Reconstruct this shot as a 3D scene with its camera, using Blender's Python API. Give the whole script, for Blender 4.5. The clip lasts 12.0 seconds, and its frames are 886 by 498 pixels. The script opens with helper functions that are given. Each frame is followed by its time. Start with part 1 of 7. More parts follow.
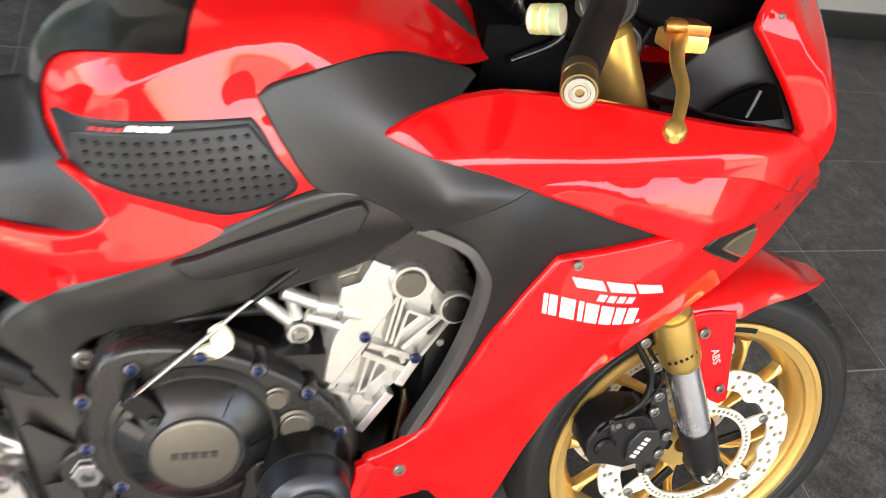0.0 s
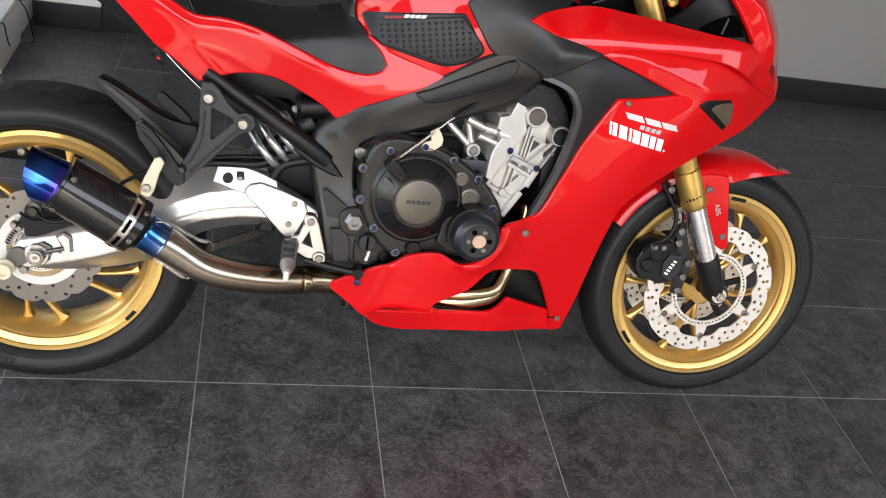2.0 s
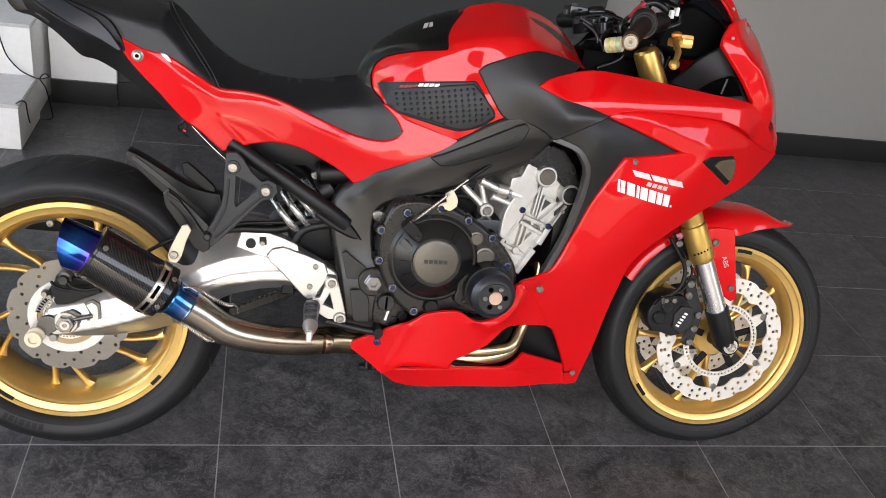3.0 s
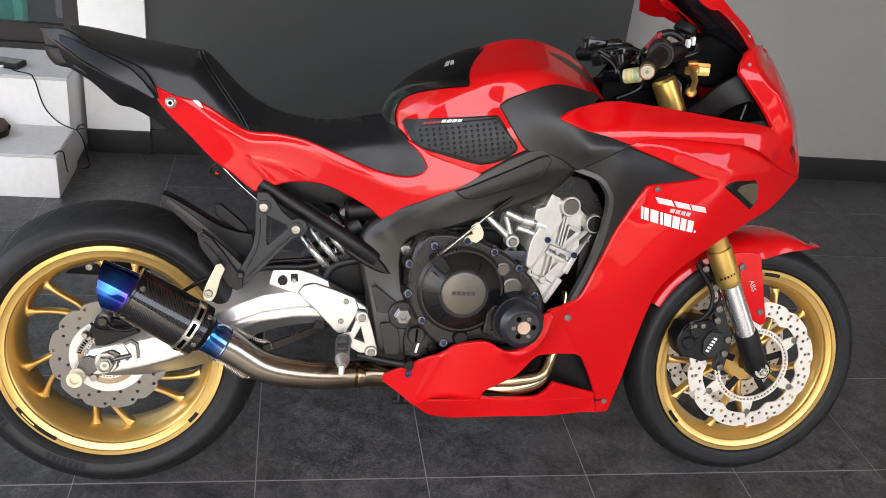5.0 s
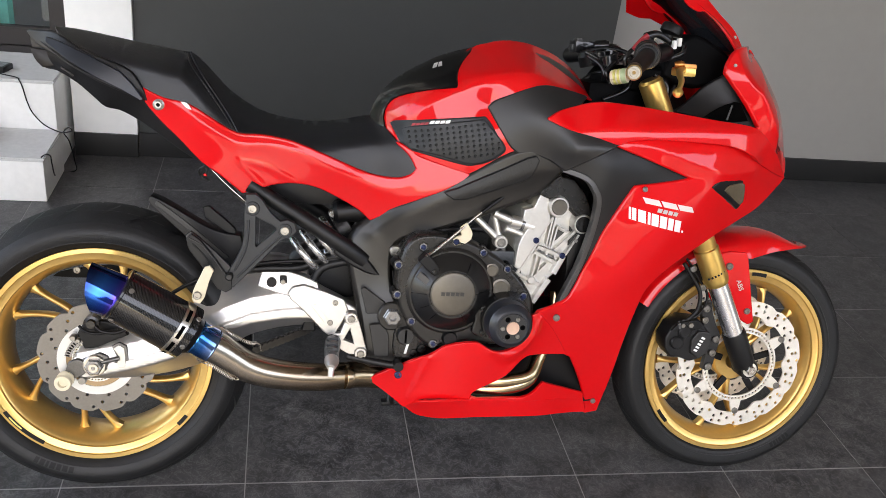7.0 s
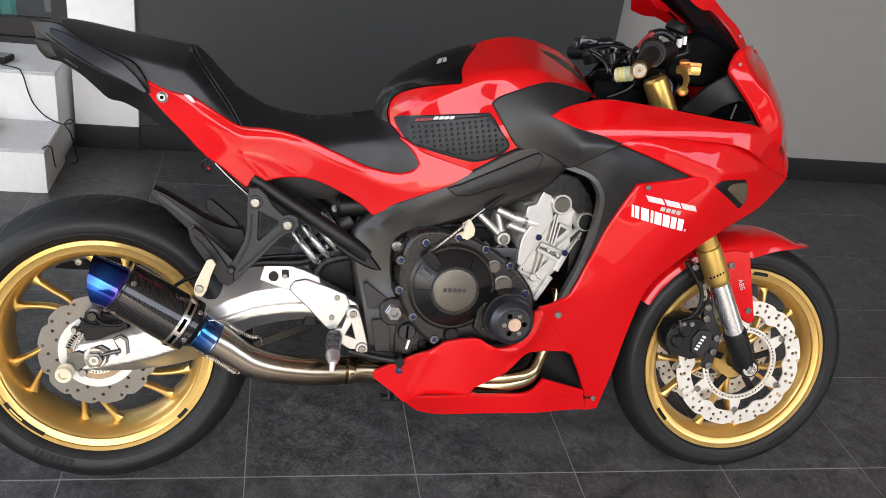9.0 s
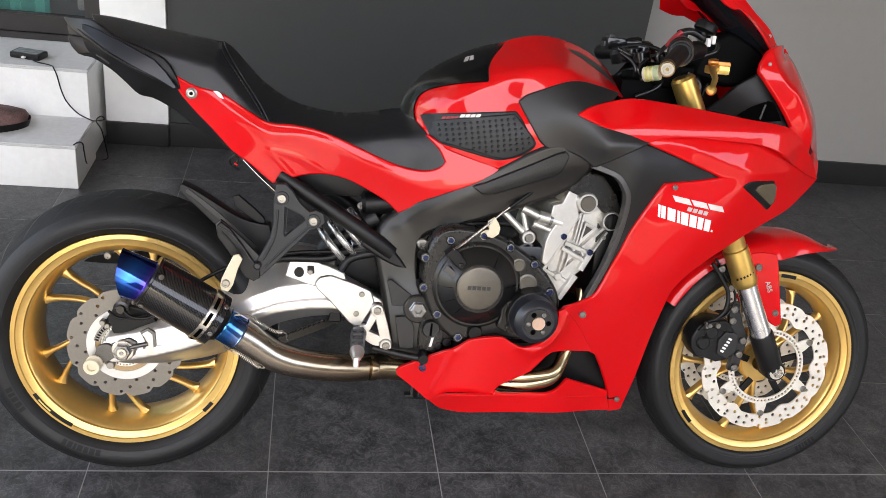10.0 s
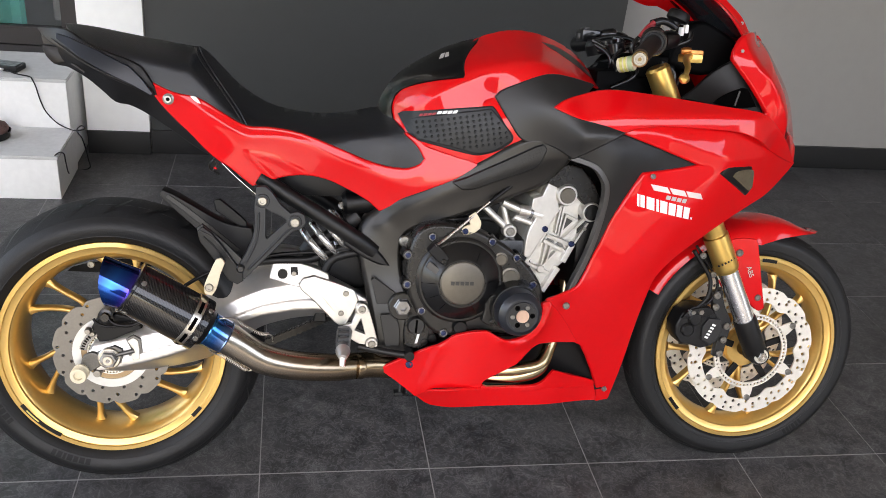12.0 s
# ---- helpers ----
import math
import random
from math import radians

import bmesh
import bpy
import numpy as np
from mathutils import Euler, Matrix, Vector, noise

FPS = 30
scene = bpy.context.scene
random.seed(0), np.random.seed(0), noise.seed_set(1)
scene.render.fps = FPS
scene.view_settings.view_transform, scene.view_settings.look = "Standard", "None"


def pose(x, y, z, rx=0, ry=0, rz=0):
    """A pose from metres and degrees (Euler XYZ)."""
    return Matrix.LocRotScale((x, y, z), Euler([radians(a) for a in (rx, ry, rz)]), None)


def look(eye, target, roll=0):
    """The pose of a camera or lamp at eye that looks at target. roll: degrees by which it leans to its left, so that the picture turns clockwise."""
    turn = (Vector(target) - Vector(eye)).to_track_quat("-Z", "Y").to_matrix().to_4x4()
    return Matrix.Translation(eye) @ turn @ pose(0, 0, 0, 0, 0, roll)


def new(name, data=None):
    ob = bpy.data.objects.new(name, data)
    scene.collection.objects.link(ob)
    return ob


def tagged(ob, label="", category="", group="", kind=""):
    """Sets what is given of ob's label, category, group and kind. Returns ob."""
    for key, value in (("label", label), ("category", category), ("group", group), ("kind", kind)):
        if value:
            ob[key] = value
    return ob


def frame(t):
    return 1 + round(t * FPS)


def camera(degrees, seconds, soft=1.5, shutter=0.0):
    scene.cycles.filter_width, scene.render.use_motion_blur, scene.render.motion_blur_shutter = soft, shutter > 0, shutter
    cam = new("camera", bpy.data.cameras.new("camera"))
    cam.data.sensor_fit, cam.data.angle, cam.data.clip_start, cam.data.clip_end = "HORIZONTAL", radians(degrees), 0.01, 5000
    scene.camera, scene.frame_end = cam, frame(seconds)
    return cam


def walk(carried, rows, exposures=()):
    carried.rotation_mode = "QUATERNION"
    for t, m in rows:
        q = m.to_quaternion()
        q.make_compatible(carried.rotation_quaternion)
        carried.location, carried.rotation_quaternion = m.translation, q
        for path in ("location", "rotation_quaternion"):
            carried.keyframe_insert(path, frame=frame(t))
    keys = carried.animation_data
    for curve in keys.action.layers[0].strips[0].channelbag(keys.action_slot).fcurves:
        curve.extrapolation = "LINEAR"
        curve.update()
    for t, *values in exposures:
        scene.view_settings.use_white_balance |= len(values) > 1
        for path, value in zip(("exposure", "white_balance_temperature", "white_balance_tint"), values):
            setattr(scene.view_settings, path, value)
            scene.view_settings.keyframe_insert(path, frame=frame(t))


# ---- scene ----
cam = camera(53.8, 12.0, soft=0.35, shutter=0.4)
PATH = [
    (0, (0.387, -0.580, 1.339), (0.853, 0.518, 0.273), 15.3),
    (0.5, (0.304, -0.852, 1.377), (0.682, 0.359, 0.402), 14.3),
    (1, (0.264, -1.137, 1.366), (0.584, 0.113, 0.420), 16.0),
    (1.5, (0.179, -1.309, 1.396), (0.532, -0.060, 0.461), 14.2),
    (2, (0.085, -1.441, 1.397), (0.529, 0.16, 0.283), 12.3),
    (2.5, (0.048, -1.475, 1.406), (0.499, 0.175, 0.37), 11.9),
    (3, (0.047, -1.484, 1.413), (0.477, 0.197, 0.418), 10.2),
    (3.5, (0.053, -1.497, 1.415), (0.444, 0.206, 0.442), 7.9),
    (5.5, (0.044, -1.521, 1.421), (0.4, 0.219, 0.501), 7.2),
    (6, (0.041, -1.525, 1.416), (0.411, 0.217, 0.506), 7.3),
    (6.5, (0.042, -1.522, 1.419), (0.419, 0.216, 0.504), 7.4),
    (7, (0.047, -1.522, 1.418), (0.43, 0.211, 0.497), 7.3),
    (9, (0.039, -1.52, 1.416), (0.426, 0.208, 0.488), 8.0),
    (9.5, (0.041, -1.523, 1.411), (0.404, 0.211, 0.484), 8.1),
    (10, (0.04, -1.525, 1.411), (0.37, 0.213, 0.478), 7.8),
    (10.5, (0.039, -1.519, 1.405), (0.373, 0.206, 0.45), 7.5),
    (11, (0.04, -1.524, 1.412), (0.408, 0.192, 0.452), 7.6),
    (11.5, (0.039, -1.536, 1.421), (0.42, 0.19, 0.485), 7.5),
    (12, (0.055, -1.537, 1.413), (0.407, 0.197, 0.479), 6.1),
]
EXPOSURES = [(0.0, 3.78, 8500, 9), (0.5, 3.14, 8000, 12), (1.0, 2.98, 8050, 12), (1.5, 2.92, 8050, 12), (12.0, 2.92, 8050, 12)]
walk(cam, [(t, look(eye, target, roll)) for t, eye, target, roll in PATH], EXPOSURES)

# ---- daylight: soft sky, an open carport ----
world = bpy.data.worlds.new("sky")
scene.world = world
world.use_nodes = True
SUN_UP, SUN_ROUND = radians(64), radians(190)
wn = world.node_tree.nodes
sky = wn.new("ShaderNodeTexSky")
sky.sky_type = "NISHITA"
sky.sun_disc = False
sky.sun_elevation, sky.sun_rotation = SUN_UP, SUN_ROUND
sky.air_density, sky.dust_density = 1.0, 3.0
wn["Background"].inputs["Strength"].default_value = 0.15
world.node_tree.links.new(sky.outputs[0], wn["Background"].inputs["Color"])
sun_data = bpy.data.lights.new("sun", "SUN")
sun_data.energy, sun_data.angle, sun_data.color = 4.5, radians(0.6), (1.0, 0.95, 0.88)
sun = new("sun", sun_data)
sun.matrix_world = look((-0.8, -4.3, 9.0), (0, 0, 0))


# ---- materials ----
def material(name, color, rough=0.5, metal=0.0, vary=0.12, scale=30.0, bump=0.0, bump_scale=200.0,
             coat=0.0, dark=None, random=0.0, coat_rough=0.04, spec=0.5):
    """A surface with broad and fine variation of colour and gloss."""
    m = bpy.data.materials.new(name)
    m.use_nodes = True
    n, l = m.node_tree.nodes, m.node_tree.links
    b = n["Principled BSDF"]
    co = n.new("ShaderNodeTexCoord")
    big, fine = n.new("ShaderNodeTexNoise"), n.new("ShaderNodeTexNoise")
    big.inputs["Scale"].default_value, fine.inputs["Scale"].default_value = scale * 0.25, scale * 4
    big.inputs["Detail"].default_value = fine.inputs["Detail"].default_value = 5
    l.new(co.outputs["Object"], big.inputs["Vector"])
    l.new(co.outputs["Object"], fine.inputs["Vector"])
    mid = n.new("ShaderNodeMath")
    mid.operation = "MULTIPLY_ADD"
    mid.inputs[1].default_value, mid.inputs[2].default_value = 0.4, 0.0
    l.new(fine.outputs["Fac"], mid.inputs[0])
    add = n.new("ShaderNodeMath")
    add.operation = "MULTIPLY_ADD"
    add.inputs[1].default_value = 0.6
    l.new(big.outputs["Fac"], add.inputs[0])
    l.new(mid.outputs[0], add.inputs[2])
    ramp = n.new("ShaderNodeValToRGB")
    low = dark or tuple(c * (1 - vary) for c in color)
    high = tuple(min(1, c * (1 + vary)) for c in color)
    ramp.color_ramp.elements[0].color, ramp.color_ramp.elements[1].color = (*low, 1), (*high, 1)
    ramp.color_ramp.elements[0].position, ramp.color_ramp.elements[1].position = 0.32, 0.68
    l.new(add.outputs[0], ramp.inputs["Fac"])
    out = ramp.outputs["Color"]
    if random:
        info, hsv, rng = n.new("ShaderNodeObjectInfo"), n.new("ShaderNodeHueSaturation"), n.new("ShaderNodeMapRange")
        rng.inputs["To Min"].default_value, rng.inputs["To Max"].default_value = 1 - random, 1 + random
        l.new(info.outputs["Random"], rng.inputs["Value"])
        l.new(rng.outputs[0], hsv.inputs["Value"])
        l.new(out, hsv.inputs["Color"])
        out = hsv.outputs["Color"]
    l.new(out, b.inputs["Base Color"])
    gloss = n.new("ShaderNodeMapRange")
    gloss.inputs["To Min"].default_value, gloss.inputs["To Max"].default_value = max(0.02, rough * 0.82), min(1, rough * 1.18)
    l.new(add.outputs[0], gloss.inputs["Value"])
    l.new(gloss.outputs[0], b.inputs["Roughness"])
    b.inputs["Metallic"].default_value = metal
    b.inputs["Specular IOR Level"].default_value = spec
    b.inputs["Coat Weight"].default_value, b.inputs["Coat Roughness"].default_value = coat, coat_rough
    if bump:
        grain, relief = n.new("ShaderNodeTexNoise"), n.new("ShaderNodeBump")
        grain.inputs["Scale"].default_value, grain.inputs["Detail"].default_value = bump_scale, 3
        l.new(co.outputs["Object"], grain.inputs["Vector"])
        l.new(grain.outputs["Fac"], relief.inputs["Height"])
        relief.inputs["Strength"].default_value, relief.inputs["Distance"].default_value = bump, 0.002
        l.new(relief.outputs[0], b.inputs["Normal"])
    return m


RED = material("red_paint", (0.64, 0.0052, 0.0080), 0.4, vary=0.03, coat=0.9, spec=0.02, coat_rough=0.03)
GLOSS = material("black_gloss_paint", (0.008, 0.008, 0.009), 0.3, coat=0.9, coat_rough=0.03, spec=0.1)
PIANO = material("worn_black_gloss_plastic", (0.004, 0.004, 0.0045), 0.3, coat=0.28, coat_rough=0.03, spec=0.1)
MATTE = material("black_matte_plastic", (0.0062, 0.0062, 0.0068), 0.40, bump=0.15, bump_scale=900, spec=0.32)
CASTGREY = material("blue_grey_cast_paint", (0.0135, 0.0152, 0.0175), 0.42, vary=0.12, bump=0.1, bump_scale=700, spec=0.4)
PEGGREY = material("dull_grey_peg_metal", (0.17, 0.17, 0.17), 0.42, metal=0.7, vary=0.2)
TRIMGREY = material("dark_grey_satin_plastic", (0.0105, 0.0105, 0.0110), 0.42, vary=0.08, spec=0.5)
FRAMEGREY = material("brown_grey_satin_frame_paint", (0.0145, 0.0135, 0.0125), 0.31, vary=0.1, bump=0.08, bump_scale=700, spec=0.42)
ENGINE = material("black_engine_paint", (0.0066, 0.0066, 0.0070), 0.24, vary=0.2, bump=0.06, bump_scale=600)
DEEP = material("deep_black", (0.0030, 0.0030, 0.0034), 0.42, spec=0.28)
CAP = material("bronze_grey_cap", (0.12, 0.108, 0.09), 0.38, metal=0.7)
LEATHER = material("black_vinyl", (0.0076, 0.0086, 0.0112), 0.35, bump=0.3, bump_scale=900, spec=0.5)
RUBBER = material("tyre_rubber", (0.0072, 0.0075, 0.0082), 0.52, vary=0.35, scale=18, bump=0.25, bump_scale=400, spec=0.38)
TREADRUBBER = material("scuffed_tread_rubber", (0.0058, 0.0059, 0.0064), 0.72, vary=0.5, scale=30, bump=0.4, bump_scale=500, spec=0.35)
SCUFF = material("pale_scuffed_rubber", (0.045, 0.045, 0.045), 0.8, vary=0.6, scale=300)
GRIPRUB = material("ribbed_rubber", (0.011, 0.0125, 0.0145), 0.45, bump=0.2, bump_scale=600, spec=0.4)
GOLD = material("gold_wheel_paint", (0.73, 0.465, 0.150), 0.31, metal=0.78, vary=0.06, coat=0.3)
GOLDMETAL = material("gold_anodised_metal", (0.80, 0.53, 0.16), 0.33, metal=0.9, vary=0.06)
ALU = material("cast_aluminium", (0.60, 0.585, 0.555), 0.34, metal=0.85, vary=0.08, bump=0.12, bump_scale=500)
ALUPAINT = material("silver_painted_metal", (0.58, 0.57, 0.55), 0.33, metal=0.92, vary=0.05)
STEEL = material("brushed_steel", (0.55, 0.52, 0.47), 0.28, metal=1.0, vary=0.12, scale=60)
CHROME = material("chrome", (0.78, 0.78, 0.78), 0.1, metal=1.0, vary=0.03)
FORKCHROME = material("hard_chrome", (0.86, 0.87, 0.90), 0.27, metal=1.0, vary=0.03)
DISC = material("disc_steel", (0.83, 0.79, 0.71), 0.42, metal=0.6, vary=0.08, scale=60)
REARDISC = material("dull_disc_steel", (0.20, 0.185, 0.165), 0.42, metal=0.85, vary=0.12, scale=45)
SMOKELENS = material("brown_smoked_lens", (0.11, 0.09, 0.06), 0.25, coat=0.6)
RINGWHITE = material("bright_milled_ring", (0.62, 0.62, 0.60), 0.36, metal=0.5, vary=0.05)
DULLBRASS = material("dull_brass", (0.30, 0.21, 0.12), 0.4, metal=0.7)
COIL = material("grey_enamel_coil", (0.24, 0.24, 0.24), 0.26, metal=0.75)
CASE = material("brown_grey_engine_cover", (0.012, 0.0112, 0.0105), 0.28, vary=0.12, bump=0.1, bump_scale=600, spec=0.45)
BOLT = material("zinc_bolt", (0.27, 0.26, 0.24), 0.3, metal=0.9)
BLUEBOLT = material("blue_anodised_bolt", (0.04, 0.055, 0.13), 0.22, metal=0.9)
DARKSTEEL = material("dark_oiled_steel", (0.125, 0.122, 0.117), 0.33, metal=0.8, vary=0.25, scale=60)
TYREMARK = material("worn_tyre_lettering", (0.0055, 0.0055, 0.006), 0.7, spec=0.3)
WHITE = material("white_decal", (0.80, 0.79, 0.77), 0.4, vary=0.03)
PALEDECAL = material("pale_silver_decal", (0.66, 0.58, 0.56), 0.35, vary=0.05)
SILVERDECAL = material("grey_decal", (0.45, 0.42, 0.40), 0.4, vary=0.05)
REDDECAL = material("red_decal", (0.32, 0.02, 0.028), 0.4, vary=0.05)
CREAM = material("cream_plastic", (0.66, 0.58, 0.42), 0.45, vary=0.06)
YELLOW = material("yellow_tape", (0.62, 0.56, 0.16), 0.5, vary=0.15)
GREENTAPE = material("pale_green_tape", (0.36, 0.42, 0.24), 0.5, vary=0.15)
AMBER = material("smoked_lens", (0.012, 0.010, 0.009), 0.4, spec=0.3)
WHITEWALL = material("white_wall_paint", (0.86, 0.855, 0.83), 0.7, vary=0.04, scale=6, bump=0.1, bump_scale=150)
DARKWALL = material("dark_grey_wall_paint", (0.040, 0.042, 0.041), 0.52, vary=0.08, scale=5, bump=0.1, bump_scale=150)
GREYWALL = material("light_grey_wall_paint", (0.285, 0.272, 0.258), 0.6, vary=0.04, scale=5, bump=0.1, bump_scale=150)
SKIRT = material("black_skirting", (0.007, 0.007, 0.0075), 0.5)
STEPWHITE = material("white_painted_concrete", (0.80, 0.80, 0.78), 0.65, vary=0.06, scale=12, bump=0.25, bump_scale=120)
TREAD = material("worn_grey_white_tread", (0.52, 0.52, 0.51), 0.65, vary=0.12, scale=14, bump=0.25, bump_scale=120)
ALUBLACK = material("dark_aluminium_frame", (0.020, 0.017, 0.017), 0.4, vary=0.1)
CURTAIN = material("teal_curtain", (0.10, 0.42, 0.36), 0.8, vary=0.1)
GROUT = material("grey_grout", (0.27, 0.265, 0.26), 0.8)
CONCRETE = material("grey_concrete", (0.11, 0.107, 0.103), 0.85, vary=0.12, scale=2, bump=0.3, bump_scale=60)
FABRIC = material("mottled_brown_fabric", (0.24, 0.13, 0.12), 0.9, dark=(0.02, 0.018, 0.018), scale=60)


def cover_material():
    """Black plastic with a fine moulded check."""
    m = material("checked_black_plastic", (0.0072, 0.0074, 0.0078), 0.42, spec=0.4)
    n, l = m.node_tree.nodes, m.node_tree.links
    co, chk, relief = n.new("ShaderNodeTexCoord"), n.new("ShaderNodeTexChecker"), n.new("ShaderNodeBump")
    turn = n.new("ShaderNodeMapping")
    turn.inputs["Rotation"].default_value = (0, radians(-24), 0)
    l.new(co.outputs["Object"], turn.inputs["Vector"])
    l.new(turn.outputs[0], chk.inputs["Vector"])
    chk.inputs["Scale"].default_value = 210
    l.new(chk.outputs["Fac"], relief.inputs["Height"])
    relief.inputs["Strength"].default_value, relief.inputs["Distance"].default_value = 0.5, 0.001
    l.new(relief.outputs[0], n["Principled BSDF"].inputs["Normal"])
    return m


COVER = cover_material()
GLOSSGREY = material("dark_blue_grey_satin_paint", (0.0085, 0.0108, 0.0158), 0.30, vary=0.05, spec=0.38)
DEEPFRAME = material("shadow_brown_frame_paint", (0.016, 0.015, 0.014), 0.5)
EDGEGREY = material("satin_grey_edge", (0.040, 0.038, 0.037), 0.4)
# blacker than the plastic itself: cockpit shade is put into this colour
SHADEBLACK = material("shade_darkened_black_plastic", (0.0018, 0.0018, 0.0021), 0.6, spec=0.06)
SPRINGSTEEL = material("bright_enamel_spring", (0.52, 0.52, 0.51), 0.24, metal=0.85)
CHAINSTEEL = material("oily_chain_steel", (0.028, 0.027, 0.026), 0.32, metal=0.7)
ALUDULL = material("rough_cast_aluminium", (0.52, 0.51, 0.475), 0.42, metal=0.75, vary=0.1, bump=0.3, bump_scale=420)
PUCK = material("black_nylon", (0.010, 0.0125, 0.018), 0.35, coat=0.2, coat_rough=0.2)
COPPER = material("copper_sticker", (0.62, 0.42, 0.32), 0.35, metal=0.5)
BRASS = material("bronze_anodised", (0.20, 0.135, 0.06), 0.3, metal=0.9)
REDGOLD = material("red_anodised", (0.50, 0.20, 0.06), 0.3, metal=0.9)
HEADER = material("bronzed_steel", (0.45, 0.35, 0.21), 0.22, metal=1.0, vary=0.15)
STREETWALL = material("grey_plaster_wall", (0.20, 0.20, 0.19), 0.8, vary=0.2, scale=3)
CEIL = material("grey_ceiling_board", (0.32, 0.31, 0.295), 0.8, vary=0.06, scale=3)
# near-black fill: shade inside slots, holes and openings is painted with it
GROOVE = material("groove_shade_black", (0.002, 0.002, 0.002), 0.95, spec=0.0)
CAMO = material("mottled_grey_print", (0.30, 0.32, 0.32), 0.5, dark=(0.03, 0.035, 0.04), scale=200)


def tile_material():
    m = bpy.data.materials.new("dark_stone_tile")
    m.use_nodes = True
    n, l = m.node_tree.nodes, m.node_tree.links
    b = n["Principled BSDF"]
    co, info, off = n.new("ShaderNodeTexCoord"), n.new("ShaderNodeObjectInfo"), n.new("ShaderNodeVectorMath")
    off.operation = "ADD"
    l.new(co.outputs["Object"], off.inputs[0])
    l.new(info.outputs["Location"], off.inputs[1])
    cloud, vein, speck = (n.new("ShaderNodeTexNoise") for _ in range(3))
    for t, s, d, r in ((cloud, 13, 8, 0.7), (vein, 34, 9, 0.72), (speck, 160, 4, 0.6)):
        t.inputs["Scale"].default_value, t.inputs["Detail"].default_value, t.inputs["Roughness"].default_value = s, d, r
        l.new(off.outputs[0], t.inputs["Vector"])
    cloud.inputs["Distortion"].default_value, vein.inputs["Distortion"].default_value = 0.8, 1.2
    base = n.new("ShaderNodeValToRGB")
    base.color_ramp.elements[0].color, base.color_ramp.elements[1].color = (0.0165, 0.0165, 0.0180, 1), (0.066, 0.065, 0.066, 1)
    base.color_ramp.elements[0].position, base.color_ramp.elements[1].position = 0.36, 0.66
    l.new(cloud.outputs["Fac"], base.inputs["Fac"])
    streak = n.new("ShaderNodeValToRGB")
    e = streak.color_ramp.elements
    e[0].position, e[1].position = 0.468, 0.532
    e[0].color, e[1].color = (0, 0, 0, 1), (0, 0, 0, 1)
    e.new(0.50).color = (1, 1, 1, 1)
    l.new(vein.outputs["Fac"], streak.inputs["Fac"])
    mix = n.new("ShaderNodeMix")
    mix.data_type = "RGBA"
    mix.blend_type = "ADD"
    mix.inputs["B"].default_value = (0.115, 0.114, 0.116, 1)
    patch = n.new("ShaderNodeMath")
    patch.operation = "MULTIPLY"
    l.new(streak.outputs["Color"], patch.inputs[0])
    l.new(cloud.outputs["Fac"], patch.inputs[1])
    l.new(patch.outputs[0], mix.inputs["Factor"])
    l.new(base.outputs["Color"], mix.inputs["A"])
    hsv, rng = n.new("ShaderNodeHueSaturation"), n.new("ShaderNodeMapRange")
    rng.inputs["To Min"].default_value, rng.inputs["To Max"].default_value = 0.88, 1.12
    l.new(info.outputs["Random"], rng.inputs["Value"])
    l.new(rng.outputs[0], hsv.inputs["Value"])
    l.new(mix.outputs["Result"], hsv.inputs["Color"])
    l.new(hsv.outputs["Color"], b.inputs["Base Color"])
    gl = n.new("ShaderNodeMapRange")
    gl.inputs["To Min"].default_value, gl.inputs["To Max"].default_value = 0.30, 0.52
    l.new(cloud.outputs["Fac"], gl.inputs["Value"])
    l.new(gl.outputs[0], b.inputs["Roughness"])
    relief = n.new("ShaderNodeBump")
    relief.inputs["Strength"].default_value, relief.inputs["Distance"].default_value = 0.25, 0.002
    l.new(speck.outputs["Fac"], relief.inputs["Height"])
    l.new(relief.outputs[0], b.inputs["Normal"])
    return m


def carbon_material():
    m = bpy.data.materials.new("carbon_fibre")
    m.use_nodes = True
    n, l = m.node_tree.nodes, m.node_tree.links
    b = n["Principled BSDF"]
    co, chk, ramp = n.new("ShaderNodeTexCoord"), n.new("ShaderNodeTexWave"), n.new("ShaderNodeMix")
    ramp.data_type = "RGBA"
    mp = n.new("ShaderNodeMapping")
    mp.inputs["Rotation"].default_value = (0.0, radians(20), 0.0)
    l.new(co.outputs["Object"], mp.inputs["Vector"])
    l.new(mp.outputs[0], chk.inputs["Vector"])
    chk.inputs["Scale"].default_value = 75
    chk.inputs["Distortion"].default_value = 0.6
    chk.inputs["Detail"].default_value = 1.0
    b.inputs["Specular IOR Level"].default_value = 0.1
    l.new(chk.outputs["Fac"], ramp.inputs["Factor"])
    ramp.inputs["A"].default_value, ramp.inputs["B"].default_value = (0.003, 0.003, 0.0035, 1), (0.017, 0.016, 0.016, 1)
    l.new(ramp.outputs["Result"], b.inputs["Base Color"])
    b.inputs["Roughness"].default_value = 0.35
    b.inputs["Coat Weight"].default_value, b.inputs["Coat Roughness"].default_value = 1.0, 0.06
    return m


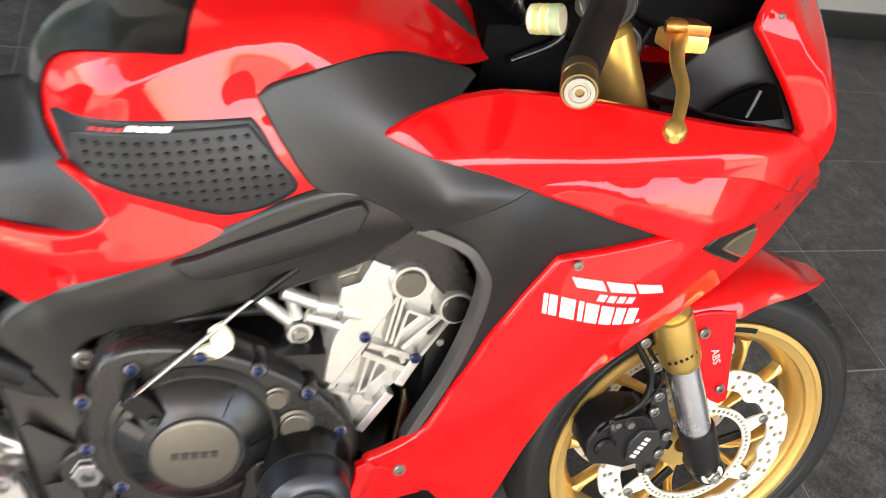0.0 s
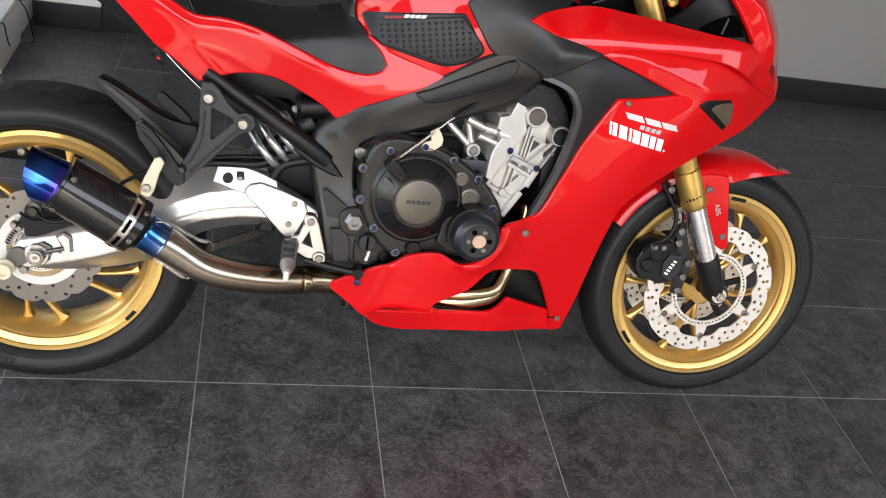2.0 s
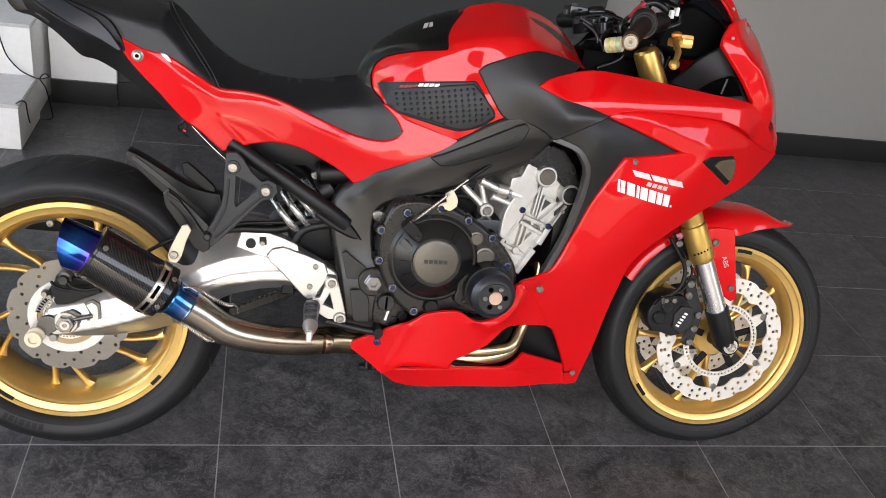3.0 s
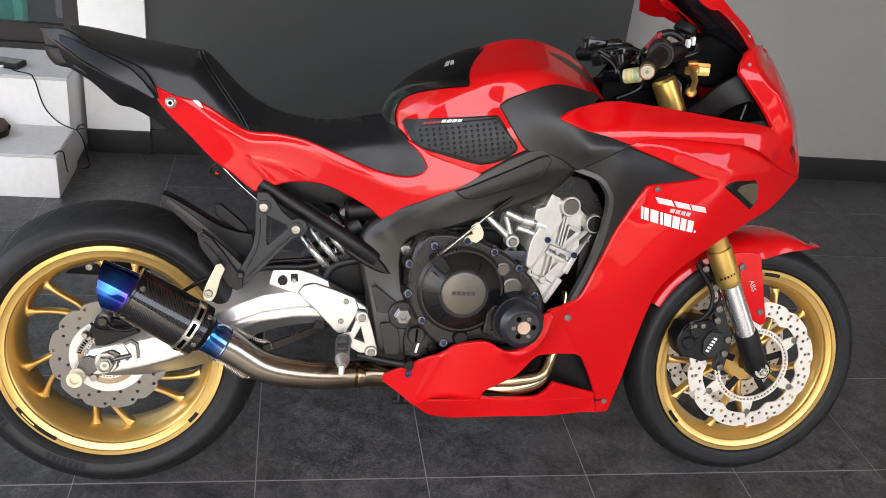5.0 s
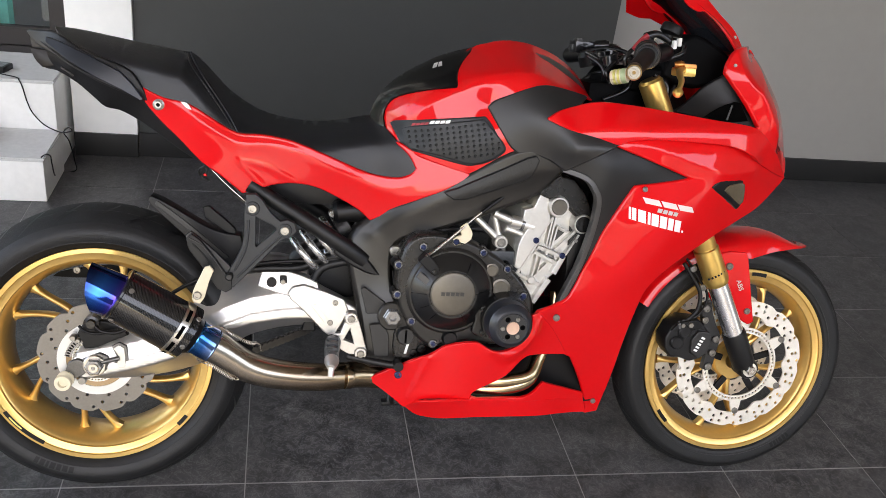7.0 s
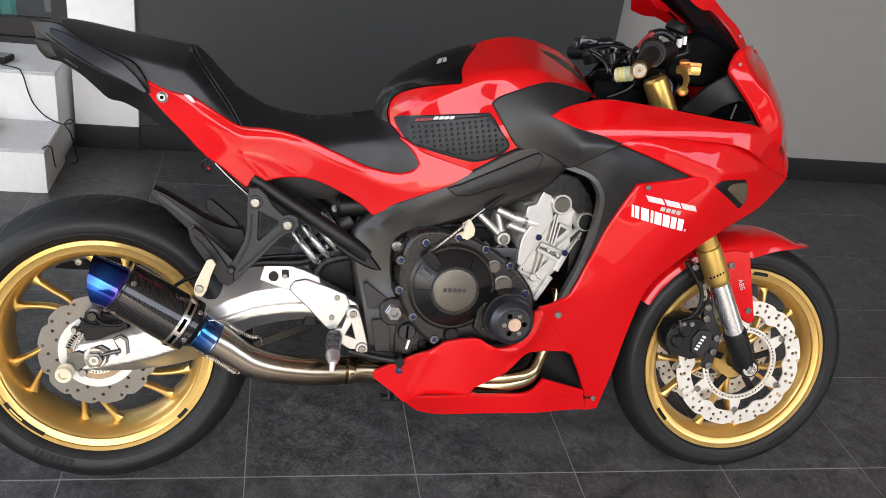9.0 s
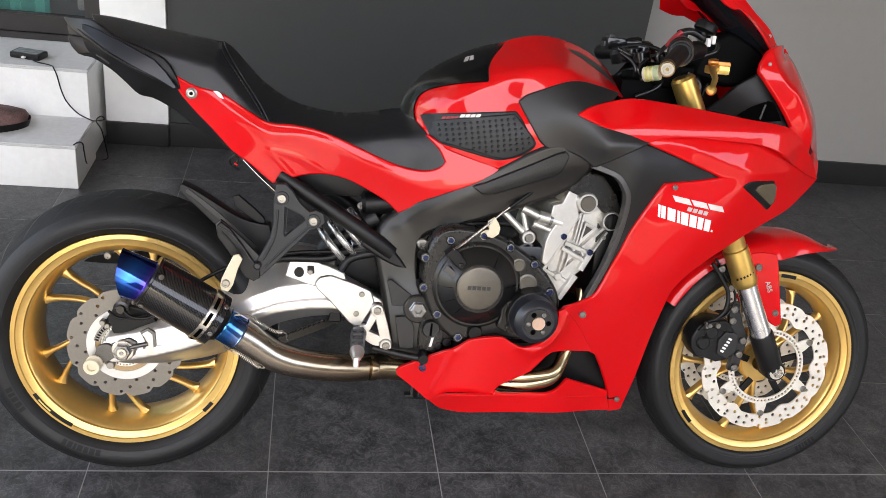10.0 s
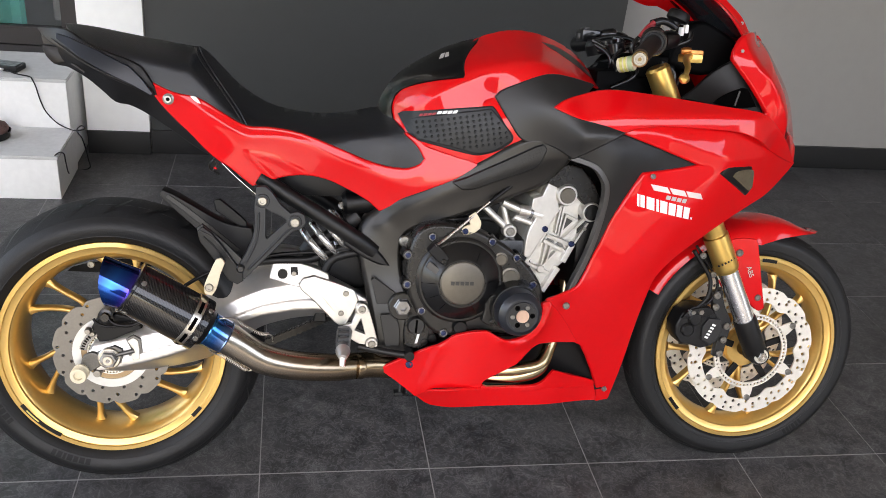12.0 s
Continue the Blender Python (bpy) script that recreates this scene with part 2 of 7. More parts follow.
def burnt_material(name, origin, along, length, stops, rough=0.2):
    """Heat-tinted titanium: the tint runs along the pipe."""
    m = bpy.data.materials.new(name)
    m.use_nodes = True
    n, l = m.node_tree.nodes, m.node_tree.links
    b = n["Principled BSDF"]
    co, sub, dot, div = n.new("ShaderNodeTexCoord"), n.new("ShaderNodeVectorMath"), n.new("ShaderNodeVectorMath"), n.new("ShaderNodeMath")
    sub.operation, dot.operation, div.operation = "SUBTRACT", "DOT_PRODUCT", "DIVIDE"
    l.new(co.outputs["Object"], sub.inputs[0])
    sub.inputs[1].default_value, dot.inputs[1].default_value, div.inputs[1].default_value = origin, along, length
    l.new(sub.outputs[0], dot.inputs[0])
    l.new(dot.outputs["Value"], div.inputs[0])
    noise_tex, mix = n.new("ShaderNodeTexNoise"), n.new("ShaderNodeMath")
    noise_tex.inputs["Scale"].default_value = 25
    mix.operation = "MULTIPLY_ADD"
    mix.inputs[1].default_value = 0.15
    l.new(co.outputs["Object"], noise_tex.inputs["Vector"])
    l.new(noise_tex.outputs["Fac"], mix.inputs[0])
    l.new(div.outputs[0], mix.inputs[2])
    ramp = n.new("ShaderNodeValToRGB")
    e = ramp.color_ramp.elements
    e[0].position, e[0].color = stops[0][0], (*stops[0][1], 1)
    e[1].position, e[1].color = stops[-1][0], (*stops[-1][1], 1)
    for p, c in stops[1:-1]:
        e.new(p).color = (*c, 1)
    l.new(mix.outputs[0], ramp.inputs["Fac"])
    l.new(ramp.outputs["Color"], b.inputs["Base Color"])
    b.inputs["Metallic"].default_value, b.inputs["Roughness"].default_value = 1.0, rough
    return m


def glass_material(name, color, alpha):
    m = bpy.data.materials.new(name)
    m.use_nodes = True
    b = m.node_tree.nodes["Principled BSDF"]
    b.inputs["Base Color"].default_value = (*color, 1)
    b.inputs["Roughness"].default_value = 0.03
    b.inputs["IOR"].default_value = 1.45
    b.inputs["Transmission Weight"].default_value = alpha
    return m


TILE, CARBON = tile_material(), carbon_material()
SMOKE = glass_material("smoked_acrylic", (0.03, 0.034, 0.045), 0.9)
GLASS = glass_material("window_glass", (0.9, 0.95, 0.95), 1.0)


# ---- mesh helpers ----
def finish(name, bm, mat, parent=None, label="", smooth=35.0, mirror=False, recalc=True):
    if recalc:
        bmesh.ops.recalc_face_normals(bm, faces=bm.faces[:])
    me = bpy.data.meshes.new(name)
    bm.to_mesh(me)
    bm.free()
    me.materials.append(mat)
    if smooth:
        me.polygons.foreach_set("use_smooth", [True] * len(me.polygons))
        me.set_sharp_from_angle(angle=radians(smooth))
    if "slope" in me.attributes:
        slope, front = me.attributes["slope"].data, me.attributes["front"].data
        normals = [slope[me.loops[i].vertex_index].vector if front[p.index].value else (0, 0, 0) for p in me.polygons for i in p.loop_indices]
        me.normals_split_custom_set(normals)
        me.attributes.remove(me.attributes["slope"])
        me.attributes.remove(me.attributes["front"])
    ob = new(name, me)
    ob.parent = parent
    if mirror:
        mod = ob.modifiers.new("mirror", "MIRROR")
        mod.use_axis = (False, True, False)
    if label:
        ob["label"] = label
    return ob


def part(name, bm, material_, parent, label="", **kw):
    return finish(name, bm, material_, parent, label, **kw)


def place(u, v, w):
    """Bike place: u forwards, v up, w out to its right side."""
    return Vector((u, -w, v))


def rounded(points, n=3, corner=48.0):
    """A closed outline through the points; sharp turns stay corners."""
    p = [Vector(q[:2]) for q in points]
    k, out = len(p), []
    hard = [math.degrees((p[i] - p[i - 1]).angle(p[(i + 1) % k] - p[i], 0)) > corner for i in range(k)]
    for i in range(k):
        a, b = p[i], p[(i + 1) % k]
        d = (b - a).length
        ta = (b - a) if hard[i] else (b - p[i - 1]).normalized() * d
        tb = (b - a) if hard[(i + 1) % k] else (p[(i + 2) % k] - a).normalized() * d
        for j in range(n):
            s = j / n
            out.append((2 * s**3 - 3 * s**2 + 1) * a + (s**3 - 2 * s**2 + s) * ta + (3 * s**2 - 2 * s**3) * b + (s**3 - s**2) * tb)
    return out


def curve_points(points, n=6):
    p = [Vector(q) for q in points]
    out = []
    for i in range(len(p) - 1):
        a, b = p[i], p[i + 1]
        ta = (b - p[max(i - 1, 0)]) * 0.5
        tb = (p[min(i + 2, len(p) - 1)] - a) * 0.5
        for j in range(n):
            s = j / n
            out.append((2 * s**3 - 3 * s**2 + 1) * a + (s**3 - 2 * s**2 + s) * ta + (3 * s**2 - 2 * s**3) * b + (s**3 - s**2) * tb)
    return out + [p[-1]]


def spline_surface(controls, stiff=4e-4, crown=(), round_over=0.06, least=0.0, power=2.0):
    """A smoothed thin-plate surface w(u, v) through the control places. crown: the line along which the body
    closes over its centre; the side rolls over to it within round_over metres."""
    c = np.array([q[:3] for q in controls if q[2] >= least], float)
    _, keep = np.unique(np.round(c[:, :2], 3), axis=0, return_index=True)
    c = c[np.sort(keep)]

    def kernel(d2):
        return 0.5 * d2 * np.log(d2 + 1e-12)

    k = len(c)
    d2 = ((c[:, None, :2] - c[None, :, :2]) ** 2).sum(-1)
    a = np.zeros((k + 3, k + 3))
    a[:k, :k] = kernel(d2) + np.eye(k) * stiff
    a[:k, k], a[:k, k + 1:] = 1, c[:, :2]
    a[k, :k], a[k + 1:, :k] = 1, c[:, :2].T
    sol = np.linalg.solve(a, np.concatenate([c[:, 2], np.zeros(3)]))
    line = np.array([q.to_tuple() for q in curve_points([(q[0], q[1]) for q in crown], 4)]) if crown else None

    def w(u, v):
        d = (c[:, 0] - u) ** 2 + (c[:, 1] - v) ** 2
        s = float(kernel(d) @ sol[:k] + sol[k] + sol[k + 1] * u + sol[k + 2] * v)
        if line is None:
            return s
        p0, seg = line[:-1], line[1:] - line[:-1]
        f = np.clip((((u, v) - p0) * seg).sum(1) / (seg ** 2).sum(1), 0, 1)
        h = float(np.sqrt((((u, v) - p0 - seg * f[:, None]) ** 2).sum(1).min()))
        return max(s, 0.0) * (math.sin(math.pi / 2 * min(1.0, h / round_over)) ** 0.8 if power == 2 else max(0.0, 1 - (1 - min(1.0, h / round_over)) ** power) ** (1 / power))

    return w


def creased(w_of, line, height, reach=0.03, soft=0.004):
    """The surface w_of with a rounded ridge along a line of (u, v) places."""
    pts = np.array([q.to_tuple() for q in curve_points(line, 5)])
    p0, seg = pts[:-1], pts[1:] - pts[:-1]

    def w(u, v):
        f = np.clip((((u, v) - p0) * seg).sum(1) / (seg ** 2).sum(1), 0, 1)
        d2 = float((((u, v) - p0 - seg * f[:, None]) ** 2).sum(1).min())
        return w_of(u, v) + height * math.exp(-math.sqrt(d2 + soft * soft) / reach)

    return w


def sheet(loop, w_of, thick, step, edge=0.003):
    """A shell over the outline: front skin with a rounded rim, and a back skin. The front skin keeps the surface's own normals."""
    bm = bmesh.new()
    slope_at, is_front = bm.verts.layers.float_vector.new("slope"), bm.faces.layers.int.new("front")
    face = bm.faces.new([bm.verts.new((q.x, 0, q.y)) for q in loop])
    face.normal_update()
    bmesh.ops.triangulate(bm, faces=[face], ngon_method="EAR_CLIP")
    us, vs = [q.x for q in loop], [q.y for q in loop]
    for lo, hi, normal, axis in ((min(us), max(us), (1, 0, 0), 0), (min(vs), max(vs), (0, 0, 1), 2)):
        c = math.ceil(lo / step) * step
        while c < hi:
            co = (c, 0, 0) if axis == 0 else (0, 0, c)
            bmesh.ops.bisect_plane(bm, geom=bm.verts[:] + bm.edges[:] + bm.faces[:], plane_co=co, plane_no=normal, dist=1e-5)
            c += step
    rim = [e for e in bm.edges if e.is_boundary]
    nxt = {}
    for e in rim:
        for lp in e.link_loops:
            nxt[lp.vert] = lp.link_loop_next.vert
    front = bm.faces[:]
    start = next(iter(nxt))
    ring, v = [start], nxt[start]
    while v is not start:
        ring.append(v)
        v = nxt[v]
    area = sum(a.co.x * b.co.z - b.co.x * a.co.z for a, b in zip(ring, ring[1:] + ring[:1]))
    sign = 1 if area > 0 else -1
    flat = {v: (v.co.x, v.co.z) for v in bm.verts}
    back = {v: bm.verts.new((0, 0, 0)) for v in list(bm.verts)}
    for v, (u, z) in flat.items():
        v.co.y = -w_of(u, z)
        g = 0.003
        v[slope_at] = (0, 0, 0) if -v.co.y < 0.035 else Vector(((w_of(u - g, z) - w_of(u + g, z)) / (2 * g), -1, (w_of(u, z - g) - w_of(u, z + g)) / (2 * g))).normalized()
        back[v].co = (u, v.co.y + min(thick, max(0.0, -v.co.y) * 0.9 if v.co.y > -0.03 else thick), z)
    for f in front:
        f[is_front] = 1
        bm.faces.new([back[v] for v in reversed(f.verts)])
    k = len(ring)
    outer = []
    for i, v in enumerate(ring):
        a, b = flat[ring[i - 1]], flat[ring[(i + 1) % k]]
        t = Vector((b[0] - a[0], b[1] - a[1]))
        t = t.normalized() if t.length > 1e-9 else Vector((1, 0))
        outer.append(Vector((t.y, -t.x)) * sign)
    rings = [ring]
    for grow, drop in ((0.55, 0.25), (1.0, 0.95), (1.0, None)):
        made = []
        for v, o in zip(ring, outer):
            soft = min(1.0, max(0.0, -v.co.y) / 0.012)
            g = edge * grow * soft
            d = back[v].co.y - v.co.y
            d = d if drop is None else min(edge * drop, d * 0.5)
            made.append(bm.verts.new((flat[v][0] + o.x * g, v.co.y + d, flat[v][1] + o.y * g)))
        rings.append(made)
    rings.append([back[v] for v in ring])
    for a, b in zip(rings, rings[1:]):
        for i in range(k):
            j = (i + 1) % k
            bm.faces.new((a[i], b[i], b[j], a[j]) if sign < 0 else (a[i], a[j], b[j], b[i]))
    return bm


def other_side(ob):
    """The twin of a part on the bike's left side."""
    twin = new(ob.name.split(".")[0], ob.data)
    twin.parent = ob.parent
    twin.scale = (1, -1, 1)
    if "label" in ob:
        twin["label"] = ob["label"]
    return twin


def panel(name, controls, mat, parent, w, thick=0.006, step=0.018, whole=False, twin=True, label="", edge=0.003, lift=0.0, n=3):
    """A body panel over the outline, lying on the surface w. whole: one piece across the bike's centre."""
    bm = sheet(rounded(controls, n), lambda u, v: w(u, v) + (lift if not whole else lift * min(1.0, w(u, v) / 0.02)), thick, step, edge)
    ob = finish(name, bm, mat, parent, label, smooth=40, mirror=whole)
    if twin and not whole:
        other_side(ob)
    return ob


def plate(name, points, w, thick, mat, parent, label="", edge=0.002, n=3, mirror=False, corner=48.0, slope=(0, 0)):
    """A flat plate with a rounded edge; slope tilts it along u and v."""
    u0, v0 = points[0][:2]
    bm = sheet(rounded(points, n, corner), lambda u, v: w + slope[0] * (u - u0) + slope[1] * (v - v0), thick, 10.0, edge)
    ob = finish(name, bm, mat, parent, label, smooth=40)
    if mirror:
        other_side(ob)
    return ob


def with_hole(outline, hole):
    """One outline that runs in along a seam and round a hole."""
    def area(c):
        return sum(a[0] * b[1] - b[0] * a[1] for a, b in zip(c, c[1:] + c[:1]))

    if area(outline) * area(hole) > 0:
        hole = hole[::-1]
    i, j = min(((i, j) for i in range(len(outline)) for j in range(len(hole))), key=lambda k: math.dist(outline[k[0]][:2], hole[k[1]][:2]))
    return outline[:i + 1] + hole[j:] + hole[:j + 1] + outline[i:]


def turned(name, a, b, profile, mat, parent, label="", n=28, mirror=False, smooth=32.0, caps=True):
    """A lathe part from a to b (bike places); profile: (share of the length, radius)."""
    a, b = place(*a), place(*b)
    axis = b - a
    q = axis.to_track_quat("Z", "Y").to_matrix()
    bm, rings = bmesh.new(), []
    for s, r in profile:
        rings.append([bm.verts.new(a + axis * s + q @ Vector((r * math.cos(2 * math.pi * i / n), r * math.sin(2 * math.pi * i / n), 0))) for i in range(n)])
    for p, o in zip(rings, rings[1:]):
        for i in range(n):
            bm.faces.new((p[i], p[(i + 1) % n], o[(i + 1) % n], o[i]))
    if caps:
        bm.faces.new(rings[0])
        bm.faces.new(rings[-1])
    return finish(name, bm, mat, parent, label, smooth=smooth, mirror=mirror)


def sweep(bm, path, radius, n=12, closed=False):
    """Adds a tube along a list of places to bm. radius: a number or one for each end."""
    r0, r1 = radius if isinstance(radius, tuple) else (radius, radius)
    rings, up = [], Vector((0.13, 0.27, 0.95))
    k = len(path)
    for i, p in enumerate(path):
        t = (path[(i + 1) % k] - path[i - 1]) if closed else (path[min(i + 1, k - 1)] - path[max(i - 1, 0)])
        t.normalize()
        x = up.cross(t)
        x.normalize()
        y = t.cross(x)
        up = y
        r = r0 + (r1 - r0) * i / (k - 1)
        rings.append([bm.verts.new(p + x * r * math.cos(2 * math.pi * j / n) + y * r * math.sin(2 * math.pi * j / n)) for j in range(n)])
    for a, b in (zip(rings, rings[1:] + rings[:1]) if closed else zip(rings, rings[1:])):
        for j in range(n):
            bm.faces.new((a[j], a[(j + 1) % n], b[(j + 1) % n], b[j]))
    if not closed:
        bm.faces.new(rings[0])
        bm.faces.new(rings[-1])


def tube(name, points, radius, mat, parent, label="", n=12, mirror=False, fine=6):
    bm = bmesh.new()
    sweep(bm, curve_points([place(*q) for q in points], fine), radius, n)
    ob = finish(name, bm, mat, parent, label, smooth=50)
    if mirror:
        other_side(ob)
    return ob


def box(name, lo, hi, mat, parent=None, label="", bevel=0.004, smooth=35.0):
    bm = bmesh.new()
    bmesh.ops.create_cube(bm, size=1)
    for v in bm.verts:
        v.co = [lo[i] + (v.co[i] + 0.5) * (hi[i] - lo[i]) for i in range(3)]
    if bevel:
        bmesh.ops.bevel(bm, geom=bm.edges[:], offset=bevel, segments=2, profile=0.7, affect="EDGES")
    return finish(name, bm, mat, parent, label, smooth=smooth)


def block(name, lo, hi, mat, parent, label="", bevel=0.006, mirror=False):
    """A bevelled block in bike places."""
    a, b = place(*lo), place(*hi)
    ob = box(name, [min(a[i], b[i]) for i in range(3)], [max(a[i], b[i]) for i in range(3)], mat, parent, label, bevel)
    if mirror:
        ob.modifiers.new("mirror", "MIRROR").use_axis = (False, True, False)
    return ob


def bolt_mesh(name, mat, n=16):
    """A unit button head with a hex socket, facing -y."""
    bm = bmesh.new()
    rings = []
    for r, y, m in ((1.0, 0.0, n), (1.0, -0.45, n), (0.82, -0.62, n), (0.5, -0.62, n), (0.46, -0.25, n)):
        rings.append([bm.verts.new((r * math.cos(2 * math.pi * i / m), y, r * math.sin(2 * math.pi * i / m))) for i in range(m)])
    for a, b in zip(rings, rings[1:]):
        for i in range(n):
            bm.faces.new((a[i], a[(i + 1) % n], b[(i + 1) % n], b[i]))
    bm.faces.new(rings[0])
    bm.faces.new(rings[-1])
    bmesh.ops.recalc_face_normals(bm, faces=bm.faces[:])
    me = bpy.data.meshes.new(name)
    bm.to_mesh(me)
    bm.free()
    me.materials.append(mat)
    me.polygons.foreach_set("use_smooth", [True] * len(me.polygons))
    me.set_sharp_from_angle(angle=radians(35))
    return me


BOLTS = {"zinc": bolt_mesh("bolt", BOLT), "blue": bolt_mesh("bolt_blue", BLUEBOLT), "black": bolt_mesh("bolt_black", ENGINE),
         "grey": bolt_mesh("bolt_grey", FRAMEGREY)}


def bolt(u, v, w, r, parent, kind="zinc", label=""):
    ob = new("bolt", BOLTS[kind])
    ob.parent = parent
    ob.location = place(u, v, w)
    ob.scale = (r, r, r)
    if label:
        ob["label"] = label
    return ob


def ribbon(name, points, half, thick, mat, parent, label=""):
    """A flat band of constant width along a line of bike places."""
    bm, rows = bmesh.new(), []
    path = curve_points([Vector(q) for q in points], 6)
    for i, p in enumerate(path):
        t = path[min(i + 1, len(path) - 1)] - path[max(i - 1, 0)]
        s = Vector((-t.y, t.x, 0)).normalized() * half
        rows.append([bm.verts.new(place(p.x + s.x * a, p.y + s.y * a, p.z + b)) for a, b in ((-1, -thick), (-1, -0.001), (-0.8, 0.0), (0.8, 0.0), (1, -0.001), (1, -thick))])
    for a, b in zip(rows, rows[1:]):
        for j in range(6):
            bm.faces.new((a[j], a[(j + 1) % 6], b[(j + 1) % 6], b[j]))
    bm.faces.new(rows[0])
    bm.faces.new(rows[-1])
    return finish(name, bm, mat, parent, label, smooth=30)


def decal(name, shapes, w_of, mat, parent, label="", lift=0.0012):
    """Thin printed shapes that follow a surface."""
    bm = bmesh.new()
    for s in shapes:
        top = [bm.verts.new(place(u, v, w_of(u, v) + lift)) for u, v in s]
        low = [bm.verts.new(place(u, v, w_of(u, v) + 0.0002)) for u, v in s]
        bm.faces.new(top)
        for i in range(len(s)):
            bm.faces.new((top[i], low[i], low[(i + 1) % len(s)], top[(i + 1) % len(s)]))
    bmesh.ops.remove_doubles(bm, verts=bm.verts[:], dist=1e-5)
    return finish(name, bm, mat, parent, label, smooth=0)


# ---- the place ----
FLOOR = tagged(new("floor"), "dark grey stone-look square floor tiles with thin pale joints", "floor", kind="structure")
ground = box("ground", (-200, -200, -0.3), (200, 200, -0.012), CONCRETE, bevel=0)
tagged(ground, "grey concrete ground around the carport", "ground", kind="structure")
box("grout_bed", (-3.12, -3.90, -0.011), (4.68, 2.3, -0.0012), GROUT, FLOOR, bevel=0)
SIZE = 0.39


def wall(name, lo, hi, mat, label, bevel=0.004):
    return tagged(box(name, lo, hi, mat, bevel=bevel), label, "wall", kind="structure")


wall("wall_dark", (-0.484, 1.882, -0.01), (1.40, 2.25, 3.2), DARKWALL, "smooth dark grey painted wall behind the motorcycle")
wall("wall_grey", (1.40, 1.945, -0.01), (4.7, 2.25, 3.2), GREYWALL, "smooth light grey painted wall")
wall("wall_pillar", (-0.722, 1.868, -0.01), (-0.486, 2.25, 3.2), WHITEWALL, "white painted wall pillar beside the steps")
# two unseen walls added opposite; the gap between them shapes light and reflections
wall("wall_unseen_street", (-9, -7.2, -0.01), (-2.3, -7.0, 3.4), STREETWALL, "unseen plain wall across the drive, added to shape reflections")
wall("wall_unseen_street", (0.9, -7.2, -0.01), (9, -7.0, 3.0), STREETWALL, "unseen plain wall across the drive, added to shape reflections")
wall("wall_white", (-3.6, 2.03, 2.42), (-0.723, 2.25, 3.2), WHITEWALL, "white painted wall over the doorway")
# unseen end wall, its length set by how much side light it lets in
wall("wall_unseen_end", (4.68, -2.4, -0.01), (4.9, 2.25, 3.2), GREYWALL, "unseen light grey side wall, added to limit light from the right")
# unseen ceiling added to keep direct sun off the motorcycle
tagged(box("ceiling", (-3.6, -3.2, 3.2), (4.9, 2.25, 3.4), CEIL), "unseen grey carport ceiling, added to block sun and overhead sky", "ceiling", kind="structure")
for lo, hi in (((1.402, 1.930, 0), (4.68, 1.944, 0.105)), ((-0.484, 1.869, 0), (1.399, 1.881, 0.098)), ((-0.722, 1.855, 0), (-0.485, 1.867, 0.093))):
    tagged(box("baseboard", lo, hi, SKIRT, bevel=0.002), "black skirting board along the wall foot", "baseboard", kind="structure")


def concrete_step(lo, hi):
    thing = box("doorstep", lo, (hi[0], hi[1], hi[2] - 0.012), STEPWHITE, bevel=0.006)
    part("tread", box_mesh((lo[0], lo[1] - 0.004, hi[2] - 0.012), (hi[0] + 0.004, hi[1], hi[2]), 0.004), TREAD, thing)
    return tagged(thing, "white painted concrete step with a worn grey tread", "step", "steps to the door")


def box_mesh(lo, hi, bevel):
    bm = bmesh.new()
    bmesh.ops.create_cube(bm, size=1)
    for v in bm.verts:
        v.co = [lo[i] + (v.co[i] + 0.5) * (hi[i] - lo[i]) for i in range(3)]
    if bevel:
        bmesh.ops.bevel(bm, geom=bm.edges[:], offset=bevel, segments=2, affect="EDGES")
    return bm


concrete_step((-2.6, 1.42, 0.0), (-0.73, 1.70, 0.162))
concrete_step((-2.6, 1.70, 0.0), (-0.742, 2.25, 0.346))

# sliding glass door on top of the steps
door = tagged(new("door_1"), "dark aluminium sliding glass door with a teal curtain behind", "door", kind="structure")
part("door_frame", box_mesh((-2.6, 2.02, 0.347), (-0.7225, 2.10, 0.372), 0.002), ALUBLACK, door)
part("door_frame", box_mesh((-0.811, 2.015, 0.372), (-0.7225, 2.11, 2.42), 0.002), ALUBLACK, door)
part("door_rail", box_mesh((-2.6, 2.03, 0.374), (-0.812, 2.07, 0.445), 0.004), ALUBLACK, door)

pane = part("pane", box_mesh((-2.6, 2.046, 0.44), (-0.812, 2.052, 2.40), 0), GLASS, door)
pane.visible_shadow = False
# plain room shell added behind the glass, its walls in dark grey
wall("wall_inner", (-2.8, 3.4, 0.3), (-0.4, 3.5, 2.6), DARKWALL, "plain dark grey wall added inside the doorway")
wall("wall_inner", (-0.5, 2.25, 0.3), (-0.4, 3.4, 2.6), DARKWALL, "plain dark grey wall added inside the doorway")
wall("wall_inner", (-2.8, 2.25, 0.3), (-2.7, 3.4, 2.6), DARKWALL, "plain dark grey wall added inside the doorway")
tagged(box("ceiling_inner", (-2.8, 2.25, 2.601), (-0.4, 3.5, 2.7), CEIL), "plain ceiling inside the doorway", "ceiling", kind="structure")
tagged(box("floor_inner", (-2.8, 2.25, 0.2), (-0.4, 3.5, 0.34), TREAD), "pale indoor floor behind the glass", "floor", kind="structure")


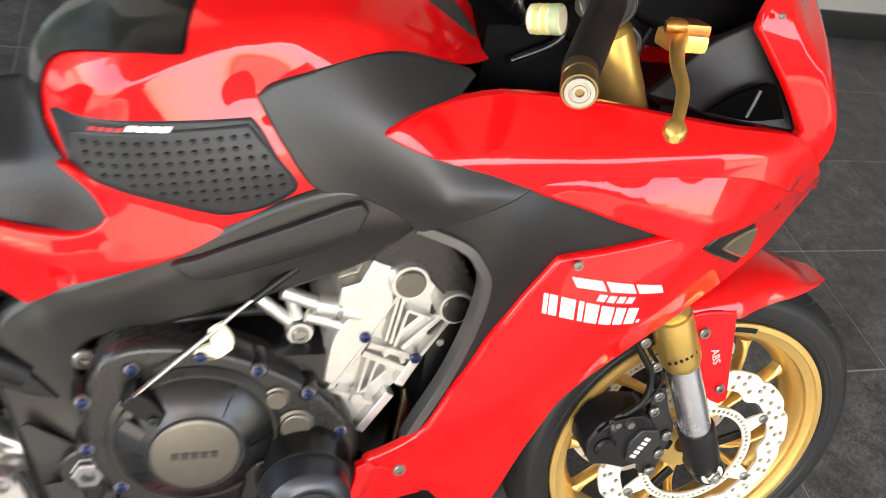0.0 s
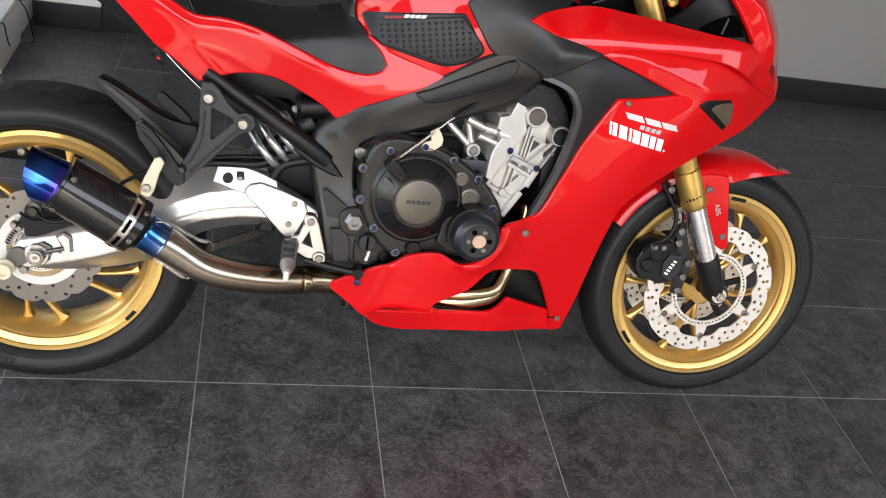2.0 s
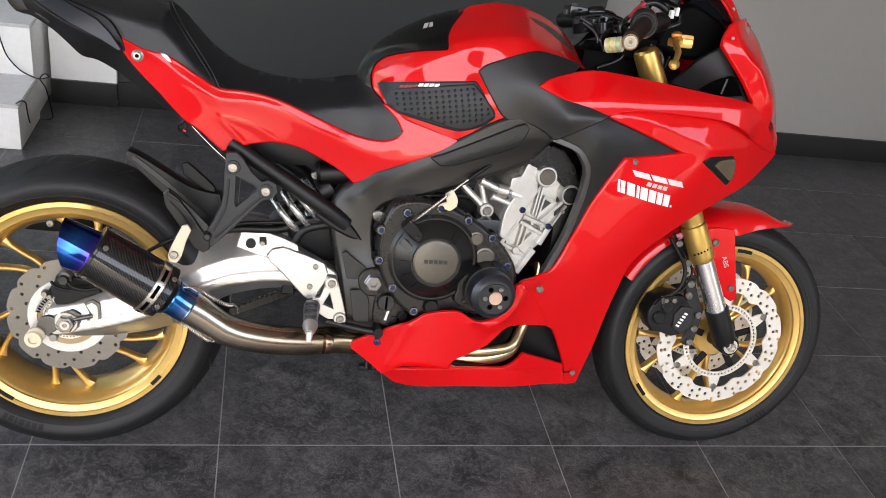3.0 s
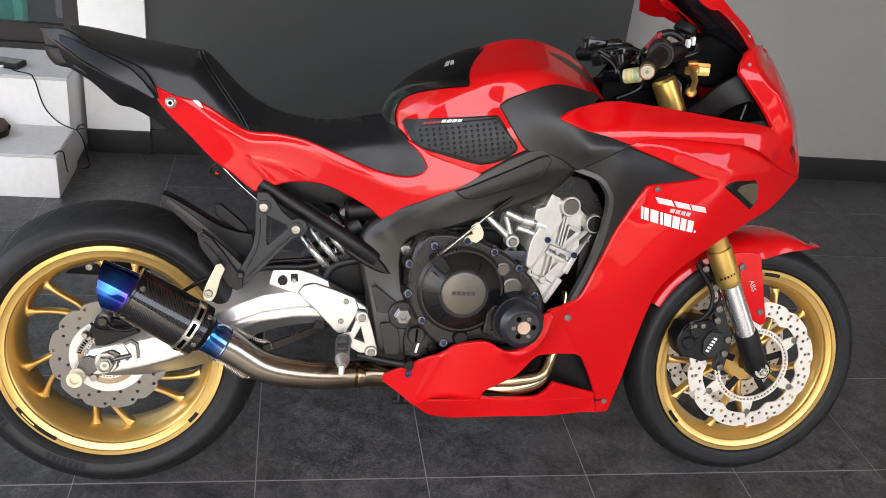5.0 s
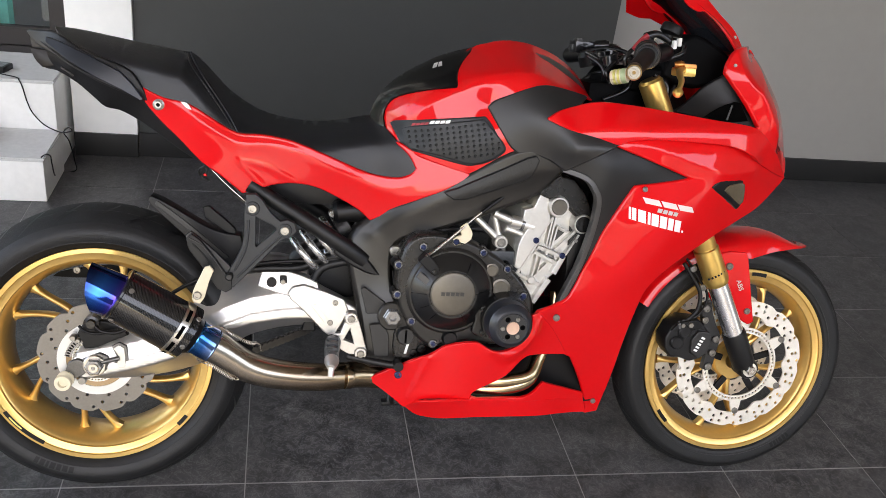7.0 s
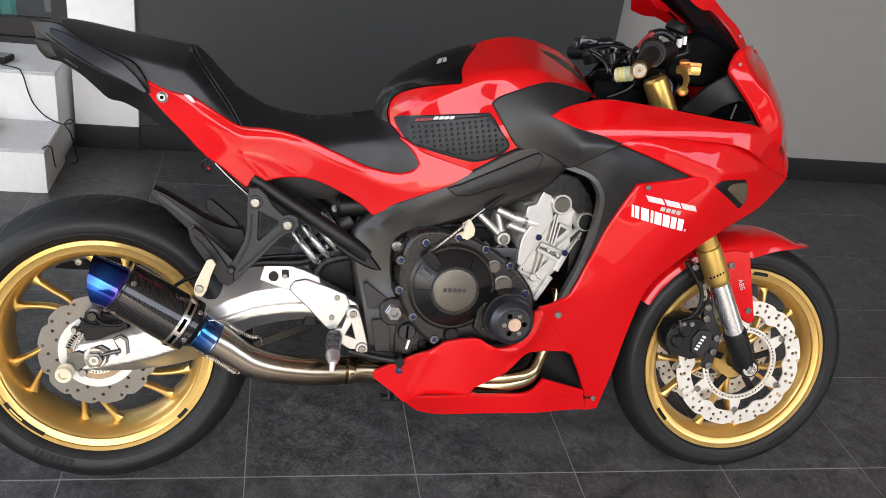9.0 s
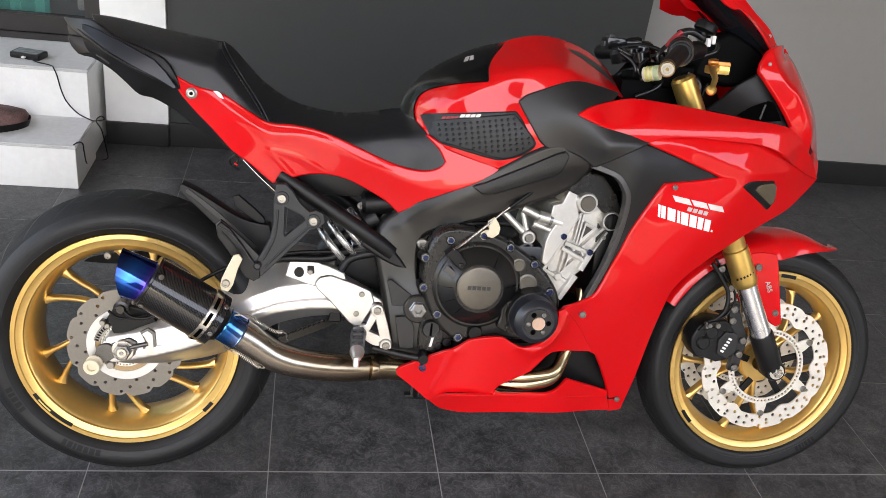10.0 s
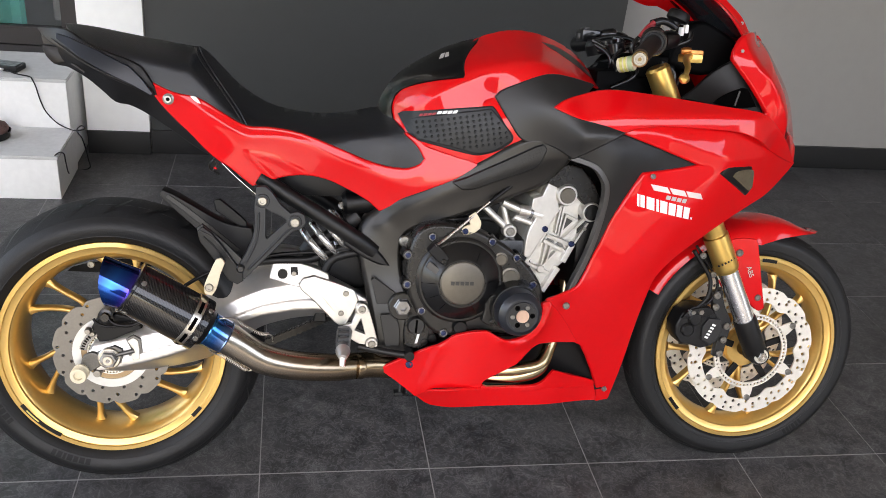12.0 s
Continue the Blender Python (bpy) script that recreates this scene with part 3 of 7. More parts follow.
def curtain(x0, x1, y):
    bm, k = bmesh.new(), 60
    rows = []
    for z in (0.36, 1.2, 2.38):
        rows.append([(x0 + (x1 - x0) * i / k, y + 0.018 * math.sin(i * 1.15) + 0.006 * math.sin(i * 0.37), z) for i in range(k + 1)])
    for off in (0.0, 0.004):
        vs = [[bm.verts.new((x, yy + off, z)) for x, yy, z in r] for r in rows]
        for a, b in zip(vs, vs[1:]):
            for i in range(k):
                bm.faces.new((a[i], a[i + 1], b[i + 1], b[i]))
    return tagged(finish("curtain", bm, CURTAIN), "teal green curtain hanging in folds behind the glass", "curtain")


curtain(-1.9, -0.975, 2.16)
part("door_stile", box_mesh((-0.866, 2.14, 0.446), (-0.812, 2.17, 2.40), 0.004), GREYWALL, door)

# ---- the motorcycle: leaning on its side stand ----
BIKE = tagged(new("motorcycle"), "red faired sport motorcycle with gold wheels leaning on its side stand", "motorcycle")
BIKE.matrix_world = pose(-0.297, 0.025, 0.0, -14.5, 0, 0)
REAR, FRONT = (0.0, 0.3135), (1.437, 0.2945)
GUARD_AT = (1.438, 0.300)


def lathe_bm(center, profile, n=96, closed=True):
    """Rings round the wheel axis; profile: (radius, w)."""
    bm = bmesh.new()
    rings = [[bm.verts.new(place(center[0] + r * math.cos(2 * math.pi * i / n), center[1] + r * math.sin(2 * math.pi * i / n), w)) for i in range(n)] for r, w in profile]
    for a, b in zip(rings, rings[1:] + (rings[:1] if closed else [])):
        for i in range(n):
            bm.faces.new((a[i], a[(i + 1) % n], b[(i + 1) % n], b[i]))
    return bm


def around(center, r, deg, w):
    return (center[0] + r * math.cos(radians(deg)), center[1] + r * math.sin(radians(deg)), w)


def perforated(center, r0, r1, w, thick, cells, hole, rows, wave=0.0, waves=12, lobes=None):
    """A disc rotor: cells round the ring, each row's cells with one round hole where rows says so."""
    bm = bmesh.new()
    ns = 4

    def edge_r(r, deg, k):
        if k == len(rows):
            return r + wave * (min(1.0, 1.7 * abs(math.sin(radians(deg) * waves / 2))) - 0.6)
        if k == 0 and lobes:
            return r - lobes[1] * max(0.0, math.cos(radians(deg) * lobes[0])) ** 3
        return r

    for c in range(cells):
        for k, row in enumerate(rows):
            a0, a1 = 360 * c / cells, 360 * (c + 1) / cells
            ra, rb = r0 + (r1 - r0) * k / len(rows), r0 + (r1 - r0) * (k + 1) / len(rows)
            rim = [(edge_r(ra, a0 + (a1 - a0) * i / ns, k), a0 + (a1 - a0) * i / ns) for i in range(ns)]
            rim += [(edge_r(ra, a1, k) + (edge_r(rb, a1, k + 1) - edge_r(ra, a1, k)) * i / ns, a1) for i in range(ns)]
            rim += [(edge_r(rb, a1 - (a1 - a0) * i / ns, k + 1), a1 - (a1 - a0) * i / ns) for i in range(ns)]
            rim += [(edge_r(rb, a0, k + 1) + (edge_r(ra, a0, k) - edge_r(rb, a0, k + 1)) * i / ns, a0) for i in range(ns)]
            uv = [(center[0] + r * math.cos(radians(d)), center[1] + r * math.sin(radians(d))) for r, d in rim]
            m = len(uv)
            if row[c % len(row)]:
                ra_m = (ra + rb) / 2 + hole * row[c % len(row)][1]
                am = radians((a0 + a1) / 2)
                cu, cv = center[0] + ra_m * math.cos(am), center[1] + ra_m * math.sin(am)
                h = [(cu + hole * math.cos(am + math.pi + math.pi / 4 - 2 * math.pi * i / m), cv + hole * math.sin(am + math.pi + math.pi / 4 - 2 * math.pi * i / m)) for i in range(m)]
                fo, fh = [bm.verts.new(place(*q, w)) for q in uv], [bm.verts.new(place(*q, w)) for q in h]
                bo, bh = [bm.verts.new(place(*q, w - thick)) for q in uv], [bm.verts.new(place(*q, w - thick)) for q in h]
                for i in range(m):
                    j = (i + 1) % m
                    bm.faces.new((fo[i], fo[j], fh[j], fh[i]))
                    bm.faces.new((bo[j], bo[i], bh[i], bh[j]))
                    bm.faces.new((fh[i], fh[j], bh[j], bh[i]))
            else:
                bm.faces.new([bm.verts.new(place(*q, w)) for q in uv])
                bm.faces.new([bm.verts.new(place(*q, w - thick)) for q in reversed(uv)])
            for seg, on in ((range(0, ns), k == 0), (range(2 * ns, 3 * ns), k == len(rows) - 1)):
                if on:
                    for i in seg:
                        j = (i + 1) % m
                        bm.faces.new([bm.verts.new(place(*q)) for q in ((*uv[i], w), (*uv[i], w - thick), (*uv[j], w - thick), (*uv[j], w))])
    bmesh.ops.remove_doubles(bm, verts=bm.verts[:], dist=2e-5)
    return bm


def crown(h, tyre_r, bulge, a):
    """Tread curve of a tyre: (radius, w) at the angle a, from one shoulder (0) over the middle to the other (pi)."""
    return 0.258 + (tyre_r - 0.258) * math.sin(a) ** 1.1, (h + bulge) * math.cos(a)


def tyre_section(h, tyre_r, bulge):
    """The tyre's outline: bead inside the rim flange, a sidewall that swells outwards with a moulded rib, and the crown."""
    side = [(0.2262, h - 0.0065), (0.2290, h - 0.0030), (0.2335, h + 0.34 * bulge), (0.2395, h + 0.62 * bulge), (0.2404, h + 0.62 * bulge + 0.0009),
            (0.2428, h + 0.74 * bulge + 0.0009), (0.2437, h + 0.78 * bulge), (0.2510, h + 0.94 * bulge)]
    return side + [crown(h, tyre_r, bulge, math.pi * i / 40) for i in range(41)] + [(r, -w) for r, w in reversed(side)]


def tyre_point(center, h, tyre_r, bulge, deg, a, lift=0.0):
    r, w = crown(h, tyre_r, bulge, a)
    return place(*around(center, r + lift * math.sin(a), deg, w + lift * math.cos(a)))


def wheel(name, center, half, tyre_r, bulge, pairs, first, spread, swirl, hub_r, label):
    """A cast wheel: rim, hub and paired spokes, with its tyre."""
    h = half
    half_profile = [(0.2285, h - 0.002), (0.2275, h + 0.001), (0.2188, h + 0.0015), (0.2176, h - 0.0015), (0.2165, h - 0.0022), (0.2045, h - 0.005), (0.2028, h - 0.010), (0.199, h - 0.013), (0.188, h - 0.032)]
    rim_profile = [(0.210, h - 0.016), (0.222, h - 0.011)] + half_profile + [(0.184, 0.0)] + [(r, -w) for r, w in reversed(half_profile)] + [(0.222, -h + 0.011), (0.210, -h + 0.016), (0.196, 0.0)]
    rim = part(name, lathe_bm(center, rim_profile), GOLD, BIKE, label, smooth=30)
    tp = tyre_section(h, tyre_r, bulge)
    tyre = part("tyre", lathe_bm(center, tp, 128), RUBBER, rim, "black road tyre with curved tread grooves", smooth=30)
    tyre.data.materials.append(TREADRUBBER)
    for poly in tyre.data.polygons:
        if 15 <= poly.index // 128 <= 41:
            poly.material_index = 1
    grooves(center, tyre_r, h, bulge, rim)
    part("hub", lathe_bm(center, [(hub_r, 0.040), (hub_r + 0.004, 0.034), (hub_r + 0.004, -0.034), (hub_r, -0.04), (0.02, -0.04), (0.02, 0.04)], 40), GOLD, rim, smooth=30)
    for i in range(pairs):
        c = first + 360 * i / pairs
        for sgn in (-1, 1):
            pts = [around(center, hub_r, c - swirl + sgn * 5, 0.022), around(center, hub_r + 0.05, c - swirl * 0.75 + sgn * 7, 0.024),
                   around(center, 0.15, c - swirl * 0.3 + sgn * spread * 0.8, 0.018), around(center, 0.186, c + sgn * spread, 0.012)]
            bm = bmesh.new()
            path = curve_points([place(*q) for q in pts], 4)
            spoke_bar(bm, path)
            part("spoke", bm, GOLD, rim, smooth=50)
    return rim


def spoke_bar(bm, path):
    """A deep, narrow bar along the path, wider at both ends."""
    rings, k = [], len(path)
    out = Vector((0, -1, 0))
    for i, p in enumerate(path):
        t = (path[min(i + 1, k - 1)] - path[max(i - 1, 0)]).normalized()
        x = t.cross(out).normalized()
        s = i / (k - 1)
        half_w = 0.0046 + 0.0060 * abs(2 * s - 1) ** 4
        deep = 0.013
        rings.append([bm.verts.new(p + x * half_w * a + out * deep * b) for a, b in ((-1, -1), (-1, 0.35), (-0.35, 0.62), (0.35, 0.62), (1, 0.35), (1, -1))])
    for a, b in zip(rings, rings[1:]):
        for j in range(6):
            bm.faces.new((a[j], a[(j + 1) % 6], b[(j + 1) % 6], b[j]))
    bm.faces.new(rings[0])
    bm.faces.new(rings[-1])


def grooves(center, tyre_r, h, bulge, rim):
    """Curved tread grooves: narrow strips on the crown, with the grooves' shade painted dark."""
    bm = bmesh.new()
    for k in range(26):
        for side, shift in ((1, 0.0), (-1, 6.9)):
            rows = []
            for i in range(9):
                s = i / 8
                a = math.pi / 2 - side * (0.08 + 0.85 * s)
                deg = 360 * k / 26 + shift + 9.5 * s ** 1.4
                wid = 0.85 * (1 - 0.6 * abs(2 * s - 1))
                rows.append((bm.verts.new(tyre_point(center, h, tyre_r, bulge, deg - wid, a, 0.0006)), bm.verts.new(tyre_point(center, h, tyre_r, bulge, deg + wid, a, 0.0006))))
            for p, q in zip(rows, rows[1:]):
                bm.faces.new((p[0], p[1], q[1], q[0]))
    tagged(part("tread_groove", bm, DEEP, rim, smooth=0, recalc=False), kind="stuff")
    chance, bm, deg = random.Random(31), bmesh.new(), 0.0
    while deg < 355:
        run, a = chance.uniform(0.8, 6.0), 1.08 + chance.uniform(-0.02, 0.02)
        ends = [(tyre_point(center, h, tyre_r, bulge, deg + run * i / 4, a, 0.0004), tyre_point(center, h, tyre_r, bulge, deg + run * i / 4, a + 0.018, 0.0004)) for i in range(5)]
        rows = [[bm.verts.new(q) for q in pair] for pair in ends]
        for p, q in zip(rows, rows[1:]):
            bm.faces.new((p[0], p[1], q[1], q[0]))
        deg += run + chance.uniform(0.6, 5.0)
    tagged(part("tread_scuff", bm, SCUFF, rim, smooth=0, recalc=False), kind="stuff")


rear_wheel = wheel("rear_wheel", REAR, 0.072, 0.305, 0.016, 6, 88, 11, 18, 0.060, "gold cast rear wheel with paired spokes")
front_wheel = wheel("front_wheel", FRONT, 0.048, 0.289, 0.005, 5, 54, 16, 6, 0.046, "gold cast front wheel with paired spokes")


def tyre_marks(center, h, tyre_r, bulge, rim, start, widths):
    """Raised sidewall lettering that cannot be read: short bars."""
    section = tyre_section(h, tyre_r, bulge)[:14]
    rs, ws = [q[0] for q in section], [q[1] for q in section]
    d = start
    for wid in widths:
        bm = bmesh.new()
        rows = [[bm.verts.new(place(*around(center, r, d + wid * k, float(np.interp(r, rs, ws)) + 0.0009))) for k in (0, 0.5, 1)] for r in (0.2455, 0.2515, 0.2575)]
        for a, b in zip(rows, rows[1:]):
            for k in (0, 1):
                bm.faces.new((a[k], a[k + 1], b[k + 1], b[k]))
        d += wid + 0.7
        part("sidewall_mark", bm, TYREMARK, rim, smooth=0, recalc=False)


tyre_marks(REAR, 0.072, 0.305, 0.016, rear_wheel, 240, (1.9, 2.2, 1.2, 2.4, 2.0, 2.3, 2.1))
tyre_marks(REAR, 0.072, 0.305, 0.016, rear_wheel, 204, (2.2, 1.6, 2.2, 2.4, 1.8))
tyre_marks(FRONT, 0.048, 0.289, 0.005, front_wheel, 300, (1.6, 1.4, 0.8, 1.6, 1.5, 1.4))


def rim_sticker(center, half, rim, d0, d1, mat, r0=0.214, r1=0.2225):
    bm, k = bmesh.new(), 10
    lo = [bm.verts.new(place(*around(center, r0, d0 + (d1 - d0) * i / k, half + 0.0024))) for i in range(k + 1)]
    hi = [bm.verts.new(place(*around(center, r1, d0 + (d1 - d0) * i / k, half + 0.0024))) for i in range(k + 1)]
    for i in range(k):
        bm.faces.new((lo[i], lo[i + 1], hi[i + 1], hi[i]))
    return part("rim_sticker", bm, mat, rim, smooth=0, recalc=False)


rim_sticker(REAR, 0.072, rear_wheel, 213, 240, DEEP)
rim_sticker(REAR, 0.0726, rear_wheel, 217, 226, YELLOW, 0.217, 0.220)
rim_sticker(REAR, 0.072, rear_wheel, 316, 323, DEEP)
rim_sticker(FRONT, 0.048, front_wheel, 78, 88, DEEP)
rim_sticker(FRONT, 0.048, front_wheel, 214, 224, DEEP)

# brakes, front pair
for side in (1, -1):
    w = 0.066 if side > 0 else -0.066
    rotor = part("brake_disc", perforated(FRONT, 0.122, 0.155, w, 0.004, 48, 0.0040, [[(1, 0.4), 0], [0, (1, -0.2)], [(1, 0.3), (1, -0.8), 0]], 0.0052, 12, (6, 0.010)), DISC, front_wheel, "drilled wave-edged steel brake disc", smooth=30)
    part("carrier", perforated(FRONT, 0.079, 0.0925, w + 0.003, 0.004, 60, 0.0028, [[(1, 0.0)]]), DISC, front_wheel, "slotted steel sensor ring", smooth=30)
    for i in range(6):
        d = 33 + 60 * i
        arm = [around(FRONT, 0.090, d - 9, 0)[:2], around(FRONT, 0.117, d - 4, 0)[:2], around(FRONT, 0.123, d, 0)[:2], around(FRONT, 0.117, d + 4, 0)[:2], around(FRONT, 0.090, d + 9, 0)[:2]]
        plate("carrier_arm", arm, w + 0.002, 0.004, DISC, front_wheel, edge=0.001, n=2)
        if side > 0:
            bolt(*around(FRONT, 0.117, d, w + 0.002), 0.0075, front_wheel)
    for i in range(5):
        d = 18 + 72 * i
        arm = [around(FRONT, 0.045, d - 8, 0)[:2], around(FRONT, 0.086, d - 4, 0)[:2], around(FRONT, 0.086, d + 4, 0)[:2], around(FRONT, 0.045, d + 8, 0)[:2]]
        plate("carrier_spoke", arm, w - 0.006, 0.006, DEEP, front_wheel, edge=0.0015, n=2)

turn_at = Matrix.Translation(place(*FRONT, 0.0))
front_wheel.matrix_basis = turn_at @ pose(0, 0, 0, 0, 0, -0.3) @ turn_at.inverted()

part("brake_disc", perforated(REAR, 0.076, 0.1135, 0.083, 0.005, 36, 0.0034, [[0, (1, 0.0), 0], [(1, 0.3), 0, 0], [0, 0, (1, -0.2)]], 0.007, 12), REARDISC, rear_wheel, "drilled wave-edged rear brake disc", smooth=30)
part("carrier", lathe_bm(REAR, [(0.077, 0.0865), (0.077, 0.081), (0.060, 0.081), (0.060, 0.0865)], 64), RINGWHITE, rear_wheel, "bright milled disc carrier", smooth=30)
part("carrier_dish", lathe_bm(REAR, [(0.0605, 0.084), (0.0605, 0.079), (0.040, 0.079), (0.040, 0.0825)], 48), DULLBRASS, rear_wheel, "dull brass carrier dish", smooth=30)
part("sensor_ring", perforated(REAR, 0.040, 0.0475, 0.090, 0.004, 44, 0.0019, [[(1, 0.0)]]), DISC, rear_wheel, smooth=30)

# ---- bodywork ----
TANK = [(0.747, 0.980, 0.000), (0.777, 0.992, 0.000), (0.813, 1.000, 0.000), (0.857, 0.999, 0.000), (0.896, 0.990, 0.000), (0.942, 0.971, 0.000), (0.981, 0.942, 0.000), (1.014, 0.908, 0.000), (1.038, 0.883, 0.000), (0.956, 0.900, 0.130), (0.912, 0.911, 0.150), (0.873, 0.917, 0.160), (0.836, 0.912, 0.168), (0.798, 0.896, 0.163), (0.768, 0.883, 0.155), (0.757, 0.869, 0.153), (0.763, 0.854, 0.158), (0.780, 0.829, 0.174), (0.817, 0.786, 0.175), (0.781, 0.766, 0.165), (0.730, 0.733, 0.155), (0.669, 0.752, 0.150), (0.613, 0.770, 0.138), (0.577, 0.789, 0.108), (0.561, 0.818, 0.095), (0.564, 0.855, 0.100), (0.586, 0.877, 0.118), (0.637, 0.894, 0.143), (0.688, 0.904, 0.146), (0.694, 0.929, 0.132), (0.712, 0.953, 0.090)]
TANK_IN = [(0.791, 0.966, 0.100), (0.781, 0.934, 0.148), (0.827, 0.937, 0.150), (0.910, 0.935, 0.110), (0.736, 0.925, 0.150), (0.672, 0.872, 0.151), (0.697, 0.808, 0.162)]
TANKPAD = [(0.537, 0.823, 0.000), (0.545, 0.852, 0.000), (0.566, 0.885, 0.000), (0.600, 0.915, 0.000), (0.646, 0.943, 0.000), (0.693, 0.965, 0.000), (0.748, 0.981, 0.000), (0.714, 0.953, 0.092), (0.695, 0.929, 0.134), (0.689, 0.905, 0.148), (0.637, 0.895, 0.145), (0.586, 0.876, 0.118), (0.566, 0.856, 0.100), (0.559, 0.832, 0.096), (0.562, 0.809, 0.096)]
GRIP = [(0.574, 0.822, 0.102), (0.588, 0.827, 0.115), (0.662, 0.838, 0.153), (0.749, 0.848, 0.163), (0.759, 0.836, 0.166), (0.774, 0.813, 0.174), (0.790, 0.794, 0.174), (0.789, 0.784, 0.172), (0.768, 0.767, 0.168), (0.730, 0.755, 0.163), (0.717, 0.755, 0.161), (0.679, 0.762, 0.156), (0.634, 0.772, 0.150), (0.596, 0.780, 0.126)]
GRIPRUB_EDGE = [(0.594, 0.813, 0.119), (0.611, 0.819, 0.127), (0.673, 0.831, 0.155), (0.746, 0.843, 0.164), (0.762, 0.826, 0.174), (0.783, 0.800, 0.174), (0.789, 0.789, 0.173), (0.768, 0.771, 0.169), (0.730, 0.758, 0.163), (0.678, 0.768, 0.158), (0.633, 0.776, 0.152), (0.607, 0.780, 0.132)]
SIDEP = [(0.730, 0.732, 0.155), (0.685, 0.703, 0.150), (0.619, 0.673, 0.138), (0.577, 0.648, 0.120), (0.539, 0.626, 0.105), (0.515, 0.647, 0.106), (0.473, 0.671, 0.110), (0.427, 0.692, 0.116), (0.382, 0.699, 0.120), (0.338, 0.693, 0.120), (0.284, 0.674, 0.120), (0.241, 0.709, 0.120), (0.208, 0.731, 0.116), (0.165, 0.773, 0.108), (0.130, 0.805, 0.100), (0.100, 0.839, 0.094), (0.092, 0.862, 0.094), (0.132, 0.845, 0.100), (0.180, 0.836, 0.108), (0.228, 0.809, 0.117), (0.271, 0.788, 0.122), (0.320, 0.787, 0.124), (0.379, 0.777, 0.124), (0.458, 0.747, 0.124), (0.527, 0.721, 0.124), (0.583, 0.714, 0.134), (0.613, 0.724, 0.141), (0.624, 0.738, 0.143), (0.609, 0.764, 0.136), (0.582, 0.788, 0.126), (0.619, 0.768, 0.139), (0.669, 0.751, 0.150)]
SIDEP_IN = [(0.240, 0.767, 0.132), (0.293, 0.771, 0.138), (0.369, 0.755, 0.140), (0.458, 0.724, 0.140), (0.549, 0.693, 0.140), (0.638, 0.706, 0.150), (0.294, 0.727, 0.126), (0.414, 0.720, 0.132), (0.518, 0.680, 0.120)]
RIDERSEAT = [(0.160, 0.933, 0.000), (0.180, 0.931, 0.000), (0.214, 0.901, 0.000), (0.253, 0.862, 0.000), (0.311, 0.827, 0.000), (0.369, 0.813, 0.000), (0.427, 0.809, 0.000), (0.486, 0.817, 0.000), (0.539, 0.827, 0.000), (0.550, 0.822, 0.070), (0.562, 0.807, 0.100), (0.585, 0.784, 0.124), (0.609, 0.760, 0.135), (0.622, 0.737, 0.142), (0.610, 0.722, 0.138), (0.585, 0.713, 0.131), (0.562, 0.712, 0.118), (0.515, 0.723, 0.120), (0.447, 0.751, 0.122), (0.379, 0.778, 0.122), (0.319, 0.788, 0.122), (0.273, 0.786, 0.122), (0.249, 0.816, 0.110), (0.211, 0.868, 0.105), (0.183, 0.902, 0.090)]
RIDERSEAT_IN = [(0.324, 0.818, 0.090), (0.412, 0.803, 0.110), (0.513, 0.811, 0.100), (0.269, 0.843, 0.085), (0.559, 0.750, 0.120), (0.412, 0.777, 0.125)]
PILLION = [(-0.080, 0.965, 0.000), (-0.039, 0.963, 0.000), (0.024, 0.954, 0.000), (0.088, 0.944, 0.000), (0.162, 0.934, 0.000), (0.183, 0.902, 0.090), (0.211, 0.868, 0.105), (0.249, 0.816, 0.110), (0.272, 0.787, 0.120), (0.228, 0.809, 0.115), (0.180, 0.830, 0.106), (0.132, 0.846, 0.098), (0.087, 0.864, 0.090), (0.073, 0.884, 0.085), (0.042, 0.901, 0.080), (-0.005, 0.915, 0.070), (-0.050, 0.935, 0.050)]
PILLION_IN = [(0.047, 0.935, 0.075), (0.110, 0.924, 0.088), (0.161, 0.917, 0.085), (0.132, 0.878, 0.098)]
TAILUP = [(-0.129, 0.953, 0.010), (-0.102, 0.953, 0.020), (-0.068, 0.951, 0.045), (-0.026, 0.927, 0.065), (0.033, 0.907, 0.084), (0.071, 0.891, 0.090), (0.092, 0.862, 0.096), (0.101, 0.840, 0.096), (0.070, 0.851, 0.097), (0.018, 0.870, 0.090), (-0.035, 0.896, 0.075), (-0.080, 0.919, 0.050), (-0.112, 0.935, 0.020)]
TAILUP_IN = [(-0.023, 0.913, 0.082), (0.040, 0.883, 0.096)]
TAILLO = [(-0.130, 0.949, 0.000), (-0.107, 0.929, 0.020), (-0.076, 0.913, 0.045), (-0.031, 0.889, 0.068), (0.022, 0.866, 0.082), (0.071, 0.847, 0.090), (0.100, 0.836, 0.090), (0.132, 0.801, 0.095), (0.169, 0.764, 0.100), (0.209, 0.726, 0.106), (0.174, 0.743, 0.090), (0.119, 0.778, 0.075), (0.075, 0.805, 0.065), (0.044, 0.818, 0.055), (0.019, 0.822, 0.055), (-0.004, 0.841, 0.050), (-0.034, 0.865, 0.045), (-0.072, 0.885, 0.035), (-0.100, 0.889, 0.020), (-0.115, 0.906, 0.010)]
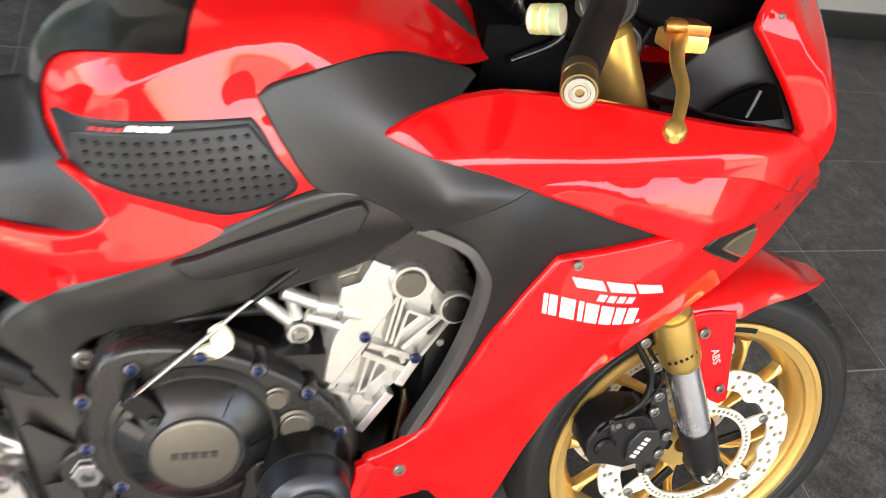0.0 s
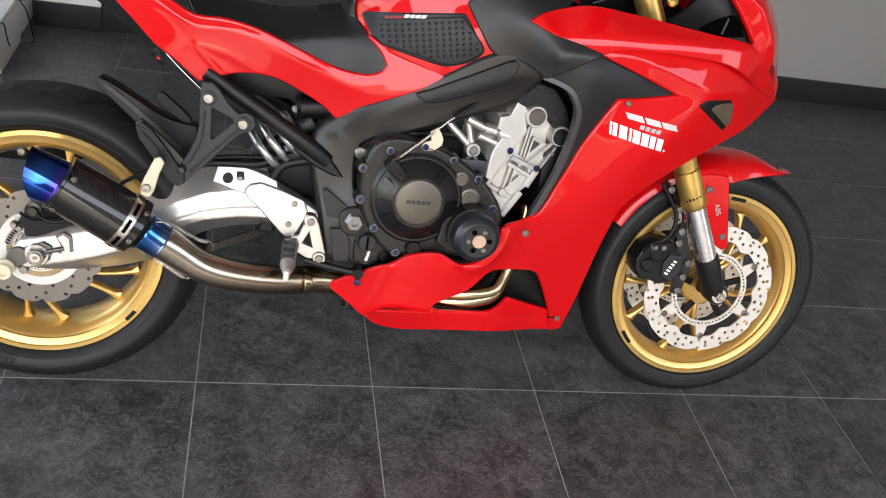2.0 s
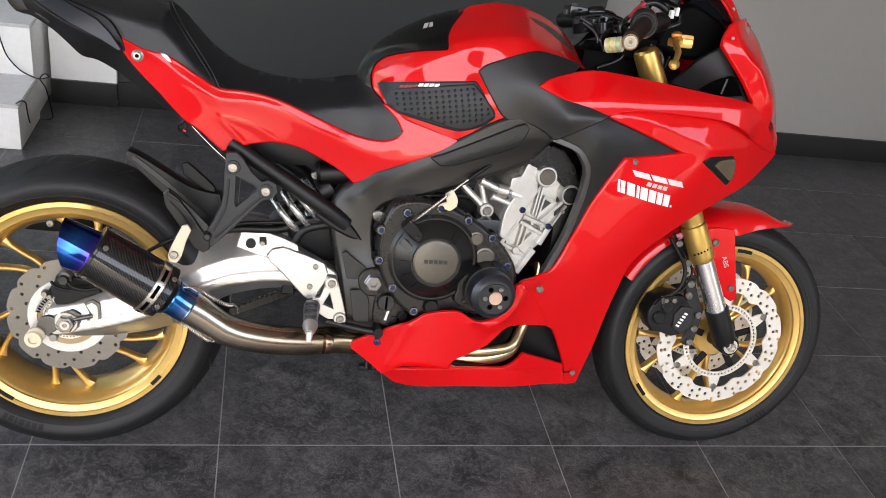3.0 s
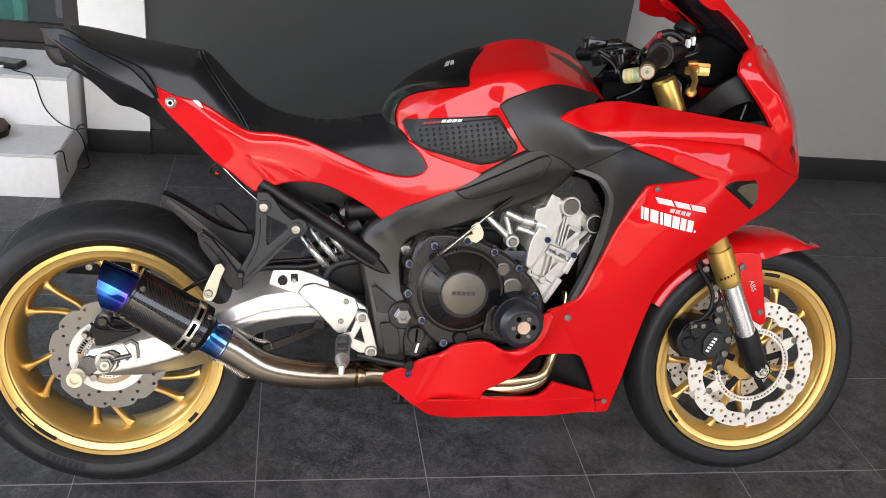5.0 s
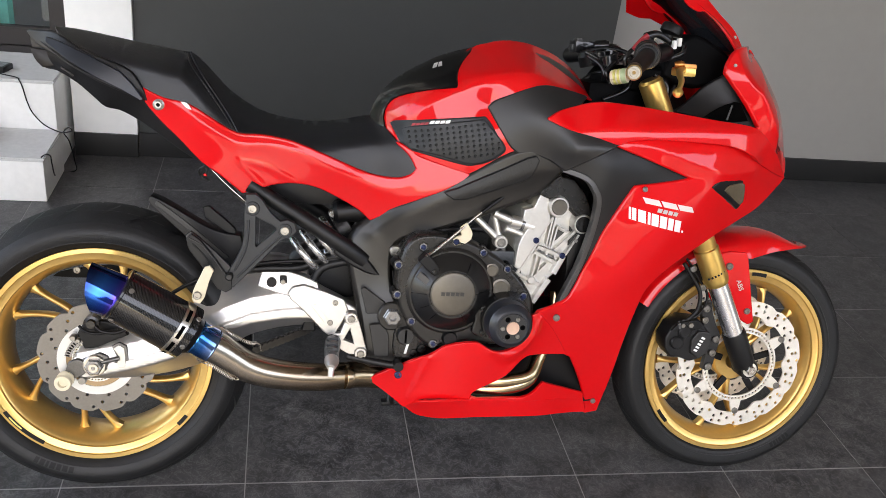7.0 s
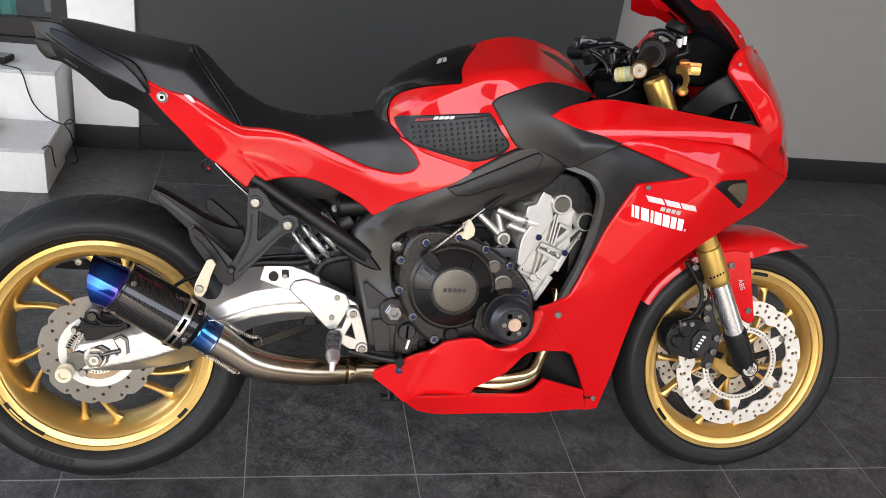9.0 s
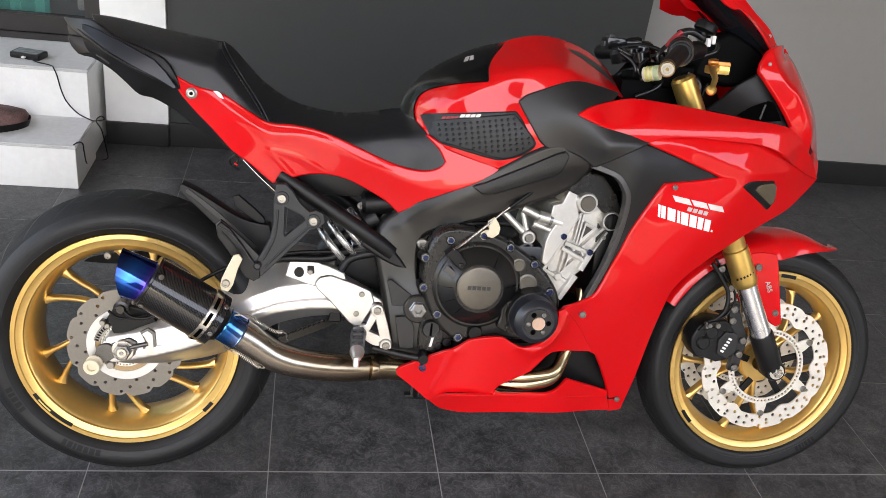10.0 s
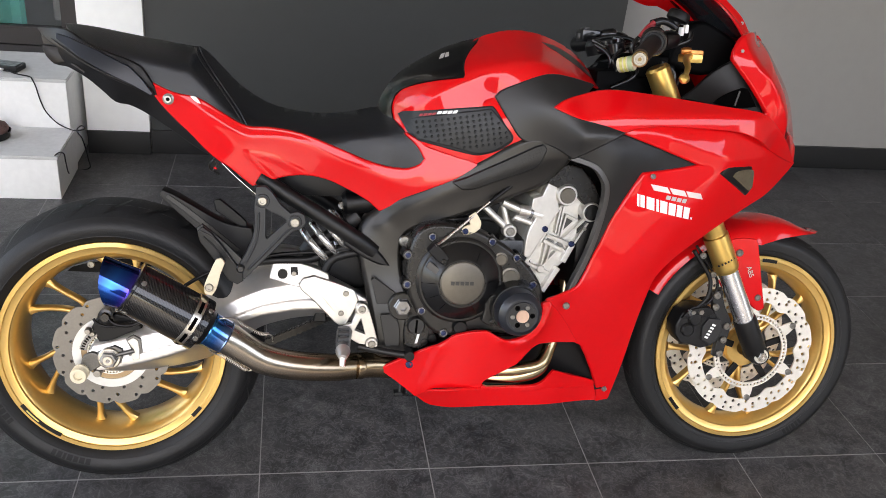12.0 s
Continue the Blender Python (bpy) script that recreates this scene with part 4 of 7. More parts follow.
TRIM = [(0.757, 0.869, 0.164), (0.768, 0.880, 0.165), (0.800, 0.895, 0.169), (0.834, 0.910, 0.176), (0.870, 0.916, 0.168), (0.908, 0.911, 0.160), (0.955, 0.900, 0.150), (0.926, 0.878, 0.190), (0.888, 0.868, 0.200), (0.866, 0.856, 0.206), (0.888, 0.845, 0.209), (0.947, 0.829, 0.213), (1.006, 0.815, 0.216), (0.959, 0.789, 0.225), (0.911, 0.758, 0.205), (0.884, 0.775, 0.190), (0.849, 0.786, 0.186), (0.815, 0.788, 0.184), (0.789, 0.817, 0.182)]
TRIM_IN = [(0.920, 0.814, 0.228), (0.834, 0.852, 0.195), (0.895, 0.790, 0.206)]
INCOWL = [(1.007, 0.815, 0.214), (1.069, 0.793, 0.216), (1.134, 0.770, 0.213), (1.189, 0.751, 0.208), (1.137, 0.741, 0.215), (1.059, 0.730, 0.218), (1.034, 0.685, 0.212), (1.015, 0.634, 0.205), (0.996, 0.571, 0.195), (0.975, 0.512, 0.187), (0.951, 0.470, 0.180), (0.939, 0.472, 0.176), (0.970, 0.556, 0.186), (0.985, 0.633, 0.205), (0.987, 0.695, 0.224), (0.976, 0.723, 0.226), (0.956, 0.744, 0.216), (0.911, 0.758, 0.204), (0.959, 0.789, 0.224)]
INCOWL_IN = [(1.003, 0.777, 0.236), (1.067, 0.765, 0.228), (1.008, 0.725, 0.226)]
UPFAIR = [(0.866, 0.856, 0.208), (0.888, 0.870, 0.200), (0.926, 0.881, 0.187), (0.978, 0.892, 0.172), (1.054, 0.888, 0.165), (1.141, 0.879, 0.165), (1.229, 0.869, 0.168), (1.305, 0.861, 0.160), (1.329, 0.852, 0.182), (1.362, 0.830, 0.172), (1.416, 0.793, 0.125), (1.477, 0.744, 0.060), (1.417, 0.762, 0.110), (1.356, 0.785, 0.150), (1.299, 0.811, 0.185), (1.251, 0.824, 0.200), (1.175, 0.829, 0.213), (1.086, 0.831, 0.220), (1.027, 0.824, 0.221), (1.003, 0.815, 0.219), (0.946, 0.829, 0.215), (0.899, 0.843, 0.211)]
UPFAIR_IN = [(0.956, 0.850, 0.214), (1.026, 0.852, 0.215), (1.124, 0.851, 0.210), (1.256, 0.846, 0.196)]
MIDFAIR = [(1.005, 0.815, 0.214), (1.090, 0.828, 0.212), (1.178, 0.827, 0.206), (1.255, 0.822, 0.192), (1.304, 0.809, 0.177), (1.361, 0.783, 0.142), (1.423, 0.759, 0.100), (1.482, 0.742, 0.052), (1.467, 0.726, 0.060), (1.402, 0.681, 0.100), (1.336, 0.653, 0.130), (1.276, 0.623, 0.150), (1.211, 0.581, 0.162), (1.163, 0.543, 0.166), (1.131, 0.503, 0.162), (1.122, 0.461, 0.150), (1.113, 0.373, 0.120), (1.107, 0.265, 0.085), (1.099, 0.174, 0.050), (1.071, 0.170, 0.050), (1.056, 0.226, 0.075), (0.995, 0.336, 0.130), (0.975, 0.349, 0.140), (0.928, 0.415, 0.172), (0.887, 0.458, 0.200), (0.926, 0.471, 0.200), (0.955, 0.492, 0.205), (0.988, 0.576, 0.214), (1.013, 0.649, 0.222), (1.056, 0.731, 0.224), (1.135, 0.742, 0.220), (1.187, 0.752, 0.212), (1.080, 0.790, 0.218)]
MIDFAIR_IN = [(1.119, 0.665, 0.225), (1.201, 0.725, 0.217), (1.122, 0.802, 0.229), (1.248, 0.784, 0.205), (1.047, 0.537, 0.200), (1.017, 0.410, 0.155)]
SIGNAL = [(1.229, 0.737, 0.214), (1.248, 0.747, 0.212), (1.301, 0.750, 0.200), (1.317, 0.746, 0.196), (1.326, 0.718, 0.190), (1.331, 0.692, 0.180), (1.323, 0.684, 0.178), (1.279, 0.709, 0.194)]
BELLY = [(0.549, 0.287, 0.130), (0.593, 0.317, 0.153), (0.642, 0.348, 0.172), (0.677, 0.369, 0.200), (0.698, 0.385, 0.206), (0.756, 0.395, 0.208), (0.784, 0.381, 0.206), (0.812, 0.374, 0.206), (0.844, 0.381, 0.206), (0.868, 0.401, 0.200), (0.876, 0.430, 0.200), (0.875, 0.453, 0.200), (0.887, 0.458, 0.200), (0.928, 0.415, 0.172), (0.975, 0.349, 0.140), (0.885, 0.358, 0.170), (0.863, 0.348, 0.175), (0.832, 0.314, 0.182), (0.771, 0.284, 0.185), (0.759, 0.271, 0.186), (0.758, 0.260, 0.187), (0.663, 0.260, 0.190), (0.625, 0.233, 0.150), (0.588, 0.261, 0.141)]
BELLY_IN = [(0.662, 0.302, 0.178), (0.728, 0.335, 0.197), (0.595, 0.284, 0.148)]
FIN = [(0.758, 0.260, 0.187), (0.762, 0.267, 0.187), (0.775, 0.262, 0.186), (0.873, 0.257, 0.172), (0.903, 0.263, 0.162), (0.927, 0.284, 0.152), (1.046, 0.231, 0.085), (1.048, 0.219, 0.085), (0.921, 0.244, 0.150), (0.838, 0.252, 0.172)]
KEEL = [(0.627, 0.230, 0.141), (0.663, 0.259, 0.189), (0.758, 0.260, 0.187), (0.839, 0.252, 0.171), (0.921, 0.243, 0.149), (1.048, 0.219, 0.084), (1.060, 0.182, 0.075), (0.930, 0.201, 0.135), (0.781, 0.213, 0.165), (0.658, 0.212, 0.150)]
SPAR = [(0.544, 0.623, 0.100), (0.577, 0.645, 0.120), (0.653, 0.685, 0.140), (0.730, 0.729, 0.155), (0.780, 0.761, 0.170), (0.822, 0.783, 0.180), (0.855, 0.786, 0.184), (0.886, 0.774, 0.184), (0.908, 0.756, 0.178), (0.869, 0.708, 0.165), (0.803, 0.675, 0.158), (0.725, 0.641, 0.148), (0.658, 0.616, 0.138), (0.605, 0.598, 0.128), (0.582, 0.574, 0.120), (0.578, 0.527, 0.118), (0.585, 0.478, 0.122), (0.597, 0.450, 0.135), (0.617, 0.439, 0.146), (0.621, 0.414, 0.146), (0.605, 0.390, 0.146), (0.608, 0.338, 0.142), (0.595, 0.321, 0.138), (0.548, 0.321, 0.132), (0.539, 0.383, 0.130), (0.525, 0.454, 0.120), (0.509, 0.524, 0.114), (0.504, 0.571, 0.108), (0.521, 0.603, 0.102)]
SPARCOV = [(0.681, 0.695, .182), (0.705, 0.704, .182), (0.778, 0.742, .182), (0.837, 0.774, .182), (0.851, 0.779, .182), (0.857, 0.772, .182), (0.847, 0.743, .182), (0.838, 0.733, .182), (0.782, 0.710, .182), (0.720, 0.685, .182), (0.699, 0.684, .182)]
SWING = [(0.199, 0.432, 0.100), (0.227, 0.464, 0.100), (0.276, 0.489, 0.100), (0.330, 0.505, 0.100), (0.378, 0.498, 0.100), (0.425, 0.476, 0.100), (0.485, 0.447, 0.100), (0.534, 0.421, 0.095), (0.536, 0.383, 0.095), (0.476, 0.384, 0.100), (0.428, 0.398, 0.105), (0.359, 0.391, 0.105), (0.291, 0.367, 0.105), (0.223, 0.308, 0.100), (0.133, 0.285, 0.100), (0.045, 0.280, 0.100), (-0.022, 0.289, 0.100), (-0.042, 0.306, 0.100), (-0.030, 0.331, 0.100), (0.024, 0.362, 0.100), (0.111, 0.402, 0.100)]
NOSE = [(1.374, 1.021, 0.000), (1.399, 1.002, 0.000), (1.429, 0.963, 0.000), (1.467, 0.908, 0.000), (1.490, 0.857, 0.000), (1.509, 0.786, 0.000), (1.481, 0.743, 0.050), (1.423, 0.790, 0.115), (1.362, 0.829, 0.172), (1.330, 0.851, 0.180), (1.333, 0.862, 0.152), (1.302, 0.903, 0.160), (1.272, 0.937, 0.166), (1.246, 0.966, 0.172), (1.250, 0.984, 0.172), (1.272, 1.012, 0.148), (1.322, 1.019, 0.098)]
NOSE_IN = [(1.277, 0.956, 0.183), (1.300, 0.912, 0.188), (1.321, 0.868, 0.192), (1.300, 0.958, 0.185), (1.326, 0.914, 0.190), (1.352, 0.869, 0.190)]
SCREENTRIM = [(1.158, 1.128, 0.100), (1.170, 1.104, 0.100), (1.198, 1.088, 0.102), (1.216, 1.089, 0.102), (1.258, 1.056, 0.105), (1.301, 0.999, 0.118), (1.318, 1.010, 0.092), (1.292, 1.051, 0.092), (1.256, 1.082, 0.088), (1.224, 1.111, 0.086), (1.199, 1.132, 0.084)]
CROWN = [p for p in TANKPAD if p[2] == 0] + [p for p in TANK if p[2] == 0][1:]
tank_w = spline_surface(TANK + TANK_IN + TANKPAD + GRIP, 6e-4, CROWN, 0.066, 0.1)
SEATTOP = [p for p in PILLION if p[2] == 0] + [p for p in RIDERSEAT if p[2] == 0][1:]
seat_w = spline_surface(PILLION + PILLION_IN + RIDERSEAT + RIDERSEAT_IN, 1e-3, SEATTOP, 0.05, 0.068)
body_w = spline_surface(TRIM + TRIM_IN + INCOWL + INCOWL_IN + UPFAIR + UPFAIR_IN + MIDFAIR + MIDFAIR_IN, 3e-3)
belly_w = spline_surface(BELLY + BELLY_IN, 1.5e-2)
side_w = spline_surface(SIDEP + SIDEP_IN, 1.2e-2)
nose_w = spline_surface(NOSE + NOSE_IN + UPFAIR[6:12], 5e-3, [p for p in NOSE if p[2] == 0], 0.105, 0.1, 1.2)
nose_w = creased(nose_w, [(1.299, 0.972), (1.318, 0.942), (1.336, 0.905), (1.350, 0.868), (1.352, 0.857)], 0.004, 0.010, 0.004)
spar_w = spline_surface(SPAR, 1e-3)
tail_w = spline_surface(TAILUP + TAILUP_IN + TAILLO, 4e-4)
grip_w = tank_w
side_w = creased(side_w, [(0.200, 0.800), (0.240, 0.782), (0.275, 0.769), (0.315, 0.770), (0.369, 0.760), (0.435, 0.735), (0.503, 0.707), (0.561, 0.688), (0.607, 0.684), (0.676, 0.700), (0.727, 0.724)], 0.0055, 0.022, 0.005)
side_w = creased(side_w, [(0.103, 0.859), (0.150, 0.838), (0.199, 0.811), (0.271, 0.773), (0.338, 0.772), (0.394, 0.761), (0.446, 0.738), (0.514, 0.712), (0.568, 0.696), (0.612, 0.704)], 0.0040, 0.007, 0.004)
side_w = creased(side_w, [(0.322, 0.689), (0.300, 0.712), (0.279, 0.735), (0.305, 0.733), (0.335, 0.726), (0.362, 0.713), (0.385, 0.700)], 0.0032, 0.007, 0.003)
CREASE = np.array([(0.900, 0.832, 0.210), (0.958, 0.840, 0.219), (1.02, 0.846, 0.224), (1.09, 0.850, 0.225), (1.16, 0.852, 0.221), (1.246, 0.854, 0.211), (1.309, 0.853, 0.199), (1.350, 0.852, 0.189)])
CREASE_V, CREASE_W = np.polyfit(CREASE[:, 0], CREASE[:, 1], 3), np.polyfit(CREASE[:, 0], CREASE[:, 2], 3)


def up_w(u, v):
    """Upper fairing: an upright lower face and a sloping upper face that meet in a long crease."""
    d = v - float(np.polyval(CREASE_V, u))
    over = 0.003 * math.log(1 + math.exp(max(-40.0, min(40.0, d / 0.003))))
    
    def ease(lo, hi):
        s = min(1.0, max(0.0, (u - lo) / (hi - lo)))
        return s * s * (3 - 2 * s)

    w = float(np.polyval(CREASE_W, u)) - (0.65 + 0.55 * ease(0.95, 1.10)) * over - 0.06 * min(0.0, d)
    k = ease(0.88, 0.95) * (1 - ease(1.29, 1.37))
    return w * k + (body_w(u, v) + 0.004) * (1 - k)


mid_w = creased(body_w, [(1.010, 0.818), (1.066, 0.816), (1.104, 0.807), (1.181, 0.782), (1.258, 0.765), (1.347, 0.764)], 0.008, 0.022, 0.004)
tank_w = creased(tank_w, [(0.684, 0.910), (0.722, 0.924), (0.755, 0.933), (0.812, 0.941), (0.859, 0.937)], 0.006, 0.014, 0.0015)
spar_w = creased(spar_w, [(0.545, 0.600), (0.60, 0.640), (0.70, 0.690), (0.79, 0.725), (0.86, 0.752), (0.90, 0.758)], 0.014, 0.03, 0.010)
trim_w = creased(body_w, [(0.925, 0.800), (0.965, 0.808), (1.02, 0.806)], 0.020, 0.026, 0.010)
belly_w = creased(belly_w, [(0.664, 0.356), (0.648, 0.306), (0.632, 0.258)], 0.008, 0.012, 0.001)
belly_w = creased(belly_w, [(0.650, 0.350), (0.637, 0.304), (0.624, 0.256)], -0.003, 0.004, 0.001)
belly_w = creased(belly_w, [(0.892, 0.445), (0.884, 0.410), (0.860, 0.377), (0.826, 0.366), (0.795, 0.377)], 0.010, 0.010, 0.0015)
belly_w = creased(belly_w, [(0.822, 0.358), (0.856, 0.350), (0.830, 0.315)], 0.003, 0.005, 0.001)

tank = panel("fuel_tank", TANK, RED, BIKE, tank_w, 0.02, 0.006, whole=True, label="glossy red fuel tank shell")
cover_w = creased(tank_w, [(0.690, 0.934), (0.678, 0.927), (0.651, 0.915), (0.610, 0.902), (0.573, 0.876), (0.557, 0.848), (0.553, 0.825)], 0.004, 0.006, 0.001)
tank_pad = panel("tank_cover", TANKPAD, PIANO, BIKE, cover_w, 0.02, 0.006, whole=True, lift=0.0075, label="gloss black tank cover")
grip = panel("tank_grip", GRIP, GRIPRUB, BIKE, tank_w, 0.004, 0.015, label="dark grey knee pad plate", lift=0.002)
rub = panel("rubber_pad", GRIPRUB_EDGE, GRIPRUB, grip, tank_w, 0.004, 0.015, label="studded dark rubber knee pad", lift=0.0045)
side_panel = panel("side_panel", SIDEP, RED, BIKE, side_w, 0.012, 0.005, label="glossy red side and tail panel")
panel("rider_seat", RIDERSEAT, LEATHER, BIKE, seat_w, 0.02, 0.009, whole=True, label="black vinyl rider seat", lift=-0.002)
pillion = panel("pillion_seat", PILLION, LEATHER, BIKE, seat_w, 0.02, 0.009, whole=True, label="black vinyl passenger seat with a stitched seam")
tail_up = panel("tail_cowl", TAILUP, MATTE, BIKE, tail_w, 0.012, 0.008, label="black tail cowl with a blue-grey flank", lift=0.002)
FLANK = [(-0.084, 0.944, 0.056), (-0.060, 0.938, 0.070), (-0.004, 0.917, 0.094), (0.053, 0.891, 0.106), (0.075, 0.870, 0.107), (0.095, 0.843, 0.106), (0.092, 0.841, 0.108), (0.060, 0.859, 0.112), (0.010, 0.881, 0.107), (-0.043, 0.909, 0.088), (-0.084, 0.936, 0.060)]
panel("cowl_flank", FLANK, GLOSSGREY, tail_up, spline_surface(FLANK, 2e-3), 0.006, 0.008, label="dark blue-grey satin cowl flank", edge=0.002, n=1)
tail_low = panel("undertail", TAILLO, MATTE, BIKE, tail_w, 0.02, 0.014, label="black plastic undertail", lift=-0.006)
# paler beads: highlight lines of cowl ridge and moulded slot, put into colour
tube("cowl_ridge", [(q[0], q[1], tail_w(*q) + 0.0035) for q in ((-0.100, 0.934), (-0.077, 0.921), (-0.040, 0.898), (0.0, 0.879), (0.046, 0.861), (0.074, 0.850))], 0.0014, EDGEGREY, tail_up, n=6)
tube("slot_highlight", [(q[0], q[1], tail_w(*q) - 0.004) for q in ((-0.062, 0.889), (-0.050, 0.883), (-0.039, 0.875))], 0.0022, EDGEGREY, tail_low, n=6)
panel("air_duct_trim", TRIM, TRIMGREY, BIKE, trim_w, 0.012, 0.007, label="dark grey duct trim beside the tank", lift=-0.003)
panel("inner_cowl", INCOWL, MATTE, BIKE, body_w, 0.012, 0.012, label="black inner cowl", lift=-0.008)
up_fair = panel("upper_fairing", UPFAIR, RED, BIKE, up_w, 0.014, 0.007, label="glossy red upper fairing", edge=0.002, lift=0.003)
mid_fair = panel("side_fairing", MIDFAIR, RED, BIKE, mid_w, 0.010, 0.008, label="glossy red side fairing with white decals", edge=0.004)
belly = panel("belly_pan", BELLY, RED, BIKE, belly_w, 0.010, 0.006, label="glossy red belly pan with an exhaust cut-out", edge=0.0015, lift=-0.001)
panel("belly_fin", FIN, RED, belly, spline_surface(FIN, 2e-4), 0.010, 0.012, edge=0.0015)
panel("belly_keel", KEEL, RED, belly, spline_surface(KEEL, 1e-4), 0.008, 0.012, edge=0.0015)
signal = panel("turn_signal", SIGNAL, GLOSS, BIKE, body_w, 0.012, 0.02, label="black flush turn signal with a smoked lens", lift=0.004)
spar = panel("frame_spar", SPAR, FRAMEGREY, BIKE, spar_w, 0.05, 0.010, label="brown-grey painted frame spar and pivot plate", edge=0.010)
panel("spar_cover", SPARCOV, COVER, spar, spar_w, 0.012, 0.012, label="ribbed black frame cover", edge=0.0025, lift=0.009, n=1)


def shrink(points, k):
    cu, cv = sum(p[0] for p in points) / len(points), sum(p[1] for p in points) / len(points)
    return [(cu + (p[0] - cu) * k, cv + (p[1] - cv) * k, *p[2:]) for p in points]


panel("lens", [(p[0] + 0.014, p[1] - 0.002, p[2]) for p in shrink(SIGNAL, 0.66)], SMOKELENS, signal, body_w, 0.004, 0.02, label="smoked amber lens", lift=0.008)

# studs of the knee pad
stud_bm = bmesh.new()
bmesh.ops.create_cone(stud_bm, cap_ends=True, segments=8, radius1=1.0, radius2=0.7, depth=1.0)
stud_me = bpy.data.meshes.new("stud")
stud_bm.to_mesh(stud_me)
stud_bm.free()
stud_me.materials.append(DEEP)
PAD_FIELD = shrink(GRIPRUB_EDGE, 0.96)
for row in range(7):
    for col in range(-1, 20):
        u, v = 0.603 + 0.0119 * col + 0.0019 * row, 0.8105 + 0.0021 * col - 0.0098 * row
        hits = [(q[0], q[1], r[0], r[1]) for q, r in zip(PAD_FIELD, PAD_FIELD[1:] + PAD_FIELD[:1]) if (q[1] > v) != (r[1] > v)]
        if sum(u < a + (v - b) / (d - b) * (c1 - a) for a, b, c1, d in hits) % 2 == 0:
            continue
        ob = new("stud", stud_me)
        ob.parent = rub
        ob.location = place(u, v, tank_w(u, v) + 0.0052)
        ob.rotation_euler = (radians(90), 0, 0)
        ob.scale = (0.0031, 0.0031, 0.003)

# frame details
plate("recess", [(0.525, 0.484), (0.531, 0.487), (0.574, 0.456), (0.574, 0.446), (0.560, 0.433), (0.538, 0.433)], 0.1345, 0.004, DEEPFRAME, spar, edge=0.001)
plate("recess", [(0.545, 0.410), (0.567, 0.412), (0.583, 0.391), (0.586, 0.344), (0.558, 0.343)], 0.1445, 0.004, DEEPFRAME, spar, edge=0.001)
turned("pivot_nut", (0.590, 0.430, 0.142), (0.590, 0.430, 0.158), [(0, 0.021), (0.3, 0.021), (0.45, 0.0175), (0.9, 0.0175), (1, 0.015), (1, 0.008), (0.5, 0.007)], COIL, spar, "hexagonal zinc pivot nut", n=6, smooth=20)
turned("pivot_washer", (0.590, 0.430, 0.138), (0.590, 0.430, 0.148), [(0, 0.030), (0.8, 0.030), (1, 0.027)], FRAMEGREY, spar)
bolt(0.591, 0.565, 0.124, 0.012, spar)
def arc_band(center, r0, r1, d0, d1, w, thick, k=12):
    """A flat band along part of a ring."""
    bm = bmesh.new()
    rows = []
    for i in range(k + 1):
        d = d0 + (d1 - d0) * i / k
        rows.append([bm.verts.new(place(*around(center, r, d, ww))) for r, ww in ((r0, w), (r1, w), (r1, w - thick), (r0, w - thick))])
    for a, b in zip(rows, rows[1:]):
        for j in range(4):
            bm.faces.new((a[j], a[(j + 1) % 4], b[(j + 1) % 4], b[j]))
    bm.faces.new(rows[0])
    bm.faces.new(rows[-1])
    return bm


# subframe, brackets and hugger
rail = tube("subframe_rail", [(0.296, 0.689, 0.112), (0.378, 0.638, 0.114), (0.436, 0.602, 0.115), (0.489, 0.568, 0.115), (0.530, 0.538, 0.108)], (0.0160, 0.0172), MATTE, BIKE, "black steel subframe rail", mirror=True, n=16)
plate("rail_lug", [(0.480, 0.587), (0.506, 0.566), (0.533, 0.540), (0.559, 0.511), (0.531, 0.521), (0.498, 0.538), (0.470, 0.557)], 0.121, 0.016, MATTE, rail, edge=0.005, n=2)
hanger = plate("foot_hanger", with_hole([(0.293, 0.674), (0.309, 0.675), (0.322, 0.663), (0.338, 0.639), (0.358, 0.622), (0.371, 0.626), (0.384, 0.620), (0.388, 0.605), (0.380, 0.595), (0.360, 0.587), (0.337, 0.561), (0.305, 0.527), (0.282, 0.503), (0.269, 0.489), (0.255, 0.503), (0.261, 0.520), (0.273, 0.540), (0.286, 0.568), (0.291, 0.596), (0.290, 0.632)],
    [(0.309, 0.633), (0.349, 0.614), (0.352, 0.605), (0.314, 0.570), (0.309, 0.574)]), 0.150, 0.016, CASTGREY, BIKE, "blue-grey cast passenger foot hanger", edge=0.002, n=1)
for run in ([(0.297, 0.625), (0.296, 0.590), (0.290, 0.560), (0.272, 0.522)], [(0.366, 0.600), (0.338, 0.574), (0.306, 0.540), (0.276, 0.508)]):
    tube("cast_rib", [(u, v, 0.1500) for u, v in run], 0.0024, CASTGREY, hanger, n=8)
for u, v in ((0.304, 0.648), (0.367, 0.606)):
    turned("bolt_seat", (u, v, 0.146), (u, v, 0.152), [(0, 0.0140), (0.8, 0.0140), (1, 0.0125), (1, 0.0)], CASTGREY, hanger, n=24)
    bolt(u, v, 0.152, 0.0092, hanger)
plate("peg_pad", [(0.180, 0.590), (0.188, 0.597), (0.205, 0.584), (0.232, 0.560), (0.268, 0.524), (0.262, 0.508), (0.243, 0.516), (0.208, 0.545), (0.184, 0.567)], 0.148, 0.010, TRIMGREY, hanger, "smooth black peg shield", edge=0.0015, n=1)
